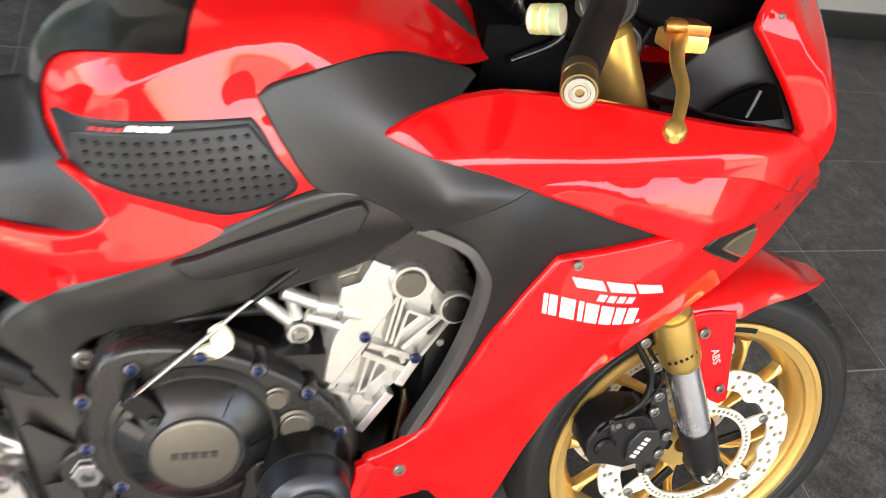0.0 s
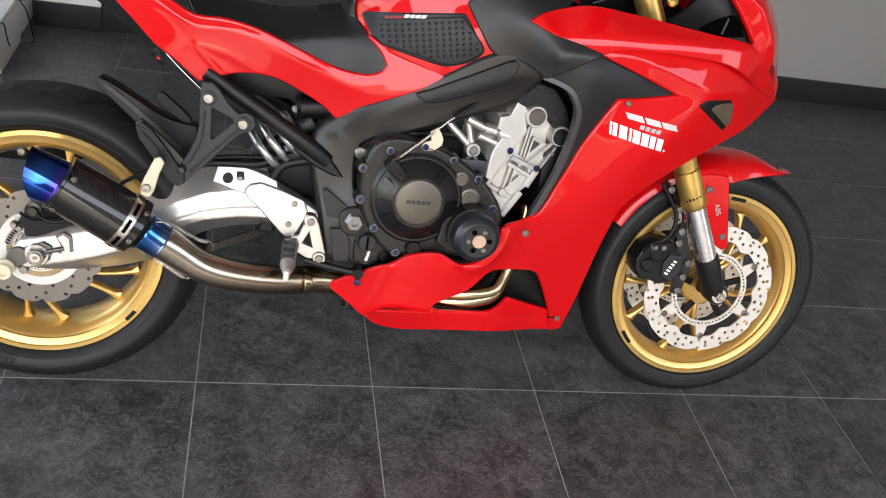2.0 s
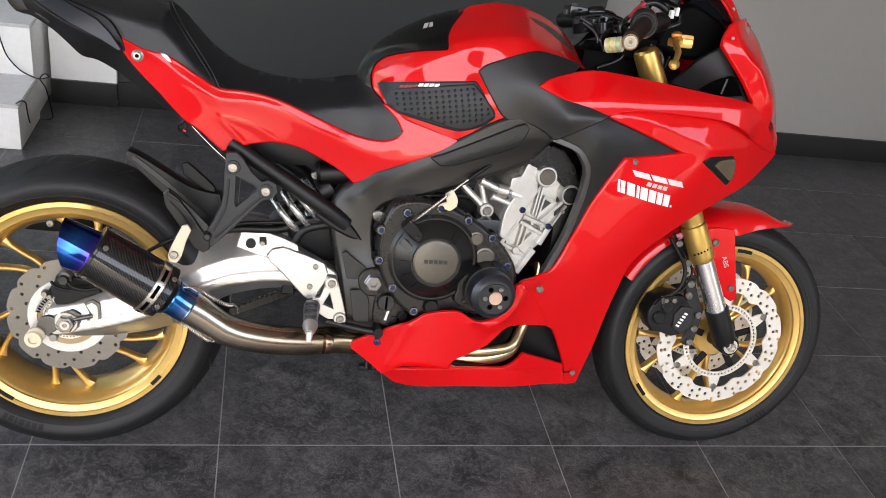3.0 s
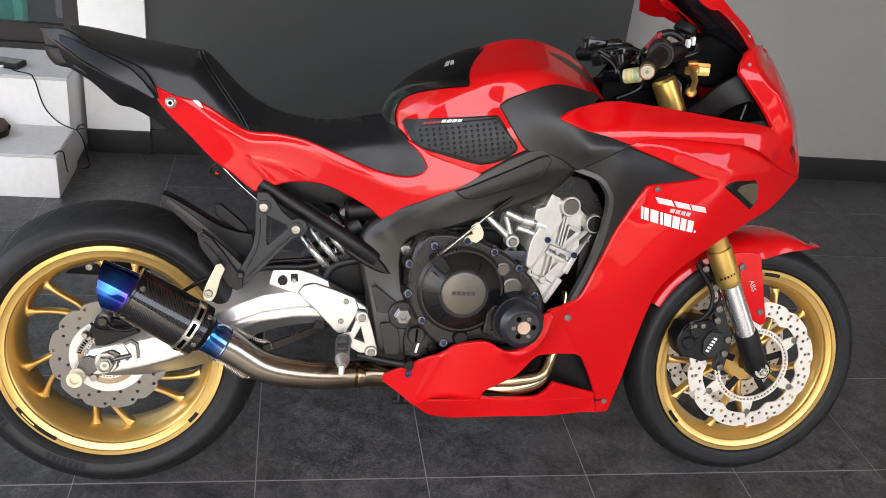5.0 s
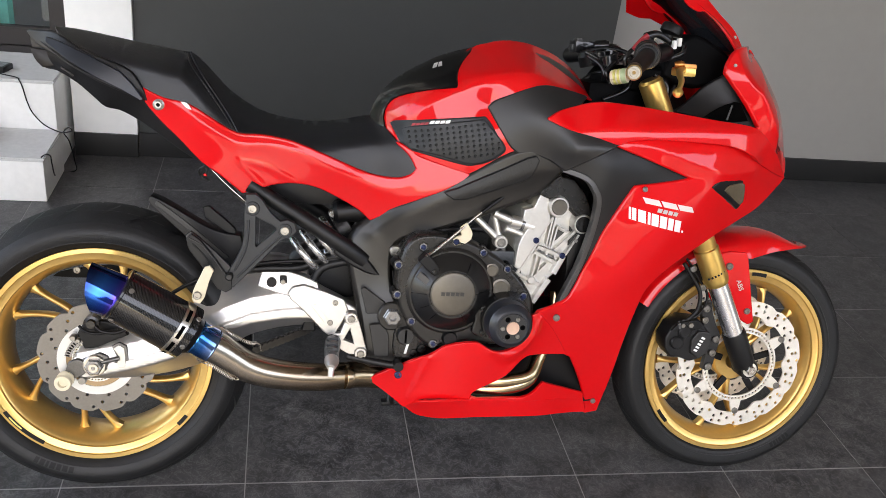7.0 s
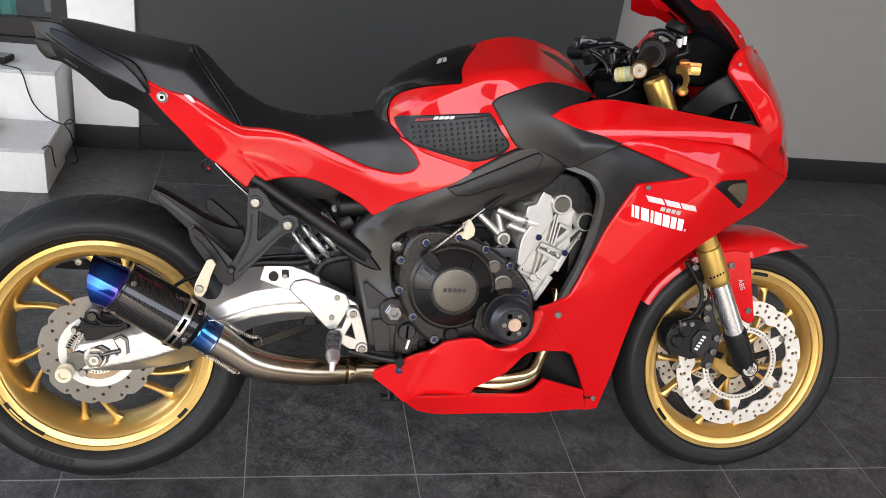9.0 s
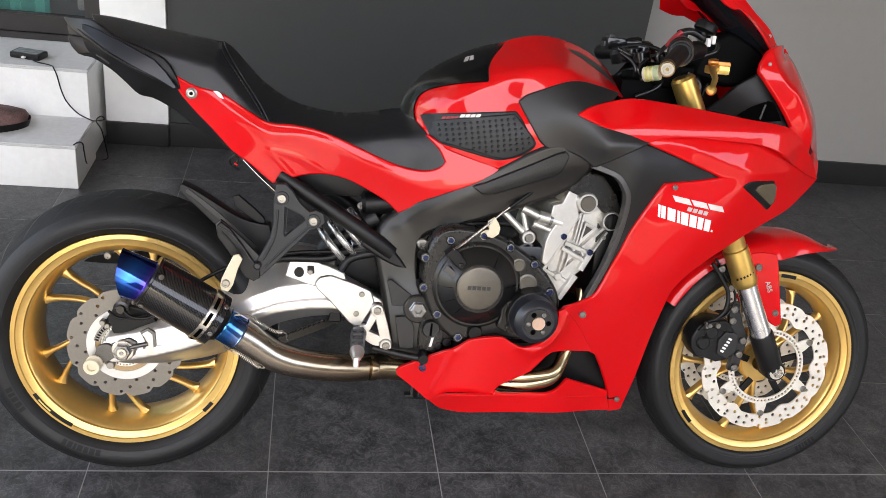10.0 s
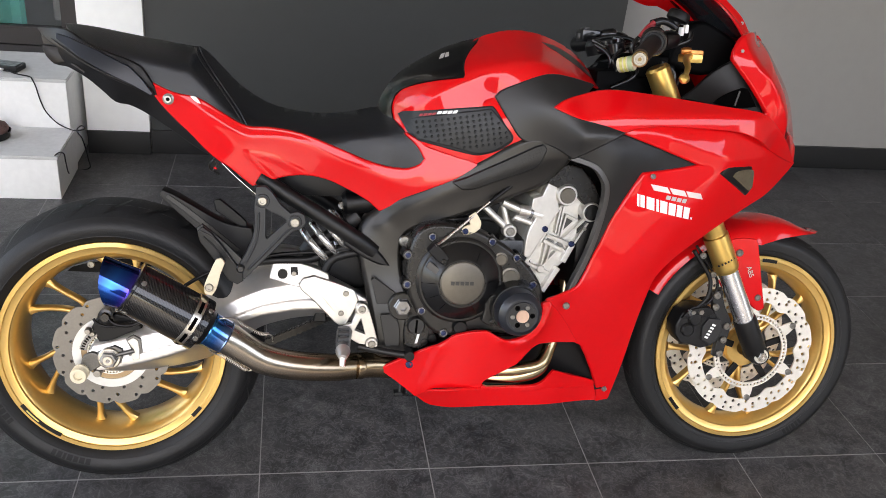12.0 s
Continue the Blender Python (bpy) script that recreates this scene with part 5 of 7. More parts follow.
plate("folded_peg", [(0.182, 0.585), (0.190, 0.594), (0.207, 0.581), (0.228, 0.555), (0.250, 0.523), (0.265, 0.505), (0.266, 0.487), (0.256, 0.481), (0.241, 0.488), (0.228, 0.508), (0.207, 0.538), (0.187, 0.565)], 0.158, 0.012, MATTE, hanger, "folded black passenger footpeg", edge=0.0015, n=1)
tube("peg_groove", [(0.192, 0.577, 0.1583), (0.213, 0.556, 0.1583), (0.234, 0.526, 0.1583)], 0.0016, DEEP, hanger)
tube("peg_edge", [(0.186, 0.588, 0.1585), (0.209, 0.575, 0.1585), (0.231, 0.550, 0.1585), (0.249, 0.524, 0.1585)], 0.0013, EDGEGREY, hanger, n=6)
turned("peg_pin", (0.262, 0.512, 0.150), (0.262, 0.512, 0.164), [(0, 0.008), (0.7, 0.008), (1, 0.005)], TRIMGREY, hanger, n=16)
plate("mudguard", [(0.103, 0.648), (0.100, 0.640), (0.104, 0.633), (0.130, 0.609), (0.162, 0.579), (0.208, 0.539), (0.245, 0.506), (0.268, 0.506), (0.285, 0.545), (0.278, 0.572), (0.247, 0.576), (0.211, 0.588), (0.162, 0.617), (0.126, 0.638)], 0.064, 0.045, MATTE, BIKE, "black plastic rear mudguard", edge=0.0015, corner=25.0)
plate("mudguard_ridge", [(0.112, 0.634), (0.165, 0.592), (0.245, 0.524), (0.256, 0.528), (0.170, 0.600), (0.116, 0.640)], 0.066, 0.004, TRIMGREY, BIKE, edge=0.001)
plate("plate_bracket", [(0.205, 0.627), (0.214, 0.629), (0.265, 0.585), (0.268, 0.572), (0.258, 0.574), (0.208, 0.607)], 0.050, 0.012, DEEP, BIKE, "black plastic guard bracket", edge=0.002)
plate("hugger", [(-0.122, 0.436), (-0.107, 0.447), (-0.050, 0.459), (0.030, 0.466), (0.060, 0.450), (0.027, 0.441), (-0.056, 0.434)], -0.092, 0.012, DEEP, BIKE, "black chain guard beyond the wheel", edge=0.002)
bolt(-0.071, 0.452, -0.091, 0.008, BIKE)
tube("tail_clip", [(0.203, 0.713, 0.100), (0.209, 0.719, 0.102), (0.214, 0.711, 0.102), (0.207, 0.698, 0.100), (0.203, 0.704, 0.100)], 0.0014, DEEP, BIKE, "small black wire clip under the tail", n=8)
tube("clip_tab", [(0.208, 0.704, 0.102), (0.214, 0.701, 0.103)], 0.0022, RED, BIKE, "small red clip tab", n=8)
tube("seat_cable", [(0.215, 0.72, 0.06), (0.196, 0.705, 0.05), (0.198, 0.69, 0.045), (0.215, 0.682, 0.05)], 0.002, DEEP, BIKE)
plate("rear_reflector", [(0.222, 0.712), (0.228, 0.712), (0.290, 0.650), (0.286, 0.646)], 0.10, 0.006, DEEP, BIKE, edge=0.001)
tube("chrome_strip", [(0.224, 0.7125, 0.103), (0.255, 0.682, 0.103), (0.292, 0.650, 0.103)], 0.0011, CHROME, BIKE)
block("under_seat_box", (0.33, 0.64, -0.06), (0.56, 0.72, 0.06), DEEP, BIKE, "black plastic airbox under the seat", 0.02)

# shock absorber
shock = turned("shock_absorber", (0.385, 0.520, 0.062), (0.500, 0.605, 0.062), [(0, 0.014), (0.1, 0.02), (0.35, 0.022), (0.36, 0.014), (0.8, 0.014), (0.82, 0.026), (1, 0.026)], MATTE, BIKE, "rear shock absorber with a steel coil spring")
coil = bmesh.new()
ca, cb = place(0.406, 0.535, 0.062), place(0.488, 0.594, 0.062)
ax = (cb - ca).to_track_quat("Z", "Y").to_matrix()
sweep(coil, [ca + (cb - ca) * (i / 96) + ax @ Vector((0.041 * math.cos(i * 0.27 + 1.0), 0.041 * math.sin(i * 0.27 + 1.0), 0)) for i in range(97)], 0.0078, 10)
part("spring", coil, SPRINGSTEEL, shock, "thick grey steel coil spring", smooth=60)
turned("damper_reservoir", (0.465, 0.630, 0.07), (0.545, 0.640, 0.07), [(0, 0.018), (0.1, 0.024), (0.9, 0.024), (1, 0.018)], DEEP, shock)

# swingarm
RIDGE_U, RIDGE_V = (-0.06, 0.066, 0.109, 0.152, 0.232, 0.252, 0.304, 0.364, 0.405, 0.54), (0.29, 0.317, 0.329, 0.344, 0.385, 0.396, 0.417, 0.428, 0.430, 0.425)


def swing_w(u, v):
    """Side of the arm: a broad upper face, a ridge with a proud band below it, and an undercut."""
    d = v - float(np.interp(u, RIDGE_U, RIDGE_V))

    def ease(lo, hi):
        s = min(1.0, max(0.0, (d - lo) / (hi - lo)))
        return s * s * (3 - 2 * s)

    upper = 0.105 - 0.2 * max(0.0, d) - 0.55 * max(0.0, d - 0.034)
    lower = 0.1085 + 0.85 * min(0.0, d + 0.018)
    return lower + (upper - lower) * ease(-0.004, 0.006)


swing = panel("swingarm", SWING, ALUPAINT, BIKE, swing_w, 0.03, 0.0042, label="silver painted aluminium swingarm", edge=0.006)
panel("arm_end", [(-0.030, 0.340), (0.004, 0.356), (0.047, 0.375), (0.080, 0.386), (0.160, 0.408), (0.190, 0.372), (0.150, 0.318), (0.124, 0.306), (0.056, 0.291), (-0.015, 0.284), (-0.034, 0.288), (-0.036, 0.318)], ALUPAINT, swing, swing_w, 0.020, 0.0045, twin=False, label="silver machined swingarm end", edge=0.002, lift=0.002)
plate("slot_rim", [(0.033, 0.348), (0.047, 0.356), (0.060, 0.348), (0.063, 0.325), (0.063, 0.303), (0.047, 0.298), (0.037, 0.311), (0.044, 0.325)], 0.1085, 0.006, DARKSTEEL, swing, edge=0.001)
plate("slot", [(0.037, 0.345), (0.047, 0.351), (0.056, 0.345), (0.058, 0.325), (0.058, 0.307), (0.048, 0.304), (0.042, 0.312), (0.049, 0.325)], 0.1110, 0.002, ALUPAINT, swing, edge=0.0008)
plate("axle_plate", [(-0.022, 0.320), (0.010, 0.333), (0.024, 0.326), (0.024, 0.300), (0.010, 0.292), (-0.016, 0.292)], 0.1105, 0.006, DARKSTEEL, swing, "dark steel axle plate", edge=0.002)
plate("stay_plate", [(-0.056, 0.292), (-0.048, 0.314), (-0.033, 0.320), (-0.016, 0.312), (-0.016, 0.296), (-0.034, 0.284), (-0.050, 0.282)], 0.1125, 0.008, DARKSTEEL, swing, "dark grey caliper stay", edge=0.002)
plate("top_lug", [(0.318, 0.480), (0.326, 0.508), (0.345, 0.512), (0.400, 0.500), (0.436, 0.486), (0.440, 0.462), (0.380, 0.462)], 0.106, 0.03, ALU, swing, "silver lug on the swingarm", edge=0.002, slope=(0, -0.4))
plate("hose_clip", [(0.361, 0.500), (0.373, 0.500), (0.375, 0.481), (0.362, 0.481)], 0.104, 0.004, DEEP, swing, edge=0.001)
bolt(0.367, 0.488, 0.104, 0.005, swing)
turned("arm_screw", (-0.025, 0.276, 0.100), (-0.025, 0.276, 0.114), [(0, 0.009), (0.6, 0.009), (1, 0.007)], BOLT, swing, n=18)
turned("axle_washer", (0.0, 0.309, 0.108), (0.0, 0.309, 0.1145), [(0, 0.0225), (0.7, 0.0225), (1, 0.0205), (1, 0.0)], STEEL, swing, "wide steel axle washer", n=32)
turned("axle_nut", (0.0, 0.309, 0.1145), (0.0, 0.309, 0.126), [(0, 0.0185), (0.75, 0.0180), (1, 0.0150), (1, 0.0105)], COIL, swing, "steel rear axle nut", n=6, smooth=20)
turned("axle_end", (0.0, 0.309, 0.1150), (0.0, 0.309, 0.129), [(0, 0.0104), (0.85, 0.0104), (1, 0.0090), (1, 0.0045), (0.7, 0.0042), (0.7, 0.0)], STEEL, swing, n=24)
turned("spool", (-0.055, 0.281, 0.10), (-0.057, 0.279, 0.134), [(0, 0.009), (0.25, 0.009), (0.3, 0.017), (0.45, 0.017), (0.5, 0.010), (0.8, 0.010), (0.82, 0.017), (1, 0.0155), (1, 0.009), (0.8, 0.0085), (0.8, 0.0)], CREAM, swing, "cream paddock stand bobbin")
# black disc on the lug: the hole's shade is put into its colour
turned("swing_hole", (0.344, 0.487, 0.098), (0.344, 0.487, 0.1070), [(0, 0.010), (1, 0.010)], DEEP, swing)
tube("adjuster_bolt", [(0.010, 0.315, 0.112), (0.048, 0.325, 0.112)], 0.0045, DARKSTEEL, swing)
caliper = plate("rear_caliper", [(-0.030, 0.371), (-0.018, 0.390), (0.012, 0.398), (0.050, 0.386), (0.060, 0.372), (0.030, 0.360), (0.004, 0.348), (-0.018, 0.344)], 0.104, 0.03, DEEP, BIKE, "black rear brake caliper", edge=0.004)
turned("caliper_pin", (-0.003, 0.400, 0.100), (-0.003, 0.400, 0.128), [(0, 0.015), (0.7, 0.015), (0.75, 0.010), (1, 0.008)], ENGINE, caliper)
tube("caliper_pipe", [(-0.028, 0.392, 0.110), (-0.015, 0.382, 0.116), (0.010, 0.378, 0.116), (0.045, 0.386, 0.112)], 0.003, DEEP, caliper)
turned("bleed_screw", (-0.040, 0.366, 0.100), (-0.040, 0.366, 0.114), [(0, 0.007), (0.6, 0.007), (1, 0.005)], BOLT, caliper, n=16)
turned("bleed_screw", (-0.031, 0.360, 0.100), (-0.031, 0.360, 0.112), [(0, 0.006), (0.6, 0.006), (1, 0.004)], BOLT, caliper, n=16)
for i in range(8):
    d = 122 + 6 * i
    plate("band_slot", [around(REAR, 0.0505, d, 0)[:2], around(REAR, 0.0505, d + 2.6, 0)[:2], around(REAR, 0.0575, d + 2.6, 0)[:2], around(REAR, 0.0575, d, 0)[:2]], 0.1055, 0.001, GROOVE, caliper, edge=0.0001, n=1)
part("sensor_arc", arc_band(REAR, 0.047, 0.060, 118, 168, 0.104, 0.006), COIL, caliper, "slotted grey sensor band")
tube("brake_hose", [(0.0, 0.40, 0.12), (0.02, 0.385, 0.125), (0.06, 0.388, 0.12), (0.12, 0.44, 0.11), (0.20, 0.49, 0.105), (0.32, 0.525, 0.10), (0.46, 0.533, 0.09), (0.52, 0.545, 0.09)], 0.004, DEEP, BIKE, "black rear brake hose")
tube("wiring_loom", [(0.25, 0.500, 0.09), (0.32, 0.512, 0.09), (0.40, 0.516, 0.09), (0.45, 0.535, 0.085), (0.54, 0.545, 0.08)], 0.009, DEEP, BIKE, "black sheathed wiring")
tube("vent_hose", [(0.43, 0.49, 0.09), (0.445, 0.515, 0.09), (0.48, 0.528, 0.09), (0.56, 0.542, 0.09)], 0.009, MATTE, BIKE)
block("abs_unit", (0.42, 0.44, -0.02), (0.52, 0.53, 0.05), DEEP, BIKE, "black brake valve block", 0.01)
for i in range(24):
    s = i / 23
    u, v = 0.20 + 0.26 * s, 0.245 + 0.108 * s - 0.030 * s * (1 - s) * 0.6
    turned("chain_link", (u, v, -0.052), (u, v, -0.034), [(0, 0.0088), (0.25, 0.0088), (0.3, 0.0055), (0.7, 0.0055), (0.75, 0.0088), (1, 0.0088)], CHAINSTEEL, BIKE, n=8)
tube("chain_plate", [(0.195, 0.243, -0.043), (0.26, 0.267, -0.043), (0.33, 0.297, -0.043), (0.40, 0.328, -0.043), (0.465, 0.355, -0.043)], 0.0042, CHAINSTEEL, BIKE, "oiled steel drive chain", n=6)

# rider's rear set
heel = plate("heel_guard", [(0.379, 0.476), (0.387, 0.487), (0.407, 0.492), (0.454, 0.477), (0.488, 0.463), (0.496, 0.444), (0.490, 0.425), (0.473, 0.393), (0.461, 0.391), (0.451, 0.398), (0.409, 0.443), (0.383, 0.466)], 0.146, 0.008, ALUPAINT, BIKE, "silver aluminium heel guard", edge=0.0025, n=1)
plate("pressed_flute", [(0.424, 0.452), (0.432, 0.454), (0.456, 0.424), (0.452, 0.416)], 0.1466, 0.001, ALU, heel, edge=0.0006, n=1)
for u, v in ((0.472, 0.458), (0.463, 0.416)):
    bolt(u, v, 0.147, 0.0058, heel)
rearset = plate("peg_bracket", with_hole([(0.496, 0.436), (0.514, 0.437), (0.519, 0.423), (0.527, 0.397), (0.539, 0.356), (0.537, 0.343), (0.524, 0.340), (0.493, 0.358), (0.477, 0.369), (0.461, 0.369), (0.473, 0.391), (0.486, 0.394), (0.494, 0.418)],
    [(0.504, 0.409), (0.515, 0.371), (0.490, 0.381)]), 0.154, 0.014, ALUPAINT, BIKE, "silver triangulated footpeg bracket", edge=0.002, n=1)
for u, v in ((0.505, 0.428), (0.527, 0.353)):
    turned("boss", (u, v, 0.14), (u, v, 0.159), [(0, 0.0135), (0.8, 0.0135), (1, 0.0115)], ALUPAINT, rearset)
    bolt(u, v, 0.159, 0.0080, rearset)
peg = tube("footpeg", [(0.470, 0.378, 0.158), (0.466, 0.371, 0.190), (0.464, 0.3645, 0.224)], (0.0165, 0.0140), PEGGREY, BIKE, "grey cast footpeg with black rubber inlays", n=16)
turned("peg_tip", (0.464, 0.3645, 0.222), (0.4622, 0.357, 0.248), [(0, 0.0142), (0.15, 0.0150), (0.35, 0.0142), (1, 0.0078), (1, 0.0)], ALU, peg, "bright alloy peg tip", n=24)
for k in range(3):
    c = Vector((0.469, 0.3765, 0.170)).lerp(Vector((0.4655, 0.368, 0.210)), k / 2)
    block("rubber_inlay", (c.x - 0.0125, c.y + 0.0085, c.z - 0.0068), (c.x + 0.0105, c.y + 0.0165, c.z + 0.0068), GRIPRUB, peg, "", 0.0025)
tube("peg_feeler", [(0.4622, 0.357, 0.246), (0.4610, 0.341, 0.252)], (0.0068, 0.0056), ALU, peg)
tube("brake_pedal", [(0.50, 0.345, 0.15), (0.56, 0.335, 0.16), (0.60, 0.330, 0.165)], 0.008, MATTE, BIKE, "black brake pedal arm")
turned("pedal_tip", (0.605, 0.331, 0.15), (0.605, 0.331, 0.178), [(0, 0.010), (1, 0.010)], DEEP, BIKE)
plate("brake_switch", [(0.410, 0.383), (0.434, 0.383), (0.430, 0.410), (0.424, 0.425), (0.418, 0.410)], 0.10, 0.02, DEEP, BIKE, edge=0.003)

# exhaust
CA, CB = Vector((0.033, 0.508, 0.215)), Vector((0.197, 0.4035, 0.195))


def along(s):
    return tuple(CA + (CB - CA) * s)


can = turned("silencer", along(0.185), along(0.94), [(0, 0.046), (0.02, 0.050), (0.5, 0.0515), (0.98, 0.0515), (1, 0.047)], CARBON, BIKE, "carbon fibre silencer with a heat-blued titanium tip", n=48)
axis = (place(*CB) - place(*CA)).normalized()
TIP = burnt_material("blued_titanium_tip", tuple(place(*along(-0.08))), tuple(axis), 0.07, [(0.0, (0.02, 0.05, 0.22)), (0.3, (0.02, 0.14, 0.58)), (0.62, (0.025, 0.07, 0.48)), (0.85, (0.11, 0.04, 0.42)), (1.0, (0.34, 0.16, 0.52))], 0.10)
COLLAR = burnt_material("blued_titanium_collar", tuple(place(*along(0.98))), tuple(axis), 0.06, [(0.0, (0.05, 0.30, 0.60)), (0.5, (0.03, 0.18, 0.60)), (1.0, (0.25, 0.32, 0.45))], 0.12)
bm, n_tip = bmesh.new(), 44
frame_q = axis.to_track_quat("Z", "Y").to_matrix()
rings = []
for s, rad, cut in ((0.22, 0.0428, 0), (0.165, 0.0425, 0), (0.157, 0.0436, 0), (0.147, 0.0425, 0), (0.0, 0.0405, 1), (0.0, 0.0390, 1), (0.13, 0.037, 0)):
    ring = []
    for i in range(n_tip):
        t = 2 * math.pi * i / n_tip
        p = place(*along(s)) - Vector((0, 0, 0.060 * max(0.0, 0.23 - s))) + frame_q @ Vector((rad * math.cos(t), rad * math.sin(t), 0))
        if cut:
            p = p + axis * ((0.014 + 0.16 * abs(p.z - 0.490) - p.x) / axis.x)
        ring.append(bm.verts.new(p))
    rings.append(ring)
for a_, b_ in zip(rings, rings[1:]):
    for i in range(n_tip):
        bm.faces.new((a_[i], a_[(i + 1) % n_tip], b_[(i + 1) % n_tip], b_[i]))
part("exhaust_tip", bm, TIP, can, "heat-blued slash-cut titanium exhaust tip", recalc=True, smooth=40)
turned("tip_bore", along(0.10), along(0.14), [(0, 0.0368), (1, 0.0368)], DEEP, can, n=24)
turned("end_ring", along(0.17), along(0.205), [(0, 0.047), (0.2, 0.0525), (0.8, 0.0525), (1, 0.0510)], GLOSS, can, n=40)
turned("clamp", along(0.785), along(0.875), [(0, 0.0518), (0.05, 0.0535), (0.95, 0.0535), (1, 0.0518)], STEEL, can, "polished slotted steel silencer clamp", n=48)
turned("end_band", along(0.885), along(0.965), [(0, 0.0505), (0.1, 0.0530), (0.9, 0.0524), (1, 0.047)], CARBON, can, "carbon end band", n=48)
q_ = axis.to_track_quat("Z", "Y").to_matrix()
d_ = q_.inverted() @ Vector((0, -1, 0))
FACING = math.degrees(math.atan2(d_.y, d_.x))
for deg in (FACING - 66, FACING - 27, FACING + 12, FACING + 51):
    bm = bmesh.new()
    rows_ = [[bm.verts.new(place(*along(s)) + q_ @ Vector((0.0540 * math.cos(radians(deg + 29 * i / 6)), 0.0540 * math.sin(radians(deg + 29 * i / 6)), 0))) for i in range(7)] for s in (0.812, 0.848)]
    for i in range(6):
        bm.faces.new((rows_[0][i], rows_[0][i + 1], rows_[1][i + 1], rows_[1][i]))
    part("clamp_slot", bm, GROOVE, can, smooth=0)
turned("end_cap", along(0.935), along(1.02), [(0, 0.047), (0.4, 0.042), (1, 0.036)], DEEP, can, n=40)
turned("collar", along(0.95), along(1.23), [(0, 0.032), (0.25, 0.034), (0.3, 0.0352), (0.38, 0.034), (0.93, 0.034), (0.96, 0.0352), (1, 0.034)], COLLAR, can, "heat-blued titanium collar", n=36)
for s, deg in ((0.245, FACING + 42), (0.245, FACING - 38), (0.925, FACING + 12), (0.925, FACING - 55)):
    q = axis.to_track_quat("Z", "Y").to_matrix()
    p = place(*along(s)) + q @ Vector((0.0518 * math.cos(radians(deg)), 0.0518 * math.sin(radians(deg)), 0))
    ob = new("bolt", BOLTS["zinc"])
    ob.parent = can
    d = (p - place(*along(s))).normalized()
    ob.matrix_basis = Matrix.Translation(p) @ d.to_track_quat("-Y", "Z").to_matrix().to_4x4() @ Matrix.Diagonal((0.005, 0.005, 0.005, 1))
PIPE = burnt_material("heat_tinted_steel", tuple(place(0.22, 0.40, 0.19)), (1.0, 0.0, 0.0), 0.42, [(0.0, (0.50, 0.46, 0.40)), (0.25, (0.48, 0.42, 0.34)), (0.5, (0.33, 0.26, 0.19)), (0.75, (0.27, 0.20, 0.13)), (1.0, (0.42, 0.31, 0.18))], 0.21)
pipe = tube("exhaust_pipe", [along(1.06), (0.246, 0.371, 0.186), (0.300, 0.332, 0.175), (0.362, 0.311, 0.165), (0.45, 0.298, 0.148), (0.54, 0.289, 0.112), (0.66, 0.270, 0.09), (0.78, 0.265, 0.08)], (0.0335, 0.0255), PIPE, BIKE, "brushed steel exhaust pipe with brown heat tint", n=24, fine=8)
turned("pipe_clamp", (0.497, 0.2955, 0.139), (0.512, 0.2945, 0.135), [(0, 0.0258), (0.2, 0.0268), (0.8, 0.0268), (1, 0.0258)], PIPE, pipe)
for pts in ([(0.224, 0.424, 0.205), (0.250, 0.425, 0.207), (0.269, 0.411, 0.205), (0.300, 0.392, 0.200), (0.322, 0.387, 0.196), (0.327, 0.371, 0.190)], [(0.203, 0.366, 0.198), (0.208, 0.354, 0.200), (0.234, 0.342, 0.200), (0.262, 0.322, 0.198), (0.280, 0.312, 0.196), (0.291, 0.315, 0.192)]):
    sp = bmesh.new()
    cp = curve_points([place(*q) for q in pts], 14)
    mid = cp[len(cp) // 3: -len(cp) // 4]
    sweep(sp, cp[:len(cp) // 3 + 1], 0.0017, 6)
    sweep(sp, cp[-len(cp) // 4 - 1:], 0.0017, 6)
    dense = curve_points(mid, 4)
    t = (dense[-1] - dense[0]).to_track_quat("Z", "Y").to_matrix()
    sweep(sp, [p + t @ Vector((0.0034 * math.cos(i * 1.0), 0.0034 * math.sin(i * 1.0), 0)) for i, p in enumerate(dense)], 0.0009, 5)
    part("spring", sp, STEEL, pipe, "thin steel retaining spring", smooth=60)
sil = plate("silencer_bracket", [(0.197, 0.485), (0.203, 0.504), (0.220, 0.541), (0.228, 0.543), (0.234, 0.535), (0.225, 0.512), (0.218, 0.484), (0.210, 0.471), (0.199, 0.474)], 0.203, 0.006, CREAM, BIKE, "cream metal silencer bracket", edge=0.0015, n=2)
bolt(0.206, 0.487, 0.204, 0.0078, sil)
for v_off in (0.0, -0.016):
    tube("header_pipe", [(0.772, 0.281 + v_off * 0.8, 0.136), (0.802, 0.286 + v_off, 0.145), (0.85, 0.290 + v_off, 0.150), (0.895, 0.300 + v_off * 0.6, 0.146), (0.92, 0.335 + v_off * 0.2, 0.125), (0.95, 0.40, 0.10), (0.96, 0.47, 0.08)], 0.0155, HEADER, BIKE, "bronze-tinted steel header pipe", n=18)

turned("header_collar", (0.799, 0.286, 0.1445), (0.8045, 0.2865, 0.1455), [(0, 0.0164), (0.5, 0.0172), (1, 0.0164)], DARKSTEEL, BIKE, "dark header clamp ring", n=20)

# ---- engine ----
engine = block("engine", (0.64, 0.36, -0.17), (0.86, 0.58, 0.155), ENGINE, BIKE, "black engine case with bolted covers", 0.03)
block("gearbox", (0.53, 0.33, -0.12), (0.68, 0.52, 0.110), DEEP, engine, "", 0.02)
block("sump", (0.62, 0.20, -0.10), (0.92, 0.36, 0.10), DEEP, engine, "", 0.03)
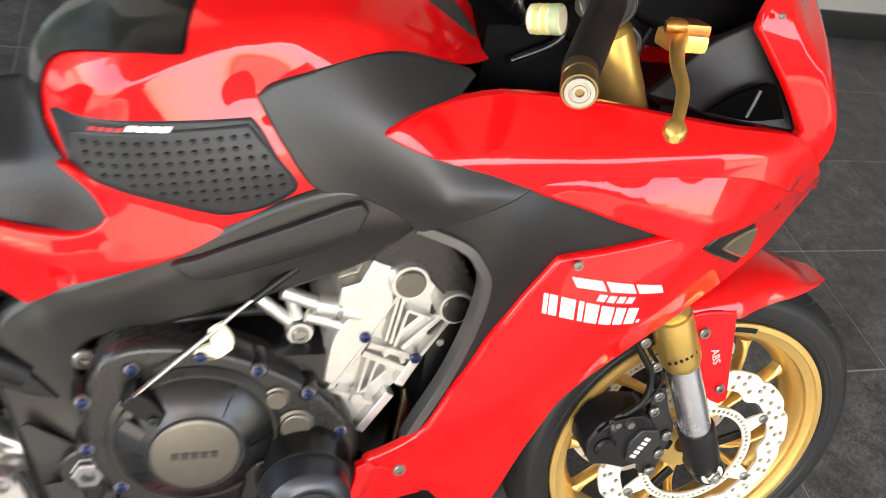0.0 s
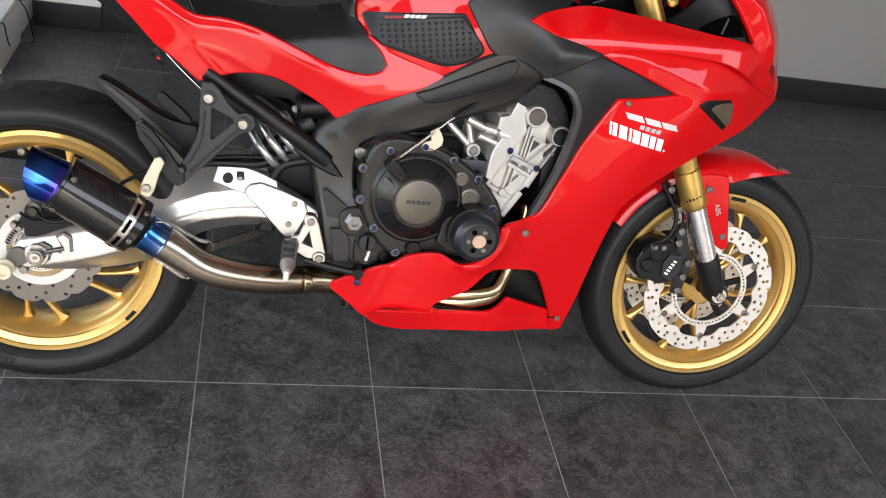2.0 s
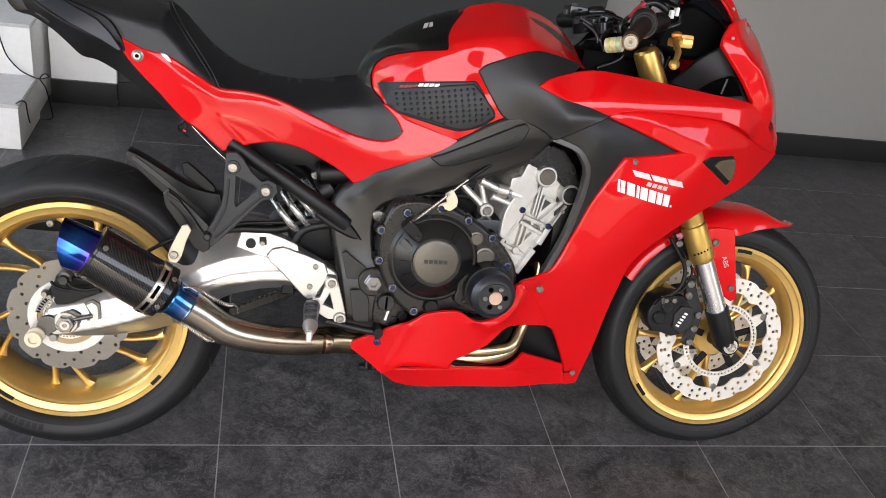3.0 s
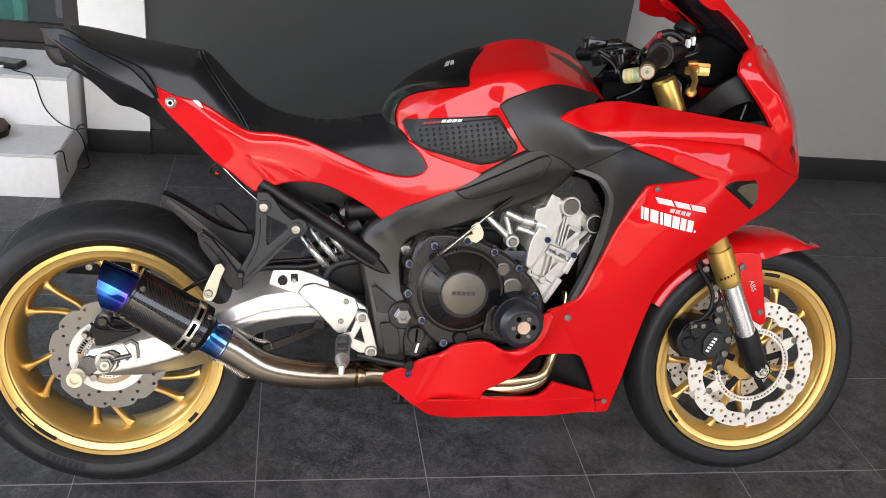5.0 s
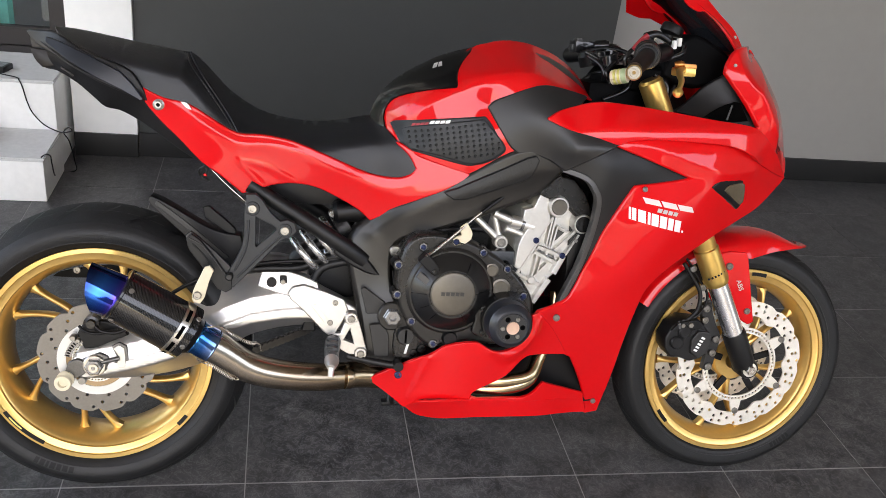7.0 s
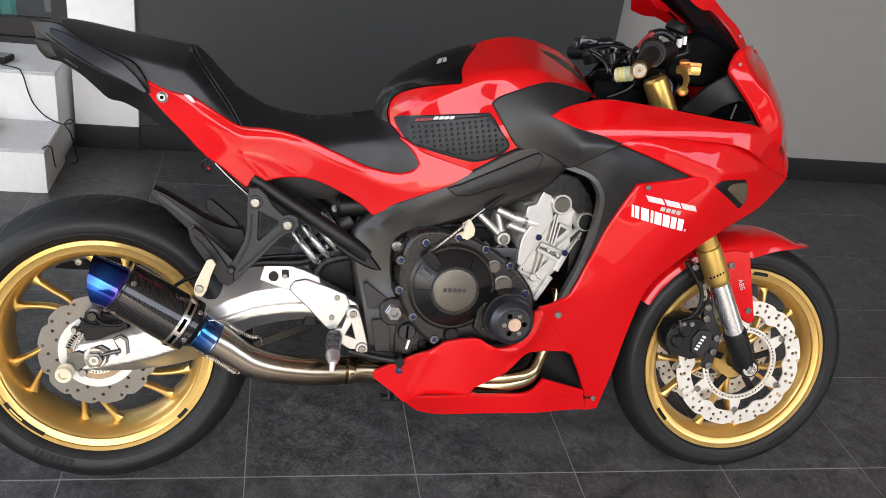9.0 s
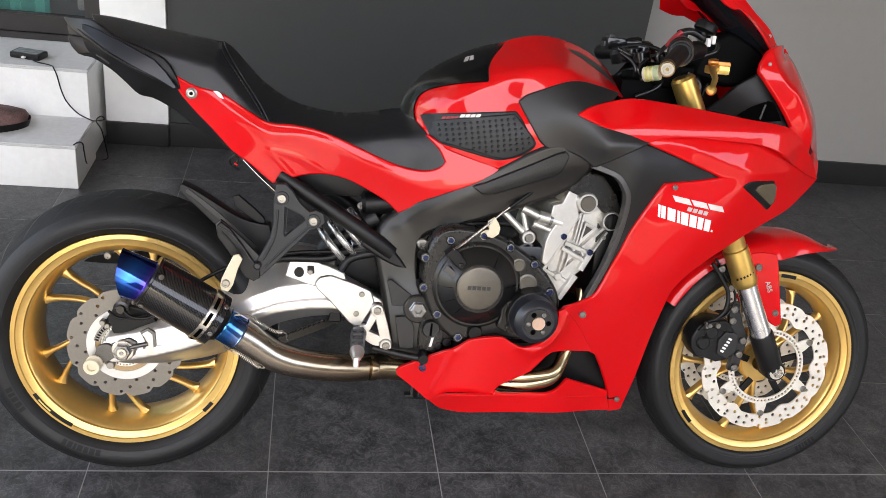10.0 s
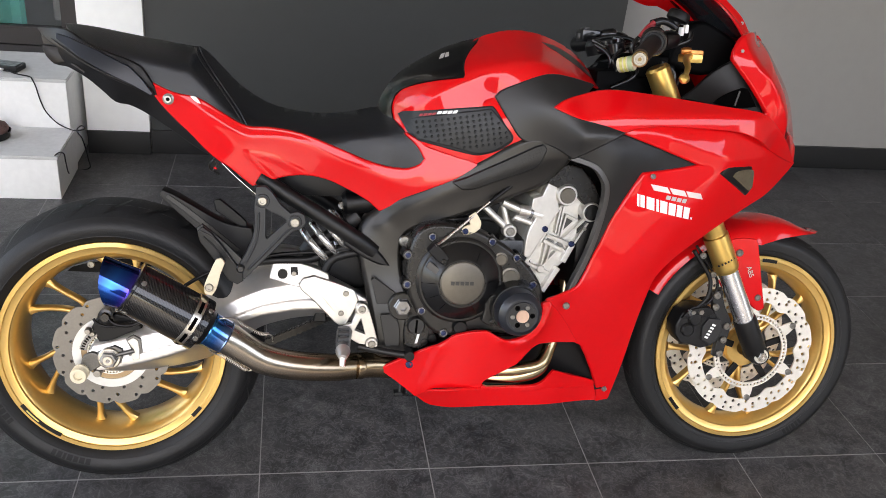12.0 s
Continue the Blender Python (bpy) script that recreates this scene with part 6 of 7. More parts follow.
block("radiator", (1.00, 0.40, -0.13), (1.06, 0.70, 0.13), DEEP, BIKE, "black radiator behind the front wheel", 0.01)
block("airbox", (0.62, 0.68, -0.11), (1.10, 0.84, 0.11), DEEP, BIKE, "black airbox under the tank", 0.04)
# solid black filler in place of the shaded hollow inside the belly pan
block("belly_shade_block", (0.80, 0.20, -0.07), (1.08, 0.42, 0.07), DEEP, BIKE, "black filler block standing in for the shade inside the belly pan", 0.02)
block("radiator_shroud", (0.95, 0.46, -0.15), (1.04, 0.66, 0.15), DEEP, BIKE, "black radiator shroud", 0.03)
case = [(0.640, 0.605), (0.690, 0.604), (0.735, 0.592), (0.775, 0.572), (0.815, 0.545), (0.850, 0.510), (0.872, 0.470), (0.870, 0.430), (0.845, 0.400), (0.800, 0.388), (0.745, 0.395), (0.700, 0.385), (0.660, 0.388), (0.622, 0.430), (0.600, 0.480), (0.600, 0.545), (0.615, 0.590)]
plate("side_case", case, 0.178, 0.05, CASE, engine, "brown-grey engine side case", edge=0.008)
turned("cover_ring", (0.701, 0.497, 0.172), (0.701, 0.497, 0.186), [(0, 0.092), (0.6, 0.091), (1, 0.085), (1, 0.0)], CASE, engine, n=64, smooth=25)
turned("clutch_cover", (0.701, 0.497, 0.180), (0.701, 0.497, 0.208), [(0, 0.084), (0.15, 0.083), (0.40, 0.077), (0.85, 0.056), (1.0, 0.050), (1.0, 0.0)], ENGINE, engine, "black segmented round clutch cover", n=64, smooth=25)
for d in (59, 2, 296, 232, 180, 206):
    a, b = around((0.701, 0.497), 0.047, d, 0.2085), around((0.701, 0.497), 0.081, d + 2, 0.187)
    tube("cover_groove", [a, ((a[0] + b[0]) / 2, (a[1] + b[1]) / 2, (a[2] + b[2]) / 2 + 0.0008), b], 0.0009, GROOVE, engine, n=6)
cap_part = turned("clutch_cap", (0.7005, 0.4985, 0.200), (0.7005, 0.4985, 0.214), [(0, 0.046), (0.70, 0.0455), (0.82, 0.0435), (0.86, 0.0415), (0.86, 0.0)], CAP, engine, "bronze-grey round cap with a faint badge", n=48, smooth=25)
decal("badge", [[(0.676 + 0.0098 * i, 0.496), (0.6835 + 0.0098 * i, 0.4955), (0.6838 + 0.0098 * i, 0.503), (0.6763 + 0.0098 * i, 0.5035)] for i in range(5)], lambda u, v: 0.2122, DEEPFRAME, cap_part)
for u, v, r in ((0.784, 0.542, 0.0115), (0.806, 0.504, 0.0165)):
    turned("plug", (u, v, 0.176), (u, v, 0.186), [(0, r * 1.25), (0.5, r * 1.25), (0.6, r), (0.9, r), (1, r * 0.9)], CAP, engine, n=28, smooth=25)
pump = turned("pulley_cover", (0.816, 0.445, 0.172), (0.816, 0.445, 0.215), [(0, 0.056), (0.3, 0.055), (0.45, 0.053), (1, 0.051)], ENGINE, engine, "round black pump housing", n=48)
turned("crash_puck", (0.815, 0.444, 0.210), (0.8175, 0.4435, 0.252), [(0, 0.046), (0.1, 0.048), (0.75, 0.046), (0.92, 0.040), (1, 0.034), (1, 0.0)], PUCK, pump, "black round crash protector with a copper centre", n=48, smooth=25)
turned("puck_plate", (0.8175, 0.4435, 0.250), (0.8175, 0.4435, 0.2545), [(0, 0.030), (1, 0.029), (1, 0)], TRIMGREY, pump, n=32)
turned("puck_centre", (0.8180, 0.4435, 0.2545), (0.8180, 0.4435, 0.2565), [(0, 0.0135), (1, 0.013), (1, 0)], COPPER, pump, n=24)
for i in range(6):
    u, v, _ = around((0.8178, 0.4435), 0.0205, 60 * i + 3, 0)
    if i % 2:
        bolt(u, v, 0.2545, 0.0046, pump)
    else:
        turned("puck_hole", (u, v, 0.2540), (u, v, 0.2550), [(0, 0.0054), (1, 0.0054)], GROOVE, pump, n=14)
plate("pump_lug", [(0.752, 0.470), (0.766, 0.474), (0.775, 0.440), (0.768, 0.405), (0.752, 0.415), (0.757, 0.440)], 0.196, 0.03, ENGINE, pump, edge=0.004)
bolt(0.770, 0.466, 0.198, 0.0075, pump, "black")
bolt(0.772, 0.414, 0.198, 0.0065, pump, "black")
turned("oil_filler", (0.706, 0.397, 0.168), (0.706, 0.397, 0.190), [(0, 0.017), (0.6, 0.016), (1, 0.013)], DEEP, engine, n=20)
turned("sight_plug", (0.619, 0.391, 0.140), (0.619, 0.391, 0.160), [(0, 0.019), (0.8, 0.019), (1, 0.0165), (1, 0)], TRIMGREY, engine, "slotted grey plug", n=28)
plate("plug_slot", [(0.6165, 0.377), (0.6205, 0.377), (0.6215, 0.405), (0.6175, 0.405)], 0.1605, 0.001, GROOVE, engine, edge=0.0002, n=1)
plate("sprocket_cover", [(0.602, 0.418), (0.634, 0.420), (0.648, 0.395), (0.640, 0.352), (0.628, 0.340), (0.600, 0.345), (0.598, 0.375)], 0.148, 0.03, CASE, engine, "dark engine corner cover", edge=0.004)
plate("level_mark", [(0.6235, 0.371), (0.6285, 0.372), (0.6235, 0.350), (0.6185, 0.350)], 0.1492, 0.001, WHITE, engine, edge=0.0002)
turned("case_boss", (0.656, 0.361, 0.130), (0.656, 0.361, 0.152), [(0, 0.011), (0.8, 0.011), (1, 0.009)], ENGINE, engine, n=18)
turned("case_boss", (0.639, 0.352, 0.130), (0.639, 0.352, 0.150), [(0, 0.009), (0.8, 0.009), (1, 0.007)], ENGINE, engine, n=18)
for u, v in ((0.592, 0.549), (0.593, 0.487), (0.625, 0.431), (0.673, 0.383), (0.764, 0.578), (0.857, 0.488), (0.640, 0.587), (0.818, 0.545)):
    turned("bolt_boss", (u, v, 0.150), (u, v, 0.178), [(0, 0.013), (0.9, 0.011), (1, 0.010)], ENGINE, engine, n=18)
    turned("washer", (u, v, 0.178), (u, v, 0.1792), [(0, 0.0078), (1, 0.0074), (1, 0.0)], COIL, engine, n=16)
    bolt(u, v, 0.179, 0.0056, engine, "blue", "blue anodised bolt")

# cylinder block and head, silver
head = plate("cylinder_head", [(0.880, 0.700), (0.869, 0.672), (0.850, 0.666), (0.848, 0.646), (0.860, 0.630), (0.849, 0.606), (0.843, 0.586), (0.838, 0.546), (0.846, 0.535), (0.840, 0.521), (0.862, 0.484), (0.886, 0.464), (0.904, 0.498), (0.917, 0.517), (0.930, 0.530), (0.946, 0.558), (0.950, 0.578), (0.979, 0.618), (0.982, 0.650), (0.950, 0.690), (0.910, 0.712)], 0.140, 0.24, ALUDULL, BIKE, "silver cast aluminium cylinder head with ribs", edge=0.003, corner=14.0)
plate("head_flange", [(0.880, 0.698), (0.869, 0.671), (0.850, 0.665), (0.848, 0.646), (0.862, 0.630), (0.849, 0.606), (0.843, 0.586), (0.839, 0.546), (0.848, 0.541), (0.862, 0.566), (0.882, 0.602), (0.904, 0.645), (0.898, 0.672), (0.896, 0.690)], 0.160, 0.03, ALU, head, edge=0.002, corner=14.0)
turned("plug_boss", (0.918, 0.676, 0.140), (0.918, 0.676, 0.170), [(0, 0.024), (0.8, 0.0225), (1, 0.020), (1, 0.0)], ALU, head, n=32, smooth=25)
turned("plug_face", (0.918, 0.676, 0.168), (0.918, 0.676, 0.174), [(0, 0.0165), (0.7, 0.0165), (1, 0.0150), (1, 0)], CAP, head, n=28)
turned("plug_boss", (0.974, 0.641, 0.140), (0.974, 0.641, 0.168), [(0, 0.022), (0.8, 0.021), (1, 0.019), (1, 0.0)], ALU, head, n=32, smooth=25)
turned("plug_face", (0.974, 0.641, 0.166), (0.974, 0.641, 0.171), [(0, 0.0165), (0.7, 0.0165), (1, 0.0150), (1, 0)], ENGINE, head, n=28)
plate("cam_cover", [(0.879, 0.701), (0.890, 0.724), (0.915, 0.737), (0.946, 0.730), (0.972, 0.700), (0.994, 0.655), (0.982, 0.646), (0.964, 0.656), (0.950, 0.670), (0.938, 0.684), (0.920, 0.700), (0.898, 0.694)], 0.163, 0.24, CASE, head, "dark camshaft cover", edge=0.004, corner=14.0)
for a, b, r in (((0.912, 0.653), (0.903, 0.593), 0.0022), ((0.918, 0.653), (0.909, 0.589), 0.0022), ((0.924, 0.632), (0.914, 0.585), 0.0022), ((0.924, 0.632), (0.950, 0.621), 0.0022),
                ((0.966, 0.626), (0.923, 0.581), 0.0034), ((0.972, 0.616), (0.946, 0.571), 0.0026), ((0.912, 0.653), (0.884, 0.604), 0.0022), ((0.885, 0.588), (0.942, 0.567), 0.0046),
                ((0.884, 0.603), (0.863, 0.563), 0.0062), ((0.943, 0.569), (0.925, 0.531), 0.0062), ((0.879, 0.577), (0.928, 0.553), 0.0042), ((0.885, 0.570), (0.877, 0.518), 0.0022),
                ((0.908, 0.552), (0.877, 0.518), 0.0022), ((0.896, 0.566), (0.888, 0.527), 0.0020), ((0.846, 0.529), (0.896, 0.506), 0.0036), ((0.916, 0.518), (0.885, 0.467), 0.0060),
                ((0.863, 0.563), (0.842, 0.523), 0.0040), ((0.900, 0.583), (0.906, 0.572), 0.0030), ((0.921, 0.575), (0.927, 0.562), 0.0030)):
    ribbon("head_rib", [(*a, 0.1555), ((a[0] + b[0]) / 2, (a[1] + b[1]) / 2, 0.1555), (*b, 0.1555)], r * 0.95, 0.017, ALU, head)
plate("head_window", [(0.924, 0.626), (0.944, 0.617), (0.919, 0.592)], 0.1405, 0.001, EDGEGREY, head, edge=0.0003, n=1)
plate("head_window", [(0.893, 0.580), (0.932, 0.565), (0.924, 0.560), (0.888, 0.576)], 0.1405, 0.001, COIL, head, edge=0.0003, n=1)
turned("spigot", (0.877, 0.516, 0.146), (0.877, 0.516, 0.158), [(0, 0.009), (0.7, 0.009), (1, 0.007)], ALU, head, n=20)
for u, v in ((0.878, 0.603), (0.938, 0.572)):
    bolt(u, v, 0.160, 0.0065, head, "blue", "blue anodised bolt")
tube("intake_stub", [(0.872, 0.628, 0.148), (0.846, 0.635, 0.148), (0.823, 0.640, 0.148)], 0.013, ALU, head)
tube("intake_stub", [(0.826, 0.640, 0.148), (0.808, 0.647, 0.147), (0.788, 0.655, 0.146)], 0.0085, ALU, head)
tube("intake_stub", [(0.855, 0.611, 0.148), (0.815, 0.624, 0.146)], 0.0075, ALU, head)
turned("stub_band", (0.851, 0.6335, 0.148), (0.845, 0.635, 0.148), [(0, 0.0145), (1, 0.0145)], COIL, head, n=20)
mount = tube("engine_mount", [(0.804, 0.597, 0.150), (0.768, 0.629, 0.149), (0.734, 0.659, 0.146)], 0.0078, ALU, BIKE, "silver forked engine mount")
tube("mount_arm", [(0.804, 0.600, 0.150), (0.795, 0.632, 0.148), (0.783, 0.670, 0.145)], 0.0078, ALU, mount)
turned("boss", (0.804, 0.597, 0.140), (0.804, 0.597, 0.162), [(0, 0.0155), (0.8, 0.0155), (1, 0.0135)], ALU, mount)
bolt(0.804, 0.597, 0.162, 0.0095, mount)
mount.location = place(0.008, -0.007, -0.030)
tube("clutch_cable", [(0.642, 0.575, 0.205), (0.664, 0.585, 0.19), (0.714, 0.625, 0.178), (0.750, 0.655, 0.170), (0.801, 0.692, 0.160), (0.86, 0.725, 0.14)], 0.0026, STEEL, BIKE, "steel clutch cable with black sheath")
tube("cable_sheath", [(0.756, 0.659, 0.169), (0.801, 0.692, 0.160), (0.86, 0.725, 0.14), (0.92, 0.75, 0.12)], 0.0042, DEEP, BIKE)
plate("cable_bracket", [(0.698, 0.598), (0.702, 0.605), (0.718, 0.612), (0.714, 0.628), (0.726, 0.637), (0.737, 0.618), (0.736, 0.606), (0.720, 0.594), (0.704, 0.592)], 0.178, 0.006, CREAM, BIKE, "cream metal clutch cable bracket", edge=0.0015)
bolt(0.706, 0.600, 0.180, 0.006, BIKE, "blue")
plate("clutch_arm", [(0.631, 0.563), (0.644, 0.577), (0.656, 0.566), (0.669, 0.549), (0.664, 0.535), (0.652, 0.543)], 0.206, 0.024, DEEP, engine, "black clutch release arm", edge=0.002)
bolt(0.660, 0.544, 0.207, 0.005, engine, "black")
# flat facet in paler grey, which paints the highlight on the cover
plate("cover_flat_highlight", [(0.633, 0.541), (0.627, 0.530), (0.650, 0.514), (0.659, 0.520)], 0.2010, 0.004, EDGEGREY, engine, edge=0.001, n=1, slope=(0.15, 0))
tube("gearbox_hose", [(0.62, 0.60, 0.12), (0.68, 0.612, 0.13), (0.76, 0.615, 0.12), (0.80, 0.60, 0.10)], 0.006, DEEP, BIKE)
turned("throttle_cap", (0.848, 0.690, 0.12), (0.848, 0.690, 0.14), [(0, 0.013), (0.6, 0.013), (1, 0.009)], CREAM, BIKE)
ribbon("cowl_edge", [(u - 0.003, v, body_w(u, v) - 0.0035) for u, v, w in INCOWL[10:18]], 0.0055, 0.02, EDGEGREY, BIKE, "satin grey edge band of the inner cowl")
for u, v in ((0.98, 0.57), (0.955, 0.61), (0.96, 0.535)):
    bolt(u, v, 0.185, 0.004, BIKE)

# ---- front end ----
for side in (1, -1):
    def at_side(u, v, w=0.105):
        return (u, v, w * side)

    leg = turned("fork_leg", at_side(1.108, 0.942), at_side(1.330, 0.502), [(0, 0.021), (0.012, 0.0258), (0.16, 0.0258), (0.165, 0.0250), (0.80, 0.0255), (0.805, 0.0246), (0.812, 0.0246), (0.817, 0.0280), (0.975, 0.0280), (0.985, 0.0268), (1, 0.024)], GOLDMETAL, BIKE, "gold anodised upside-down fork leg", n=32)
    turned("fork_tube", at_side(1.330, 0.502), at_side(1.390, 0.381), [(0, 0.0228), (1, 0.0228)], FORKCHROME, leg, "chromed fork tube", n=32)
    foot = turned("fork_foot", at_side(1.386, 0.390), at_side(1.436, 0.296, 0.094), [(0, 0.0250), (0.05, 0.0268), (0.80, 0.0264), (0.93, 0.0255), (1, 0.022)], MATTE, leg, "black cast fork foot", n=32)
    turned("axle_clamp", at_side(1.436, 0.300, 0.072), at_side(1.436, 0.300, 0.116), [(0, 0.0245), (0.85, 0.0245), (1, 0.021)], MATTE, leg, n=28)
    if side > 0:
        turned("axle_bolt", at_side(1.436, 0.300, 0.114), at_side(1.436, 0.300, 0.126), [(0, 0.0115), (0.85, 0.0115), (1, 0.0100), (1, 0.0052), (0.7, 0.005), (0.7, 0.0)], STEEL, leg, "bright steel axle bolt", n=6, smooth=20)
        turned("axle_washer", at_side(1.436, 0.300, 0.114), at_side(1.436, 0.300, 0.1185), [(0, 0.0172), (0.7, 0.0172), (1, 0.0155), (1, 0.0)], DISC, leg, n=32)
        for i in range(6):
            p = around((1.3127, 0.5283), 0.0185 - 0.0074 * i, 29.5, 0)
            q = 0.0028
            turned("fork_mark", (p[0] - 0.002, p[1] - 0.001, 0.1314 - 0.0004 * abs(i - 2.5) ** 2.6), (p[0] - 0.002, p[1] - 0.001, 0.1338 - 0.0004 * abs(i - 2.5) ** 2.6), [(0, q), (1, q)], DEEP, leg, n=4, smooth=0)
    cal = plate("brake_caliper", [(1.228, 0.350), (1.226, 0.372), (1.238, 0.398), (1.262, 0.414), (1.299, 0.411), (1.322, 0.386), (1.330, 0.352), (1.312, 0.326), (1.290, 0.320), (1.262, 0.329), (1.240, 0.332)], 0.104 if side > 0 else -0.05, 0.05, MATTE, BIKE, "black front brake caliper", edge=0.004, corner=18.0)
    if side > 0:
        plate("caliper_face", [(1.287, 0.340), (1.286, 0.370), (1.299, 0.389), (1.325, 0.386), (1.331, 0.364), (1.323, 0.340), (1.308, 0.328)], 0.111, 0.010, TRIMGREY, cal, "smooth grey caliper face", edge=0.002, corner=18.0)
        for i in range(5):
            u, v = 1.294 + 0.0038 * i, 0.343 + 0.0072 * i
            plate("caliper_mark", [(u - 0.0035, v + 0.0025), (u + 0.0045, v - 0.0010), (u + 0.0066, v + 0.0030), (u - 0.0014, v + 0.0062)], 0.1120, 0.001, WHITE, cal, edge=0.0002, n=1)
        for u, v in ((1.250, 0.362), (1.266, 0.388)):
            turned("piston_boss", (u, v, 0.100), (u, v, 0.113), [(0, 0.016), (0.6, 0.0155), (0.9, 0.012), (0.9, 0.0)], MATTE, cal, n=24)
        plate("caliper_bridge", [(1.234, 0.392), (1.252, 0.408), (1.292, 0.414), (1.308, 0.404), (1.296, 0.396), (1.258, 0.396)], 0.110, 0.012, DEEP, cal, edge=0.002)
        tube("bleed_nipple", [(1.252, 0.398, 0.108), (1.246, 0.412, 0.112)], 0.004, COIL, cal)
        turned("banjo_bolt", (1.275, 0.406, 0.100), (1.275, 0.406, 0.116), [(0, 0.010), (0.5, 0.010), (0.6, 0.007), (1, 0.006)], BOLT, cal, n=6, smooth=20)
        turned("banjo_bolt", (1.258, 0.404, 0.098), (1.258, 0.404, 0.112), [(0, 0.008), (0.5, 0.008), (0.6, 0.005), (1, 0.005)], BOLT, cal, n=6, smooth=20)
        for u, v in ((1.316, 0.441), (1.316, 0.414), (1.349, 0.368), (1.345, 0.335), (1.340, 0.302)):
            bolt(u, v, 0.098, 0.008, cal)
        plate("caliper_bracket", [(1.306, 0.448), (1.326, 0.450), (1.344, 0.405), (1.360, 0.375), (1.356, 0.335), (1.350, 0.292), (1.330, 0.294), (1.334, 0.340), (1.322, 0.385)], 0.0945, 0.014, TRIMGREY, cal, edge=0.002)
tube("front_brake_hose", [(1.268, 0.412, 0.10), (1.290, 0.440, 0.105), (1.292, 0.480, 0.102), (1.270, 0.515, 0.098), (1.248, 0.545, 0.095)], 0.0048, DEEP, BIKE, "black braided front brake hose")
tube("sensor_wire", [(1.262, 0.412, 0.095), (1.300, 0.425, 0.095), (1.315, 0.470, 0.095), (1.285, 0.515, 0.092), (1.255, 0.555, 0.090)], 0.0030, DEEP, BIKE, "thin black sensor wire")
bolt(1.268, 0.535, 0.10, 0.008, BIKE)
bolt(1.300, 0.490, 0.095, 0.008, BIKE)

# front mudguard: an arch over the tyre with side cheeks
bm = bmesh.new()
rows = []
for i in range(25):
    d = 61 + (152 - 61) * i / 24
    taper = 1.0 - 0.97 * max(0.0, (76 - d) / 15) ** 1.5
    row = []
    for j in range(13):
        a = math.pi * j / 12
        w = float(np.interp(d, (74, 88, 96, 112, 124), (0.066, 0.078, 0.092, 0.092, 0.066))) * math.cos(a) * (0.35 + 0.65 * taper)
        low, top = float(np.interp(d, (61, 65, 76, 88, 95, 112), (0.3165, 0.306, 0.286, 0.267, 0.262, 0.285))), float(np.interp(d, (61, 65, 70, 76, 84), (0.318, 0.309, 0.307, 0.312, 0.315)))
        r = low + (top - low) * math.sin(a) ** 0.8
        row.append((d, r, w))
    rows.append(row)
for off, flip in ((0.0, False), (-0.004, True)):
    vs = [[bm.verts.new(place(*around(GUARD_AT, r + off, d, w * (1 + off * 10)))) for d, r, w in row] for row in rows]
    for a, b in zip(vs, vs[1:]):
        for j in range(12):
            bm.faces.new((a[j], a[j + 1], b[j + 1], b[j]) if not flip else (a[j + 1], a[j], b[j], b[j + 1]))
guard = part("front_mudguard", bm, RED, BIKE, "glossy red front mudguard", recalc=False, smooth=60)
plate("fork_guard", [(1.326, 0.566), (1.360, 0.572), (1.396, 0.570), (1.401, 0.562), (1.405, 0.550), (1.416, 0.515), (1.433, 0.460), (1.451, 0.403), (1.441, 0.398), (1.425, 0.407), (1.404, 0.431), (1.372, 0.490), (1.342, 0.540)], 0.0935, 0.010, RED, guard, "glossy red fork guard", edge=0.003, mirror=True, slope=(0.0, 0.13))
bolt(1.360, 0.540, 0.0912, 0.0085, guard)
bolt(1.429, 0.430, 0.0768, 0.0075, guard)
abs_curve = bpy.data.curves.new("abs_text", "FONT")
abs_curve.body, abs_curve.size, abs_curve.extrude = "ABS", 0.0165, 0.0004
abs_curve.materials.append(SILVERDECAL)
abs_tmp = bpy.data.objects.new("abs_text", abs_curve)
scene.collection.objects.link(abs_tmp)
bpy.context.view_layer.update()
abs_me = bpy.data.meshes.new_from_object(abs_tmp.evaluated_get(bpy.context.evaluated_depsgraph_get()))
bpy.data.objects.remove(abs_tmp)
abs_ob = new("lettering", abs_me)
abs_ob.parent = guard
abs_ob.matrix_basis = Matrix.Translation(place(1.386, 0.505, 0.0862)) @ pose(0, 0, 0, 90, 66, 0)
abs_ob["label"] = "small silver printed letters"
# ---- cockpit and nose ----
bar = turned("handlebar_grip", (1.054, 0.990, 0.205), (0.977, 0.9625, 0.332), [(0, 0.0158), (0.03, 0.0162), (0.95, 0.0152), (1, 0.0145)], DEEP, BIKE, "black rubber handlebar grip", n=24)
turned("grip_flange", (1.0535, 0.9895, 0.2065), (1.0500, 0.9882, 0.2125), [(0, 0.0205), (0.3, 0.0212), (0.8, 0.0205), (1, 0.0190), (1, 0.0)], GRIPRUB, bar, "ribbed rubber grip flange", n=32)
turned("flange_ring", (1.0545, 0.9899, 0.2040), (1.0520, 0.9890, 0.2088), [(0, 0.0232), (0.5, 0.0240), (1, 0.0232), (1, 0.0212)], TRIMGREY, bar, n=36)
turned("bar_end", (0.978, 0.9628, 0.330), (0.963, 0.9585, 0.366), [(0, 0.0130), (0.1, 0.0142), (0.45, 0.0142), (0.48, 0.0132), (0.55, 0.0132), (0.58, 0.0145), (0.95, 0.0145), (1, 0.0135), (1, 0.010)], BRASS, bar, "bronze bar end weight", n=28)
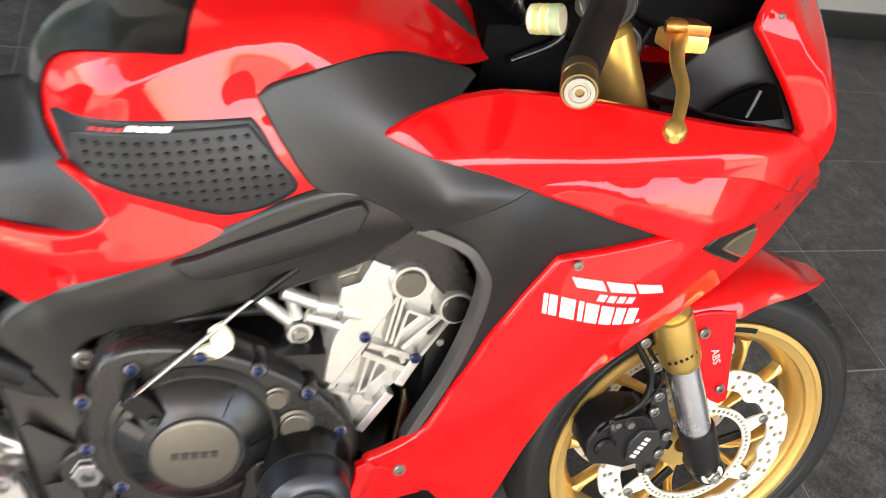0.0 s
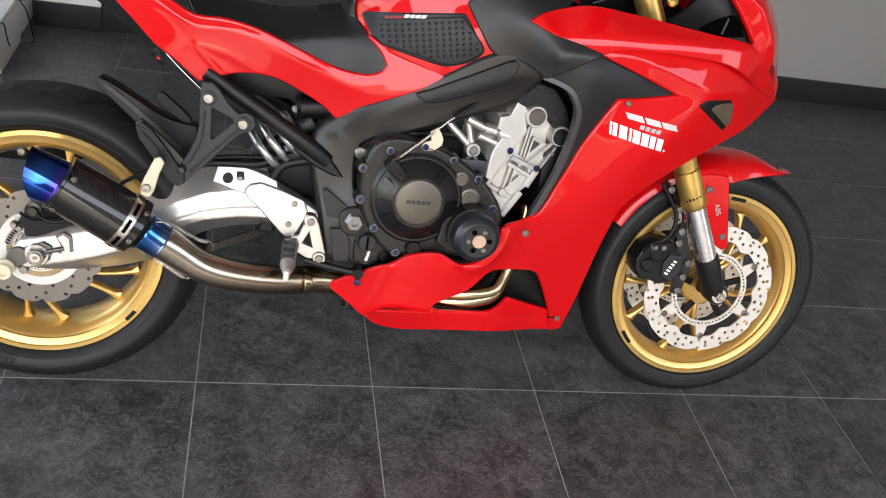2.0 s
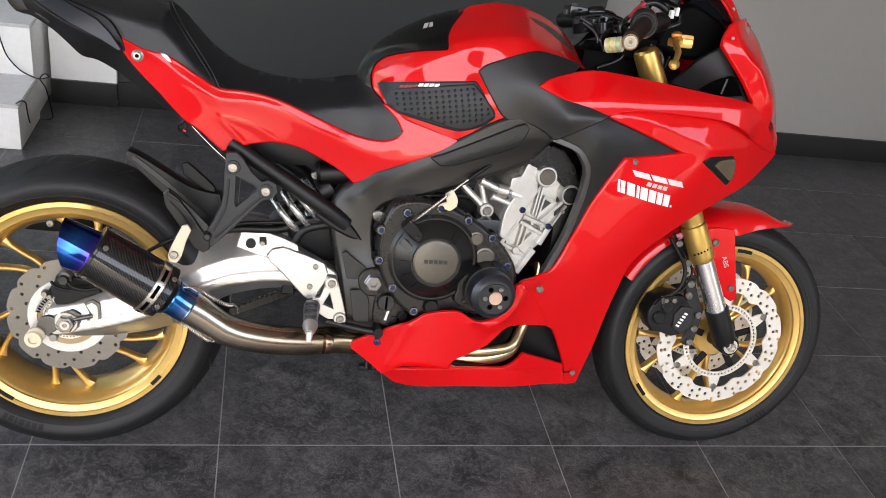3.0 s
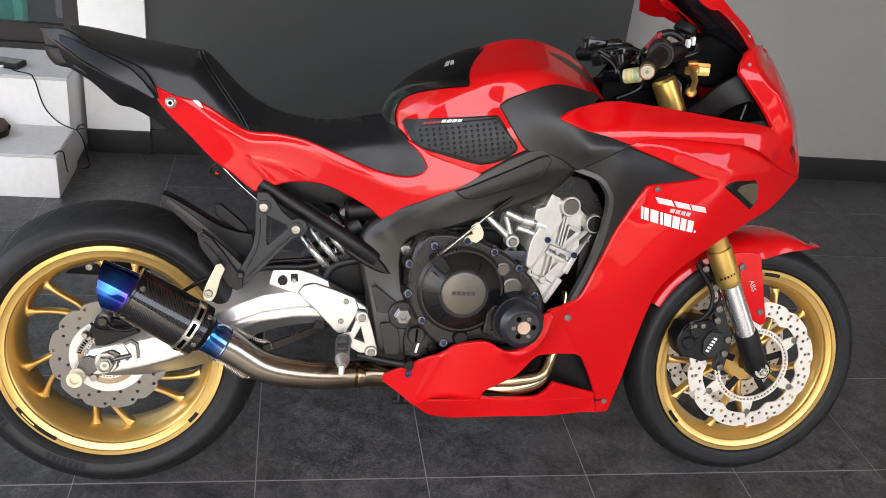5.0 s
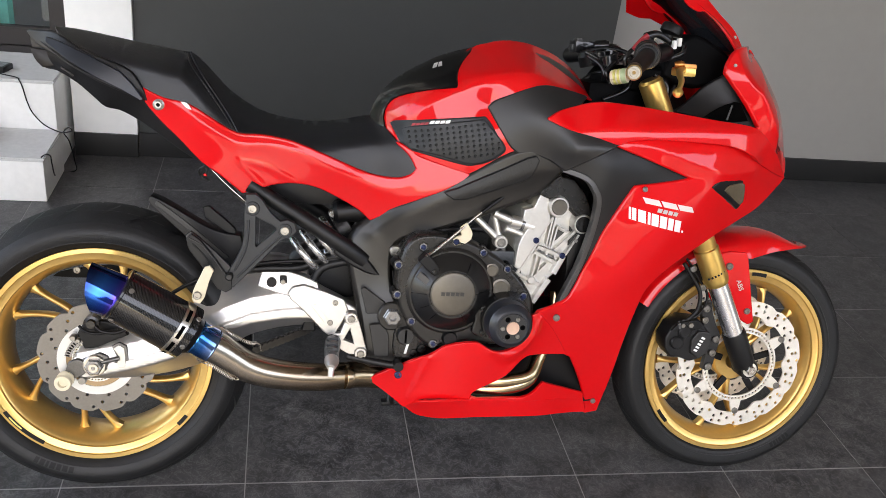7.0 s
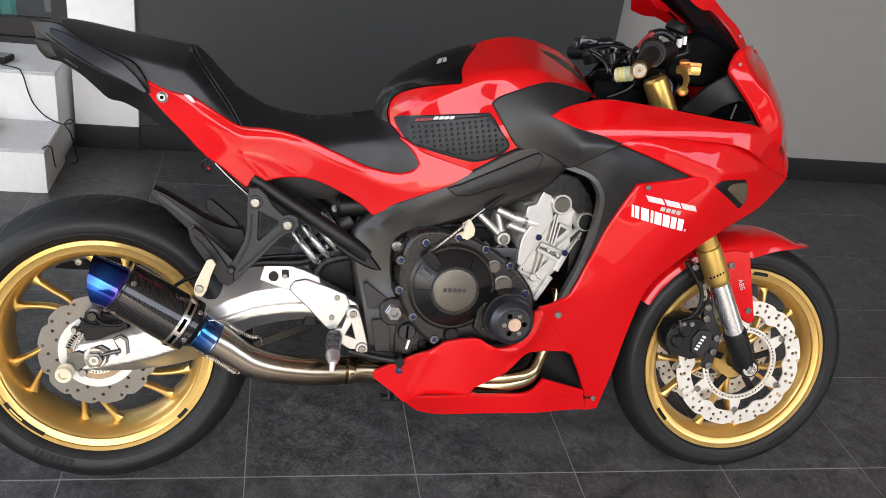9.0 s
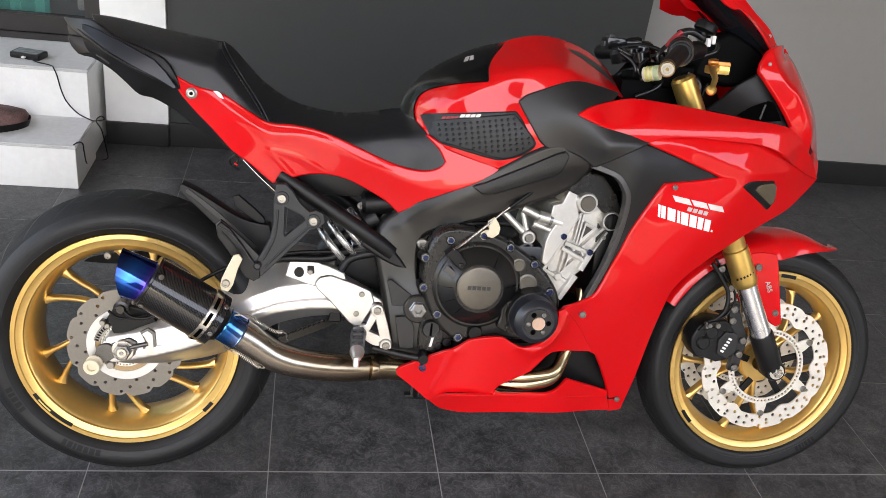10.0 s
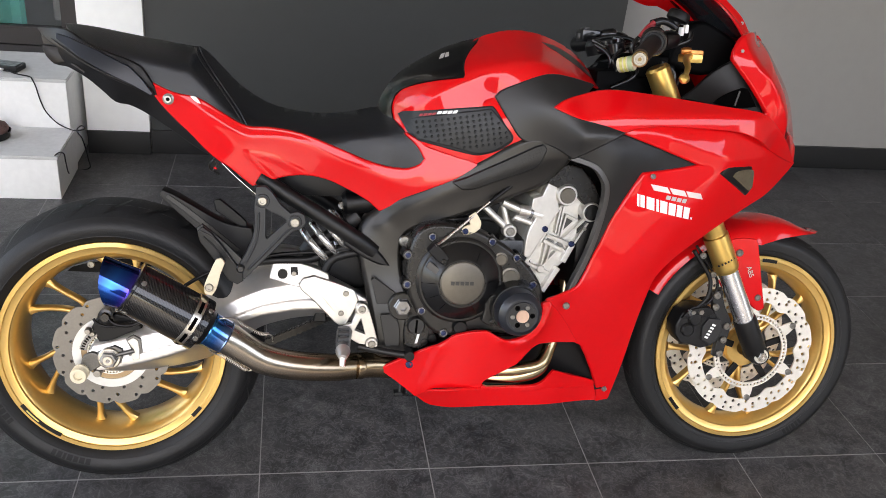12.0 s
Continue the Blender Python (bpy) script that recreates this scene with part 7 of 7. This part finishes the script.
turned("bar_end_face", (0.9658, 0.9594, 0.359), (0.9622, 0.9583, 0.3685), [(0, 0.0125), (0.8, 0.0122), (1, 0.0112), (1, 0.0080), (0.94, 0.0076), (0.94, 0.0062), (1, 0.0058), (1, 0.0034), (0.7, 0.0030), (0.7, 0.0)], BOLT, bar, "bright steel end face with a socket", n=28)
turned("throttle_housing", (1.095, 1.004, 0.105), (1.0535, 0.9893, 0.2065), [(0, 0.020), (0.08, 0.0255), (0.55, 0.0255), (0.60, 0.0215), (0.80, 0.0215), (0.85, 0.0262), (0.95, 0.0270), (1, 0.0245)], GLOSS, BIKE, "black throttle and switch housing", n=36)
tube("kill_switch", [(1.059, 1.000, 0.120), (1.071, 1.017, 0.120), (1.086, 1.031, 0.120)], 0.0052, REDDECAL, BIKE, "dull red engine stop switch", n=10)
tube("switch_cover", [(1.084, 1.027, 0.112), (1.106, 1.034, 0.112), (1.124, 1.030, 0.110), (1.140, 1.022, 0.108)], (0.0085, 0.0065), GLOSS, BIKE, "black gloss switch cover", n=14)
turned("far_grip", (1.095, 0.990, -0.20), (1.060, 0.978, -0.300), [(0, 0.020), (0.03, 0.021), (0.95, 0.0185), (1, 0.017)], DEEP, BIKE, "black rubber handlebar grip", n=24)
switch = turned("switch_housing", (1.125, 0.985, -0.14), (1.098, 0.990, -0.20), [(0, 0.022), (0.1, 0.026), (0.6, 0.026), (0.7, 0.020), (1, 0.018)], GLOSS, BIKE, "black handlebar switch housing", n=24)
block("switch_body", (1.028, 0.985, -0.205), (1.075, 1.014, -0.155), GLOSS, switch, "", 0.006)
block("switch_button", (1.034, 1.012, -0.195), (1.048, 1.019, -0.165), EDGEGREY, switch, "", 0.002)
block("switch_button", (1.024, 0.992, -0.195), (1.031, 1.004, -0.170), EDGEGREY, switch, "", 0.002)
turned("clutch_perch", (1.075, 1.002, -0.17), (1.110, 1.008, -0.15), [(0, 0.010), (0.3, 0.014), (0.8, 0.014), (1, 0.009)], GLOSS, BIKE, "black clutch lever perch", n=20)
turned("mirror_stalk_cap", (1.098, 0.985, -0.16), (1.096, 1.006, -0.16), [(0, 0.016), (0.6, 0.016), (0.65, 0.012), (1, 0.011)], GLOSS, BIKE, n=20)
for k_, (u_, v_, w_) in enumerate(((1.140, 0.945, -0.10), (1.160, 0.950, -0.06), (1.120, 0.935, -0.04), (1.150, 0.930, 0.02), (1.175, 0.955, 0.03))):
    tube("control_cable", [(u_ - 0.06, v_ + 0.03, w_ - 0.03), (u_ - 0.02, v_ + 0.036, w_), (u_ + 0.02, v_ + 0.01, w_ + 0.02), (u_ + 0.01, v_ - 0.06, w_ + 0.01)], 0.0042, GLOSS if k_ % 2 else MATTE, BIKE, "black control cable", n=8)
for pts in ([(1.024, 0.895, 0.06), (1.038, 0.927, 0.06), (1.028, 0.950, 0.06), (1.050, 0.972, 0.05)], [(1.020, 0.893, 0.08), (1.060, 0.911, 0.08), (1.074, 0.925, 0.08), (1.078, 0.943, 0.07)],
            [(1.007, 0.980, 0.0), (1.032, 0.955, 0.03), (1.034, 0.905, 0.03)], [(1.081, 0.955, 0.05), (1.071, 0.979, 0.05), (1.089, 1.004, 0.05), (1.113, 1.015, 0.05)],
            [(1.010, 0.988, -0.03), (1.056, 0.970, -0.02), (1.088, 0.978, -0.02), (1.110, 0.989, -0.02)], [(1.134, 0.982, 0.10), (1.152, 0.989, 0.10), (1.176, 1.000, 0.10), (1.183, 1.015, 0.09)],
            [(1.119, 0.952, 0.10), (1.150, 0.931, 0.10), (1.151, 0.895, 0.10)]):
    tube("control_cable", pts, 0.0048, GLOSS, BIKE, "glossy black sheathed cable", n=10)
turned("clutch_reservoir", (1.052, 0.965, -0.05), (1.047, 0.992, -0.05), [(0, 0.018), (0.1, 0.022), (0.55, 0.022), (0.6, 0.025), (0.95, 0.025), (1, 0.021)], GLOSS, BIKE, "gloss black reservoir cap", n=24)
turned("yoke_nut", (1.092, 0.955, -0.02), (1.086, 0.972, -0.02), [(0, 0.016), (0.7, 0.016), (1, 0.012)], COIL, BIKE, "steel steering stem nut", n=6, smooth=20)
block("fuse_box", (1.03, 0.895, -0.05), (1.10, 0.945, 0.05), SHADEBLACK, BIKE, "black plastic box ahead of the tank", 0.01)
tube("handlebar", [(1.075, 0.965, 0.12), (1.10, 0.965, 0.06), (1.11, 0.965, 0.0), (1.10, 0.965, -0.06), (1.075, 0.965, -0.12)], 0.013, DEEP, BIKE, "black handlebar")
plate("top_yoke", [(1.055, 0.935), (1.075, 0.960), (1.145, 0.960), (1.160, 0.940), (1.145, 0.925), (1.070, 0.922)], 0.078, 0.20, SHADEBLACK, BIKE, "black fork yoke", edge=0.006)
turned("ignition_lock", (1.05, 0.965, 0.02), (1.045, 0.985, 0.02), [(0, 0.020), (1, 0.018)], GLOSS, BIKE)
turned("far_fork_cap", (1.050, 0.960, -0.105), (1.040, 0.990, -0.105), [(0, 0.024), (0.7, 0.024), (1, 0.018)], DEEP, BIKE)
turned("master_cylinder", (1.080, 0.990, 0.14), (1.140, 1.000, 0.11), [(0, 0.016), (0.2, 0.020), (0.8, 0.020), (1, 0.014)], GLOSS, BIKE, "black brake master cylinder")
turned("fluid_reservoir", (1.136, 1.024, 0.105), (1.148, 1.056, 0.105), [(0, 0.008), (0.30, 0.009), (0.36, 0.0195), (0.45, 0.0235), (0.82, 0.0235), (0.94, 0.0215), (1, 0.016)], DEEP, BIKE, "black brake fluid reservoir", n=32)
tube("cream_wire", [(1.098, 1.022, 0.11), (1.112, 1.030, 0.11), (1.128, 1.026, 0.10), (1.145, 1.018, 0.09)], 0.0032, CREAM, BIKE)
turned("cable_adjuster", (1.075, 0.962, -0.06), (1.082, 0.998, -0.06), [(0, 0.015), (0.3, 0.015), (0.32, 0.019), (0.6, 0.019), (0.62, 0.016), (0.92, 0.016), (1, 0.011)], GLOSS, BIKE, "gloss black fluid pot", n=28)
turned("pot_band", (1.0783, 0.979, -0.06), (1.0795, 0.985, -0.06), [(0, 0.0196), (1, 0.0196)], DARKSTEEL, BIKE, n=28)
tube("banjo_pipe", [(1.092, 0.985, 0.09), (1.108, 0.998, 0.10), (1.130, 1.004, 0.10), (1.150, 1.000, 0.09)], 0.0035, STEEL, BIKE, "thin steel brake pipe", n=8)
for u, v in ((1.163, 1.016), (1.173, 1.022)):
    block("white_clip", (u - 0.0042, v - 0.009, 0.078), (u + 0.0042, v + 0.009, 0.090), WHITE, BIKE, "white plastic connector", 0.003)
turned("clamp_stud", (1.092, 0.992, 0.105), (1.098, 1.016, 0.105), [(0, 0.0075), (0.7, 0.0075), (0.75, 0.0055), (1, 0.005)], CHROME, BIKE, "bright clamp stud", n=16)
lever = tube("brake_lever", [(1.136, 0.966, 0.212), (1.112, 0.966, 0.240), (1.090, 0.960, 0.280), (1.076, 0.948, 0.322), (1.056, 0.931, 0.356)], (0.0080, 0.0048), GOLDMETAL, BIKE, "gold anodised brake lever")
turned("lever_ball", (1.058, 0.932, 0.350), (1.050, 0.925, 0.368), [(0, 0.004), (0.2, 0.0080), (0.5, 0.0098), (0.8, 0.0080), (1, 0.004)], GOLDMETAL, lever, n=18)
block("lever_clamp", (1.106, 0.955, 0.205), (1.146, 0.972, 0.236), GOLDMETAL, lever, "", 0.006)
block("lever_joint", (1.118, 0.966, 0.200), (1.150, 0.980, 0.228), REDGOLD, lever, "copper-tinted lever joint", 0.005)
turned("lever_adjuster", (1.104, 0.976, 0.224), (1.122, 0.978, 0.230), [(0, 0.0055), (0.3, 0.0075), (0.7, 0.0075), (1, 0.005)], REDGOLD, lever)
tape = turned("bar_tape", (1.030, 0.940, 0.089), (1.056, 0.9473, 0.111), [(0, 0.013), (0.05, 0.0152), (0.95, 0.0152), (1, 0.014)], CREAM, BIKE, "cream tube wound with yellow and green tape")
for s0, s1, mat in ((0.20, 0.36, YELLOW), (0.46, 0.60, YELLOW), (0.68, 0.97, GREENTAPE)):
    a, b = [tuple(Vector((1.030, 0.940, 0.089)).lerp(Vector((1.056, 0.9473, 0.111)), q)) for q in (s0, s1)]
    turned("tape_band", a, b, [(0, 0.0152), (0.1, 0.0158), (0.9, 0.0158), (1, 0.0152)], mat, tape)
tube("throttle_cable", [(1.07, 0.955, -0.02), (1.03, 0.935, -0.05), (1.01, 0.91, -0.05), (1.03, 0.88, -0.06)], 0.006, DEEP, BIKE, "black throttle cable")
tube("clutch_line", [(1.03, 0.985, -0.12), (1.08, 1.0, -0.08), (1.12, 0.985, -0.04), (1.10, 0.93, -0.03)], 0.005, DEEP, BIKE)
block("steering_head", (0.99, 0.84, -0.07), (1.12, 0.93, 0.07), SHADEBLACK, BIKE, "black steering head", 0.02)
# shade under the screen is painted in by the extra-black material
plate("dashboard", [(1.150, 0.955), (1.166, 1.000), (1.189, 1.022), (1.213, 1.031), (1.266, 1.007), (1.300, 0.985), (1.300, 0.955), (1.220, 0.938)], 0.085, 0.06, SHADEBLACK, BIKE, "black instrument housing behind the screen", edge=0.01)
INNER = [(1.165, 0.880, 0.13), (1.190, 0.878, 0.14), (1.230, 0.868, 0.15), (1.330, 0.858, 0.160), (1.315, 0.890, 0.15), (1.290, 0.925, 0.142), (1.272, 0.965, 0.135), (1.230, 0.935, 0.12), (1.200, 0.905, 0.12)]
panel("inner_nose", INNER, MATTE, BIKE, spline_surface(INNER), 0.01, 0.02, label="dark grey inner nose panel")
# flat plate, no real opening: the duct's inner shade is its black colour
plate("nose_duct", [(1.214, 0.876), (1.245, 0.896), (1.277, 0.909), (1.288, 0.907), (1.311, 0.872), (1.268, 0.868)], 0.164, 0.004, GROOVE, BIKE, "air duct opening as a flat plate, its inner shade painted black", edge=0.0005, corner=30.0)
tube("duct_vane", [(1.262, 0.872, 0.166), (1.270, 0.902, 0.165)], 0.002, EDGEGREY, BIKE)
panel("nose_fairing", NOSE, RED, BIKE, nose_w, 0.012, 0.005, whole=True, label="glossy red nose fairing", edge=0.004)
panel("screen_trim", SCREENTRIM, RED, BIKE, spline_surface(SCREENTRIM), 0.006, 0.012, label="glossy red trim strip along the windscreen", edge=0.002)
plate("far_fairing", [(1.126, 1.110), (1.128, 1.084), (1.161, 1.074), (1.189, 1.074), (1.236, 1.056), (1.271, 1.045), (1.309, 1.040), (1.291, 1.056), (1.274, 1.069), (1.240, 1.094), (1.189, 1.127), (1.164, 1.160), (1.138, 1.145)], -0.120, 0.006, RED, BIKE, "red inner edge of the far fairing", corner=20.0)
plate("tail_lamp", [(-0.118, 0.921), (-0.086, 0.918), (-0.076, 0.892), (-0.098, 0.889), (-0.110, 0.902)], 0.03, 0.06, AMBER, BIKE, "smoked tail lamp under the tail", corner=30.0)
plate("seat_label", [(0.166, 0.843), (0.177, 0.841), (0.186, 0.829), (0.178, 0.832)], 0.120, 0.003, WHITE, BIKE, edge=0.0004)
# windscreen: a curved smoked sheet between the trims
bm = bmesh.new()
rows = []
for i in range(13):
    s = i / 12
    u0, v0 = 1.362 - 0.165 * s - 0.03 * s * s, 1.008 + 0.150 * s
    half = 0.095 + 0.02 * math.sin(math.pi * s) - 0.03 * s * s
    rows.append([(u0 - 0.040 * (abs(j) / 6) ** 2.2, v0 - 0.012 * (abs(j) / 6) ** 2, half * j / 6) for j in range(-6, 7)])
for off in (0.0, 0.003):
    vs = [[bm.verts.new(place(u + off, v + off * 0.8, w)) for u, v, w in r] for r in rows]
    for a, b in zip(vs, vs[1:]):
        for j in range(12):
            bm.faces.new((a[j], a[j + 1], b[j + 1], b[j]))
part("windscreen", bm, SMOKE, BIKE, "dark smoked windscreen", recalc=False, smooth=60)
for u, v, w in ((1.257, 0.983, 0.178), (1.290, 1.040, 0.098)):
    bolt(u, v, w, 0.0036, BIKE)
block("headlamp_body", (1.20, 0.76, -0.09), (1.35, 0.86, 0.09), DEEP, BIKE, "dark headlamp housing inside the nose", 0.04)

# decals on the fairing: plain slanted shapes in place of the marks
def slanted(u, v, wid, high, slope, lean, gap=0.0):
    """A slanted printed block, as one piece or split by a thin gap."""
    def quad(a, b):
        return [(u + a * wid + lean * high, v - slope * a * wid - high), (u + b * wid + lean * high, v - slope * b * wid - high), (u + b * wid, v - slope * b * wid), (u + a * wid, v - slope * a * wid)]
    return [quad(0, 0.5 - gap), quad(0.5 + gap, 1)] if gap else [quad(0, 1)]


def fine_quads(quads, n=3):
    """Cuts blocks into strips, so that they follow a curved panel."""
    out = []
    for lo0, lo1, hi1, hi0 in quads:
        for i in range(n):
            f, g = i / n, (i + 1) / n
            mix_ = lambda a, b, t: (a[0] + (b[0] - a[0]) * t, a[1] + (b[1] - a[1]) * t)
            out.append([mix_(lo0, lo1, f), mix_(lo0, lo1, g), mix_(hi0, hi1, g), mix_(hi0, hi1, f)])
    return out


for du, wid, gap in ((0.0, 0.0048, 0), (0.0070, 0.0090, 0), (0.0205, 0.0165, 0), (0.0415, 0.0055, 0), (0.0500, 0.0155, 0), (0.0690, 0.0165, 0), (0.0890, 0.0135, 0), (0.1065, 0.0155, 0)):
    decal("side_mark", fine_quads(slanted(1.047 + du, 0.692 - 0.235 * du, wid, 0.0255, 0.235, 0.13, gap)), mid_w, WHITE, mid_fair, "white slanted block of a printed mark")
decal("side_mark", fine_quads(slanted(1.1765, 0.6425, 0.0045, 0.0050, 0.235, 0.1)), mid_w, WHITE, mid_fair, "white slanted block of a printed mark")
for du, wid in ((0.0, 0.036), (0.041, 0.034), (0.079, 0.036)):
    u, v = 1.073 + du, 0.7125 - 0.165 * du
    decal("model_mark", fine_quads(slanted(u, v, wid, 0.0125, 0.165, 0.65), 5), mid_w, PALEDECAL, mid_fair, "pale slanted model mark as plain blocks")
for i in range(4):
    decal("model_mark", slanted(1.110 + 0.0125 * i, 0.6905 - 0.0023 * i, 0.0095, 0.0080, 0.18, -0.3), mid_w, SILVERDECAL, mid_fair, "small grey block of a printed mark")
decal("pad_mark", [[(0.607 + 0.0080 * i, 0.8225 + 0.0014 * i), (0.613 + 0.0080 * i, 0.8235 + 0.0014 * i), (0.6155 + 0.0080 * i, 0.8285 + 0.0014 * i), (0.6095 + 0.0080 * i, 0.8275 + 0.0014 * i)] for i in range(4)], lambda u, v: grip_w(u, v) + 0.003, REDDECAL, grip)
decal("cover_mark", [[(0.655, 0.934), (0.663, 0.937), (0.670, 0.947), (0.662, 0.944)], [(0.666, 0.938), (0.674, 0.941), (0.677, 0.949), (0.671, 0.947)]], lambda u, v: cover_w(u, v) + 0.0078, SILVERDECAL, tank_pad)
decal("pad_mark", [[(0.640 + 0.0100 * i, 0.8295 + 0.0010 * i), (0.648 + 0.0100 * i, 0.8305 + 0.0010 * i), (0.651 + 0.0100 * i, 0.8365 + 0.0010 * i), (0.643 + 0.0100 * i, 0.8355 + 0.0010 * i)] for i in range(4)], lambda u, v: grip_w(u, v) + 0.003, WHITE, grip)
top_line = [(0.875, 0.979), (0.903, 0.973), (0.930, 0.961), (0.955, 0.946), (0.974, 0.930), (0.986, 0.915)]
low_line = [(0.886, 0.970), (0.902, 0.962), (0.922, 0.949), (0.945, 0.935), (0.966, 0.921), (0.984, 0.909)]
panel("tank_mark", low_line + top_line[::-1], EDGEGREY, tank, tank_w, 0.001, 0.006, twin=True, label="grey printed wing shape", edge=0.0004, lift=0.0012)

# fasteners on the panels
bolt(0.923, 0.451, 0.206, 0.0075, mid_fair)
bolt(1.079, 0.207, 0.0715, 0.0060, mid_fair)
bolt(0.608, 0.307, 0.157, 0.0082, belly, "blue", "blue anodised bolt")
bolt(1.074, 0.729, 0.226, 0.0055, mid_fair)
bolt(0.998, 0.884, 0.176, 0.0045, up_fair)
turned("side_bolt", (0.124, 0.834, 0.098), (0.124, 0.834, 0.111), [(0, 0.0108), (0.4, 0.0108), (0.5, 0.0072), (1, 0.0066), (1, 0.0036), (0.5, 0.0034), (0.5, 0.0)], BOLT, side_panel, "zinc flanged panel bolt", n=20, smooth=25)
turned("bolt_socket", (0.124, 0.834, 0.1045), (0.124, 0.834, 0.1113), [(0, 0.0036), (1, 0.0036), (1, 0.0)], GROOVE, side_panel, n=12)
# seam stitching of the seat
seam = curve_points([Vector((0.168, 0.931, 0.030)), Vector((0.182, 0.908, 0.078)), Vector((0.204, 0.877, 0.102)), Vector((0.231, 0.841, 0.112)), Vector((0.253, 0.812, 0.117)), Vector((0.271, 0.782, 0.122))], 12)
for a_, b_ in zip(seam[::2], seam[1::2]):
    tube("stitch", [(a_.x, a_.y, seat_w(a_.x, a_.y) + 0.0012), (b_.x, b_.y, seat_w(b_.x, b_.y) + 0.0012)], 0.0008, EDGEGREY, pillion, n=5, fine=1)
tube("seat_piping", [(q.x + 0.006, q.y + 0.002, seat_w(q.x + 0.006, q.y + 0.002) + 0.0008) for q in seam[::4]], 0.0022, LEATHER, pillion, n=6)
# drain hoses and the side stand
tube("drain_hose", [(0.61, 0.30, 0.05), (0.605, 0.24, 0.06), (0.604, 0.205, 0.065)], 0.004, GRIPRUB, BIKE, "black rubber drain hose")
tube("drain_hose", [(0.63, 0.30, 0.05), (0.620, 0.24, 0.06), (0.620, 0.203, 0.065)], 0.004, GRIPRUB, BIKE)
stand = tube("side_stand", [(0.66, 0.26, -0.10), (0.66, 0.16, -0.17), (0.66, 0.072, -0.245)], 0.012, MATTE, BIKE, "black folded-out side stand")
block("stand_foot", (0.63, 0.0635, -0.262), (0.69, 0.074, -0.235), MATTE, stand, "", 0.003)

# ---- small things on the steps ----
bank = tagged(box("power_bank", (-0.055, -0.034, 0.0), (0.055, 0.034, 0.022), MATTE, bevel=0.006), "black rectangular battery pack with a mottled top", "battery pack")
part("top_face", box_mesh((-0.046, -0.026, 0.0215), (0.046, 0.026, 0.0228), 0.0004), CAMO, bank, "mottled grey and dark top")
part("plug", box_mesh((-0.006, -0.044, 0.006), (0.006, -0.033, 0.013), 0.001), WHITE, bank)
bank.matrix_world = pose(-0.965, 1.80, 0.3462, 0, 0, -14)
bm = bmesh.new()
sweep(bm, curve_points([Vector(q) for q in ((-0.955, 1.762, 0.356), (-0.925, 1.740, 0.350), (-0.868, 1.712, 0.3495), (-0.853, 1.692, 0.345), (-0.843, 1.688, 0.320), (-0.833, 1.688, 0.268), (-0.817, 1.686, 0.226), (-0.782, 1.684, 0.185),
                                               (-0.738, 1.675, 0.166), (-0.712, 1.66, 0.168), (-0.684, 1.66, 0.176), (-0.695, 1.665, 0.186), (-0.712, 1.66, 0.168), (-0.690, 1.64, 0.140), (-0.684, 1.67, 0.05), (-0.690, 1.69, 0.005), (-0.746, 1.66, 0.004),
                                               (-0.722, 1.52, 0.06), (-0.700, 1.412, 0.150), (-0.702, 1.408, 0.180), (-0.718, 1.412, 0.182), (-0.736, 1.425, 0.1660))], 8), 0.0024, 7)
tagged(finish("charging_cable", bm, DEEP, smooth=60), "thin black cable hanging down the white steps", "cable")


def pouch():
    bm = bmesh.new()
    rings = []
    for z, r in ((0.0, 0.080), (0.006, 0.092), (0.035, 0.098), (0.062, 0.090), (0.085, 0.062), (0.092, 0.030)):
        rings.append([bm.verts.new((1.35 * r * math.cos(t) * (1 + 0.05 * math.sin(3 * t)), 0.8 * r * math.sin(t), z + 0.006 * math.sin(2 * t + z * 40) * (z > 0.03))) for t in (2 * math.pi * i / 36 for i in range(36))])
    for a, b in zip(rings, rings[1:]):
        for i in range(36):
            bm.faces.new((a[i], a[(i + 1) % 36], b[(i + 1) % 36], b[i]))
    bm.faces.new(rings[0])
    bm.faces.new(rings[-1])
    ob = finish("slipper", bm, FABRIC, smooth=60)
    band = bmesh.new()
    for z, s in ((0.001, 1.03), (0.018, 1.04)):
        pass
    low = [band.verts.new((1.39 * 0.094 * math.cos(t), 0.83 * 0.094 * math.sin(t), 0.0)) for t in (2 * math.pi * i / 36 for i in range(36))]
    top = [band.verts.new((1.40 * 0.100 * math.cos(t), 0.83 * 0.100 * math.sin(t), 0.034)) for t in (2 * math.pi * i / 36 for i in range(36))]
    for i in range(36):
        band.faces.new((low[i], low[(i + 1) % 36], top[(i + 1) % 36], top[i]))
    band.faces.new(low)
    part("sole", band, DEEP, ob, "black rubber sole")
    return tagged(ob, "brown and black mottled fabric slipper on the lower step", "slipper")


shoe = pouch()
shoe.matrix_world = pose(-1.045, 1.56, 0.1625, 0, 0, 20) @ Matrix.Diagonal((0.95, 0.95, 0.78, 1))

# ---- floor tiles ----
bm = box_mesh((-SIZE / 2 + 0.0012, -SIZE / 2 + 0.0019, -0.010), (SIZE / 2 - 0.0012, SIZE / 2 - 0.0019, 0.0), 0.0006)
tile_me = bpy.data.meshes.new("tile")
bm.to_mesh(tile_me)
bm.free()
tile_me.materials.append(TILE)
rng = random.Random(4)
for i in range(-8, 12):
    for j in range(-10, 5):
        ob = new("tile", tile_me)
        ob.parent = FLOOR
        ob.location = (SIZE * (i + 0.5), SIZE * (j + 0.5), 0.0)
        ob.rotation_euler = (0, 0, 0)
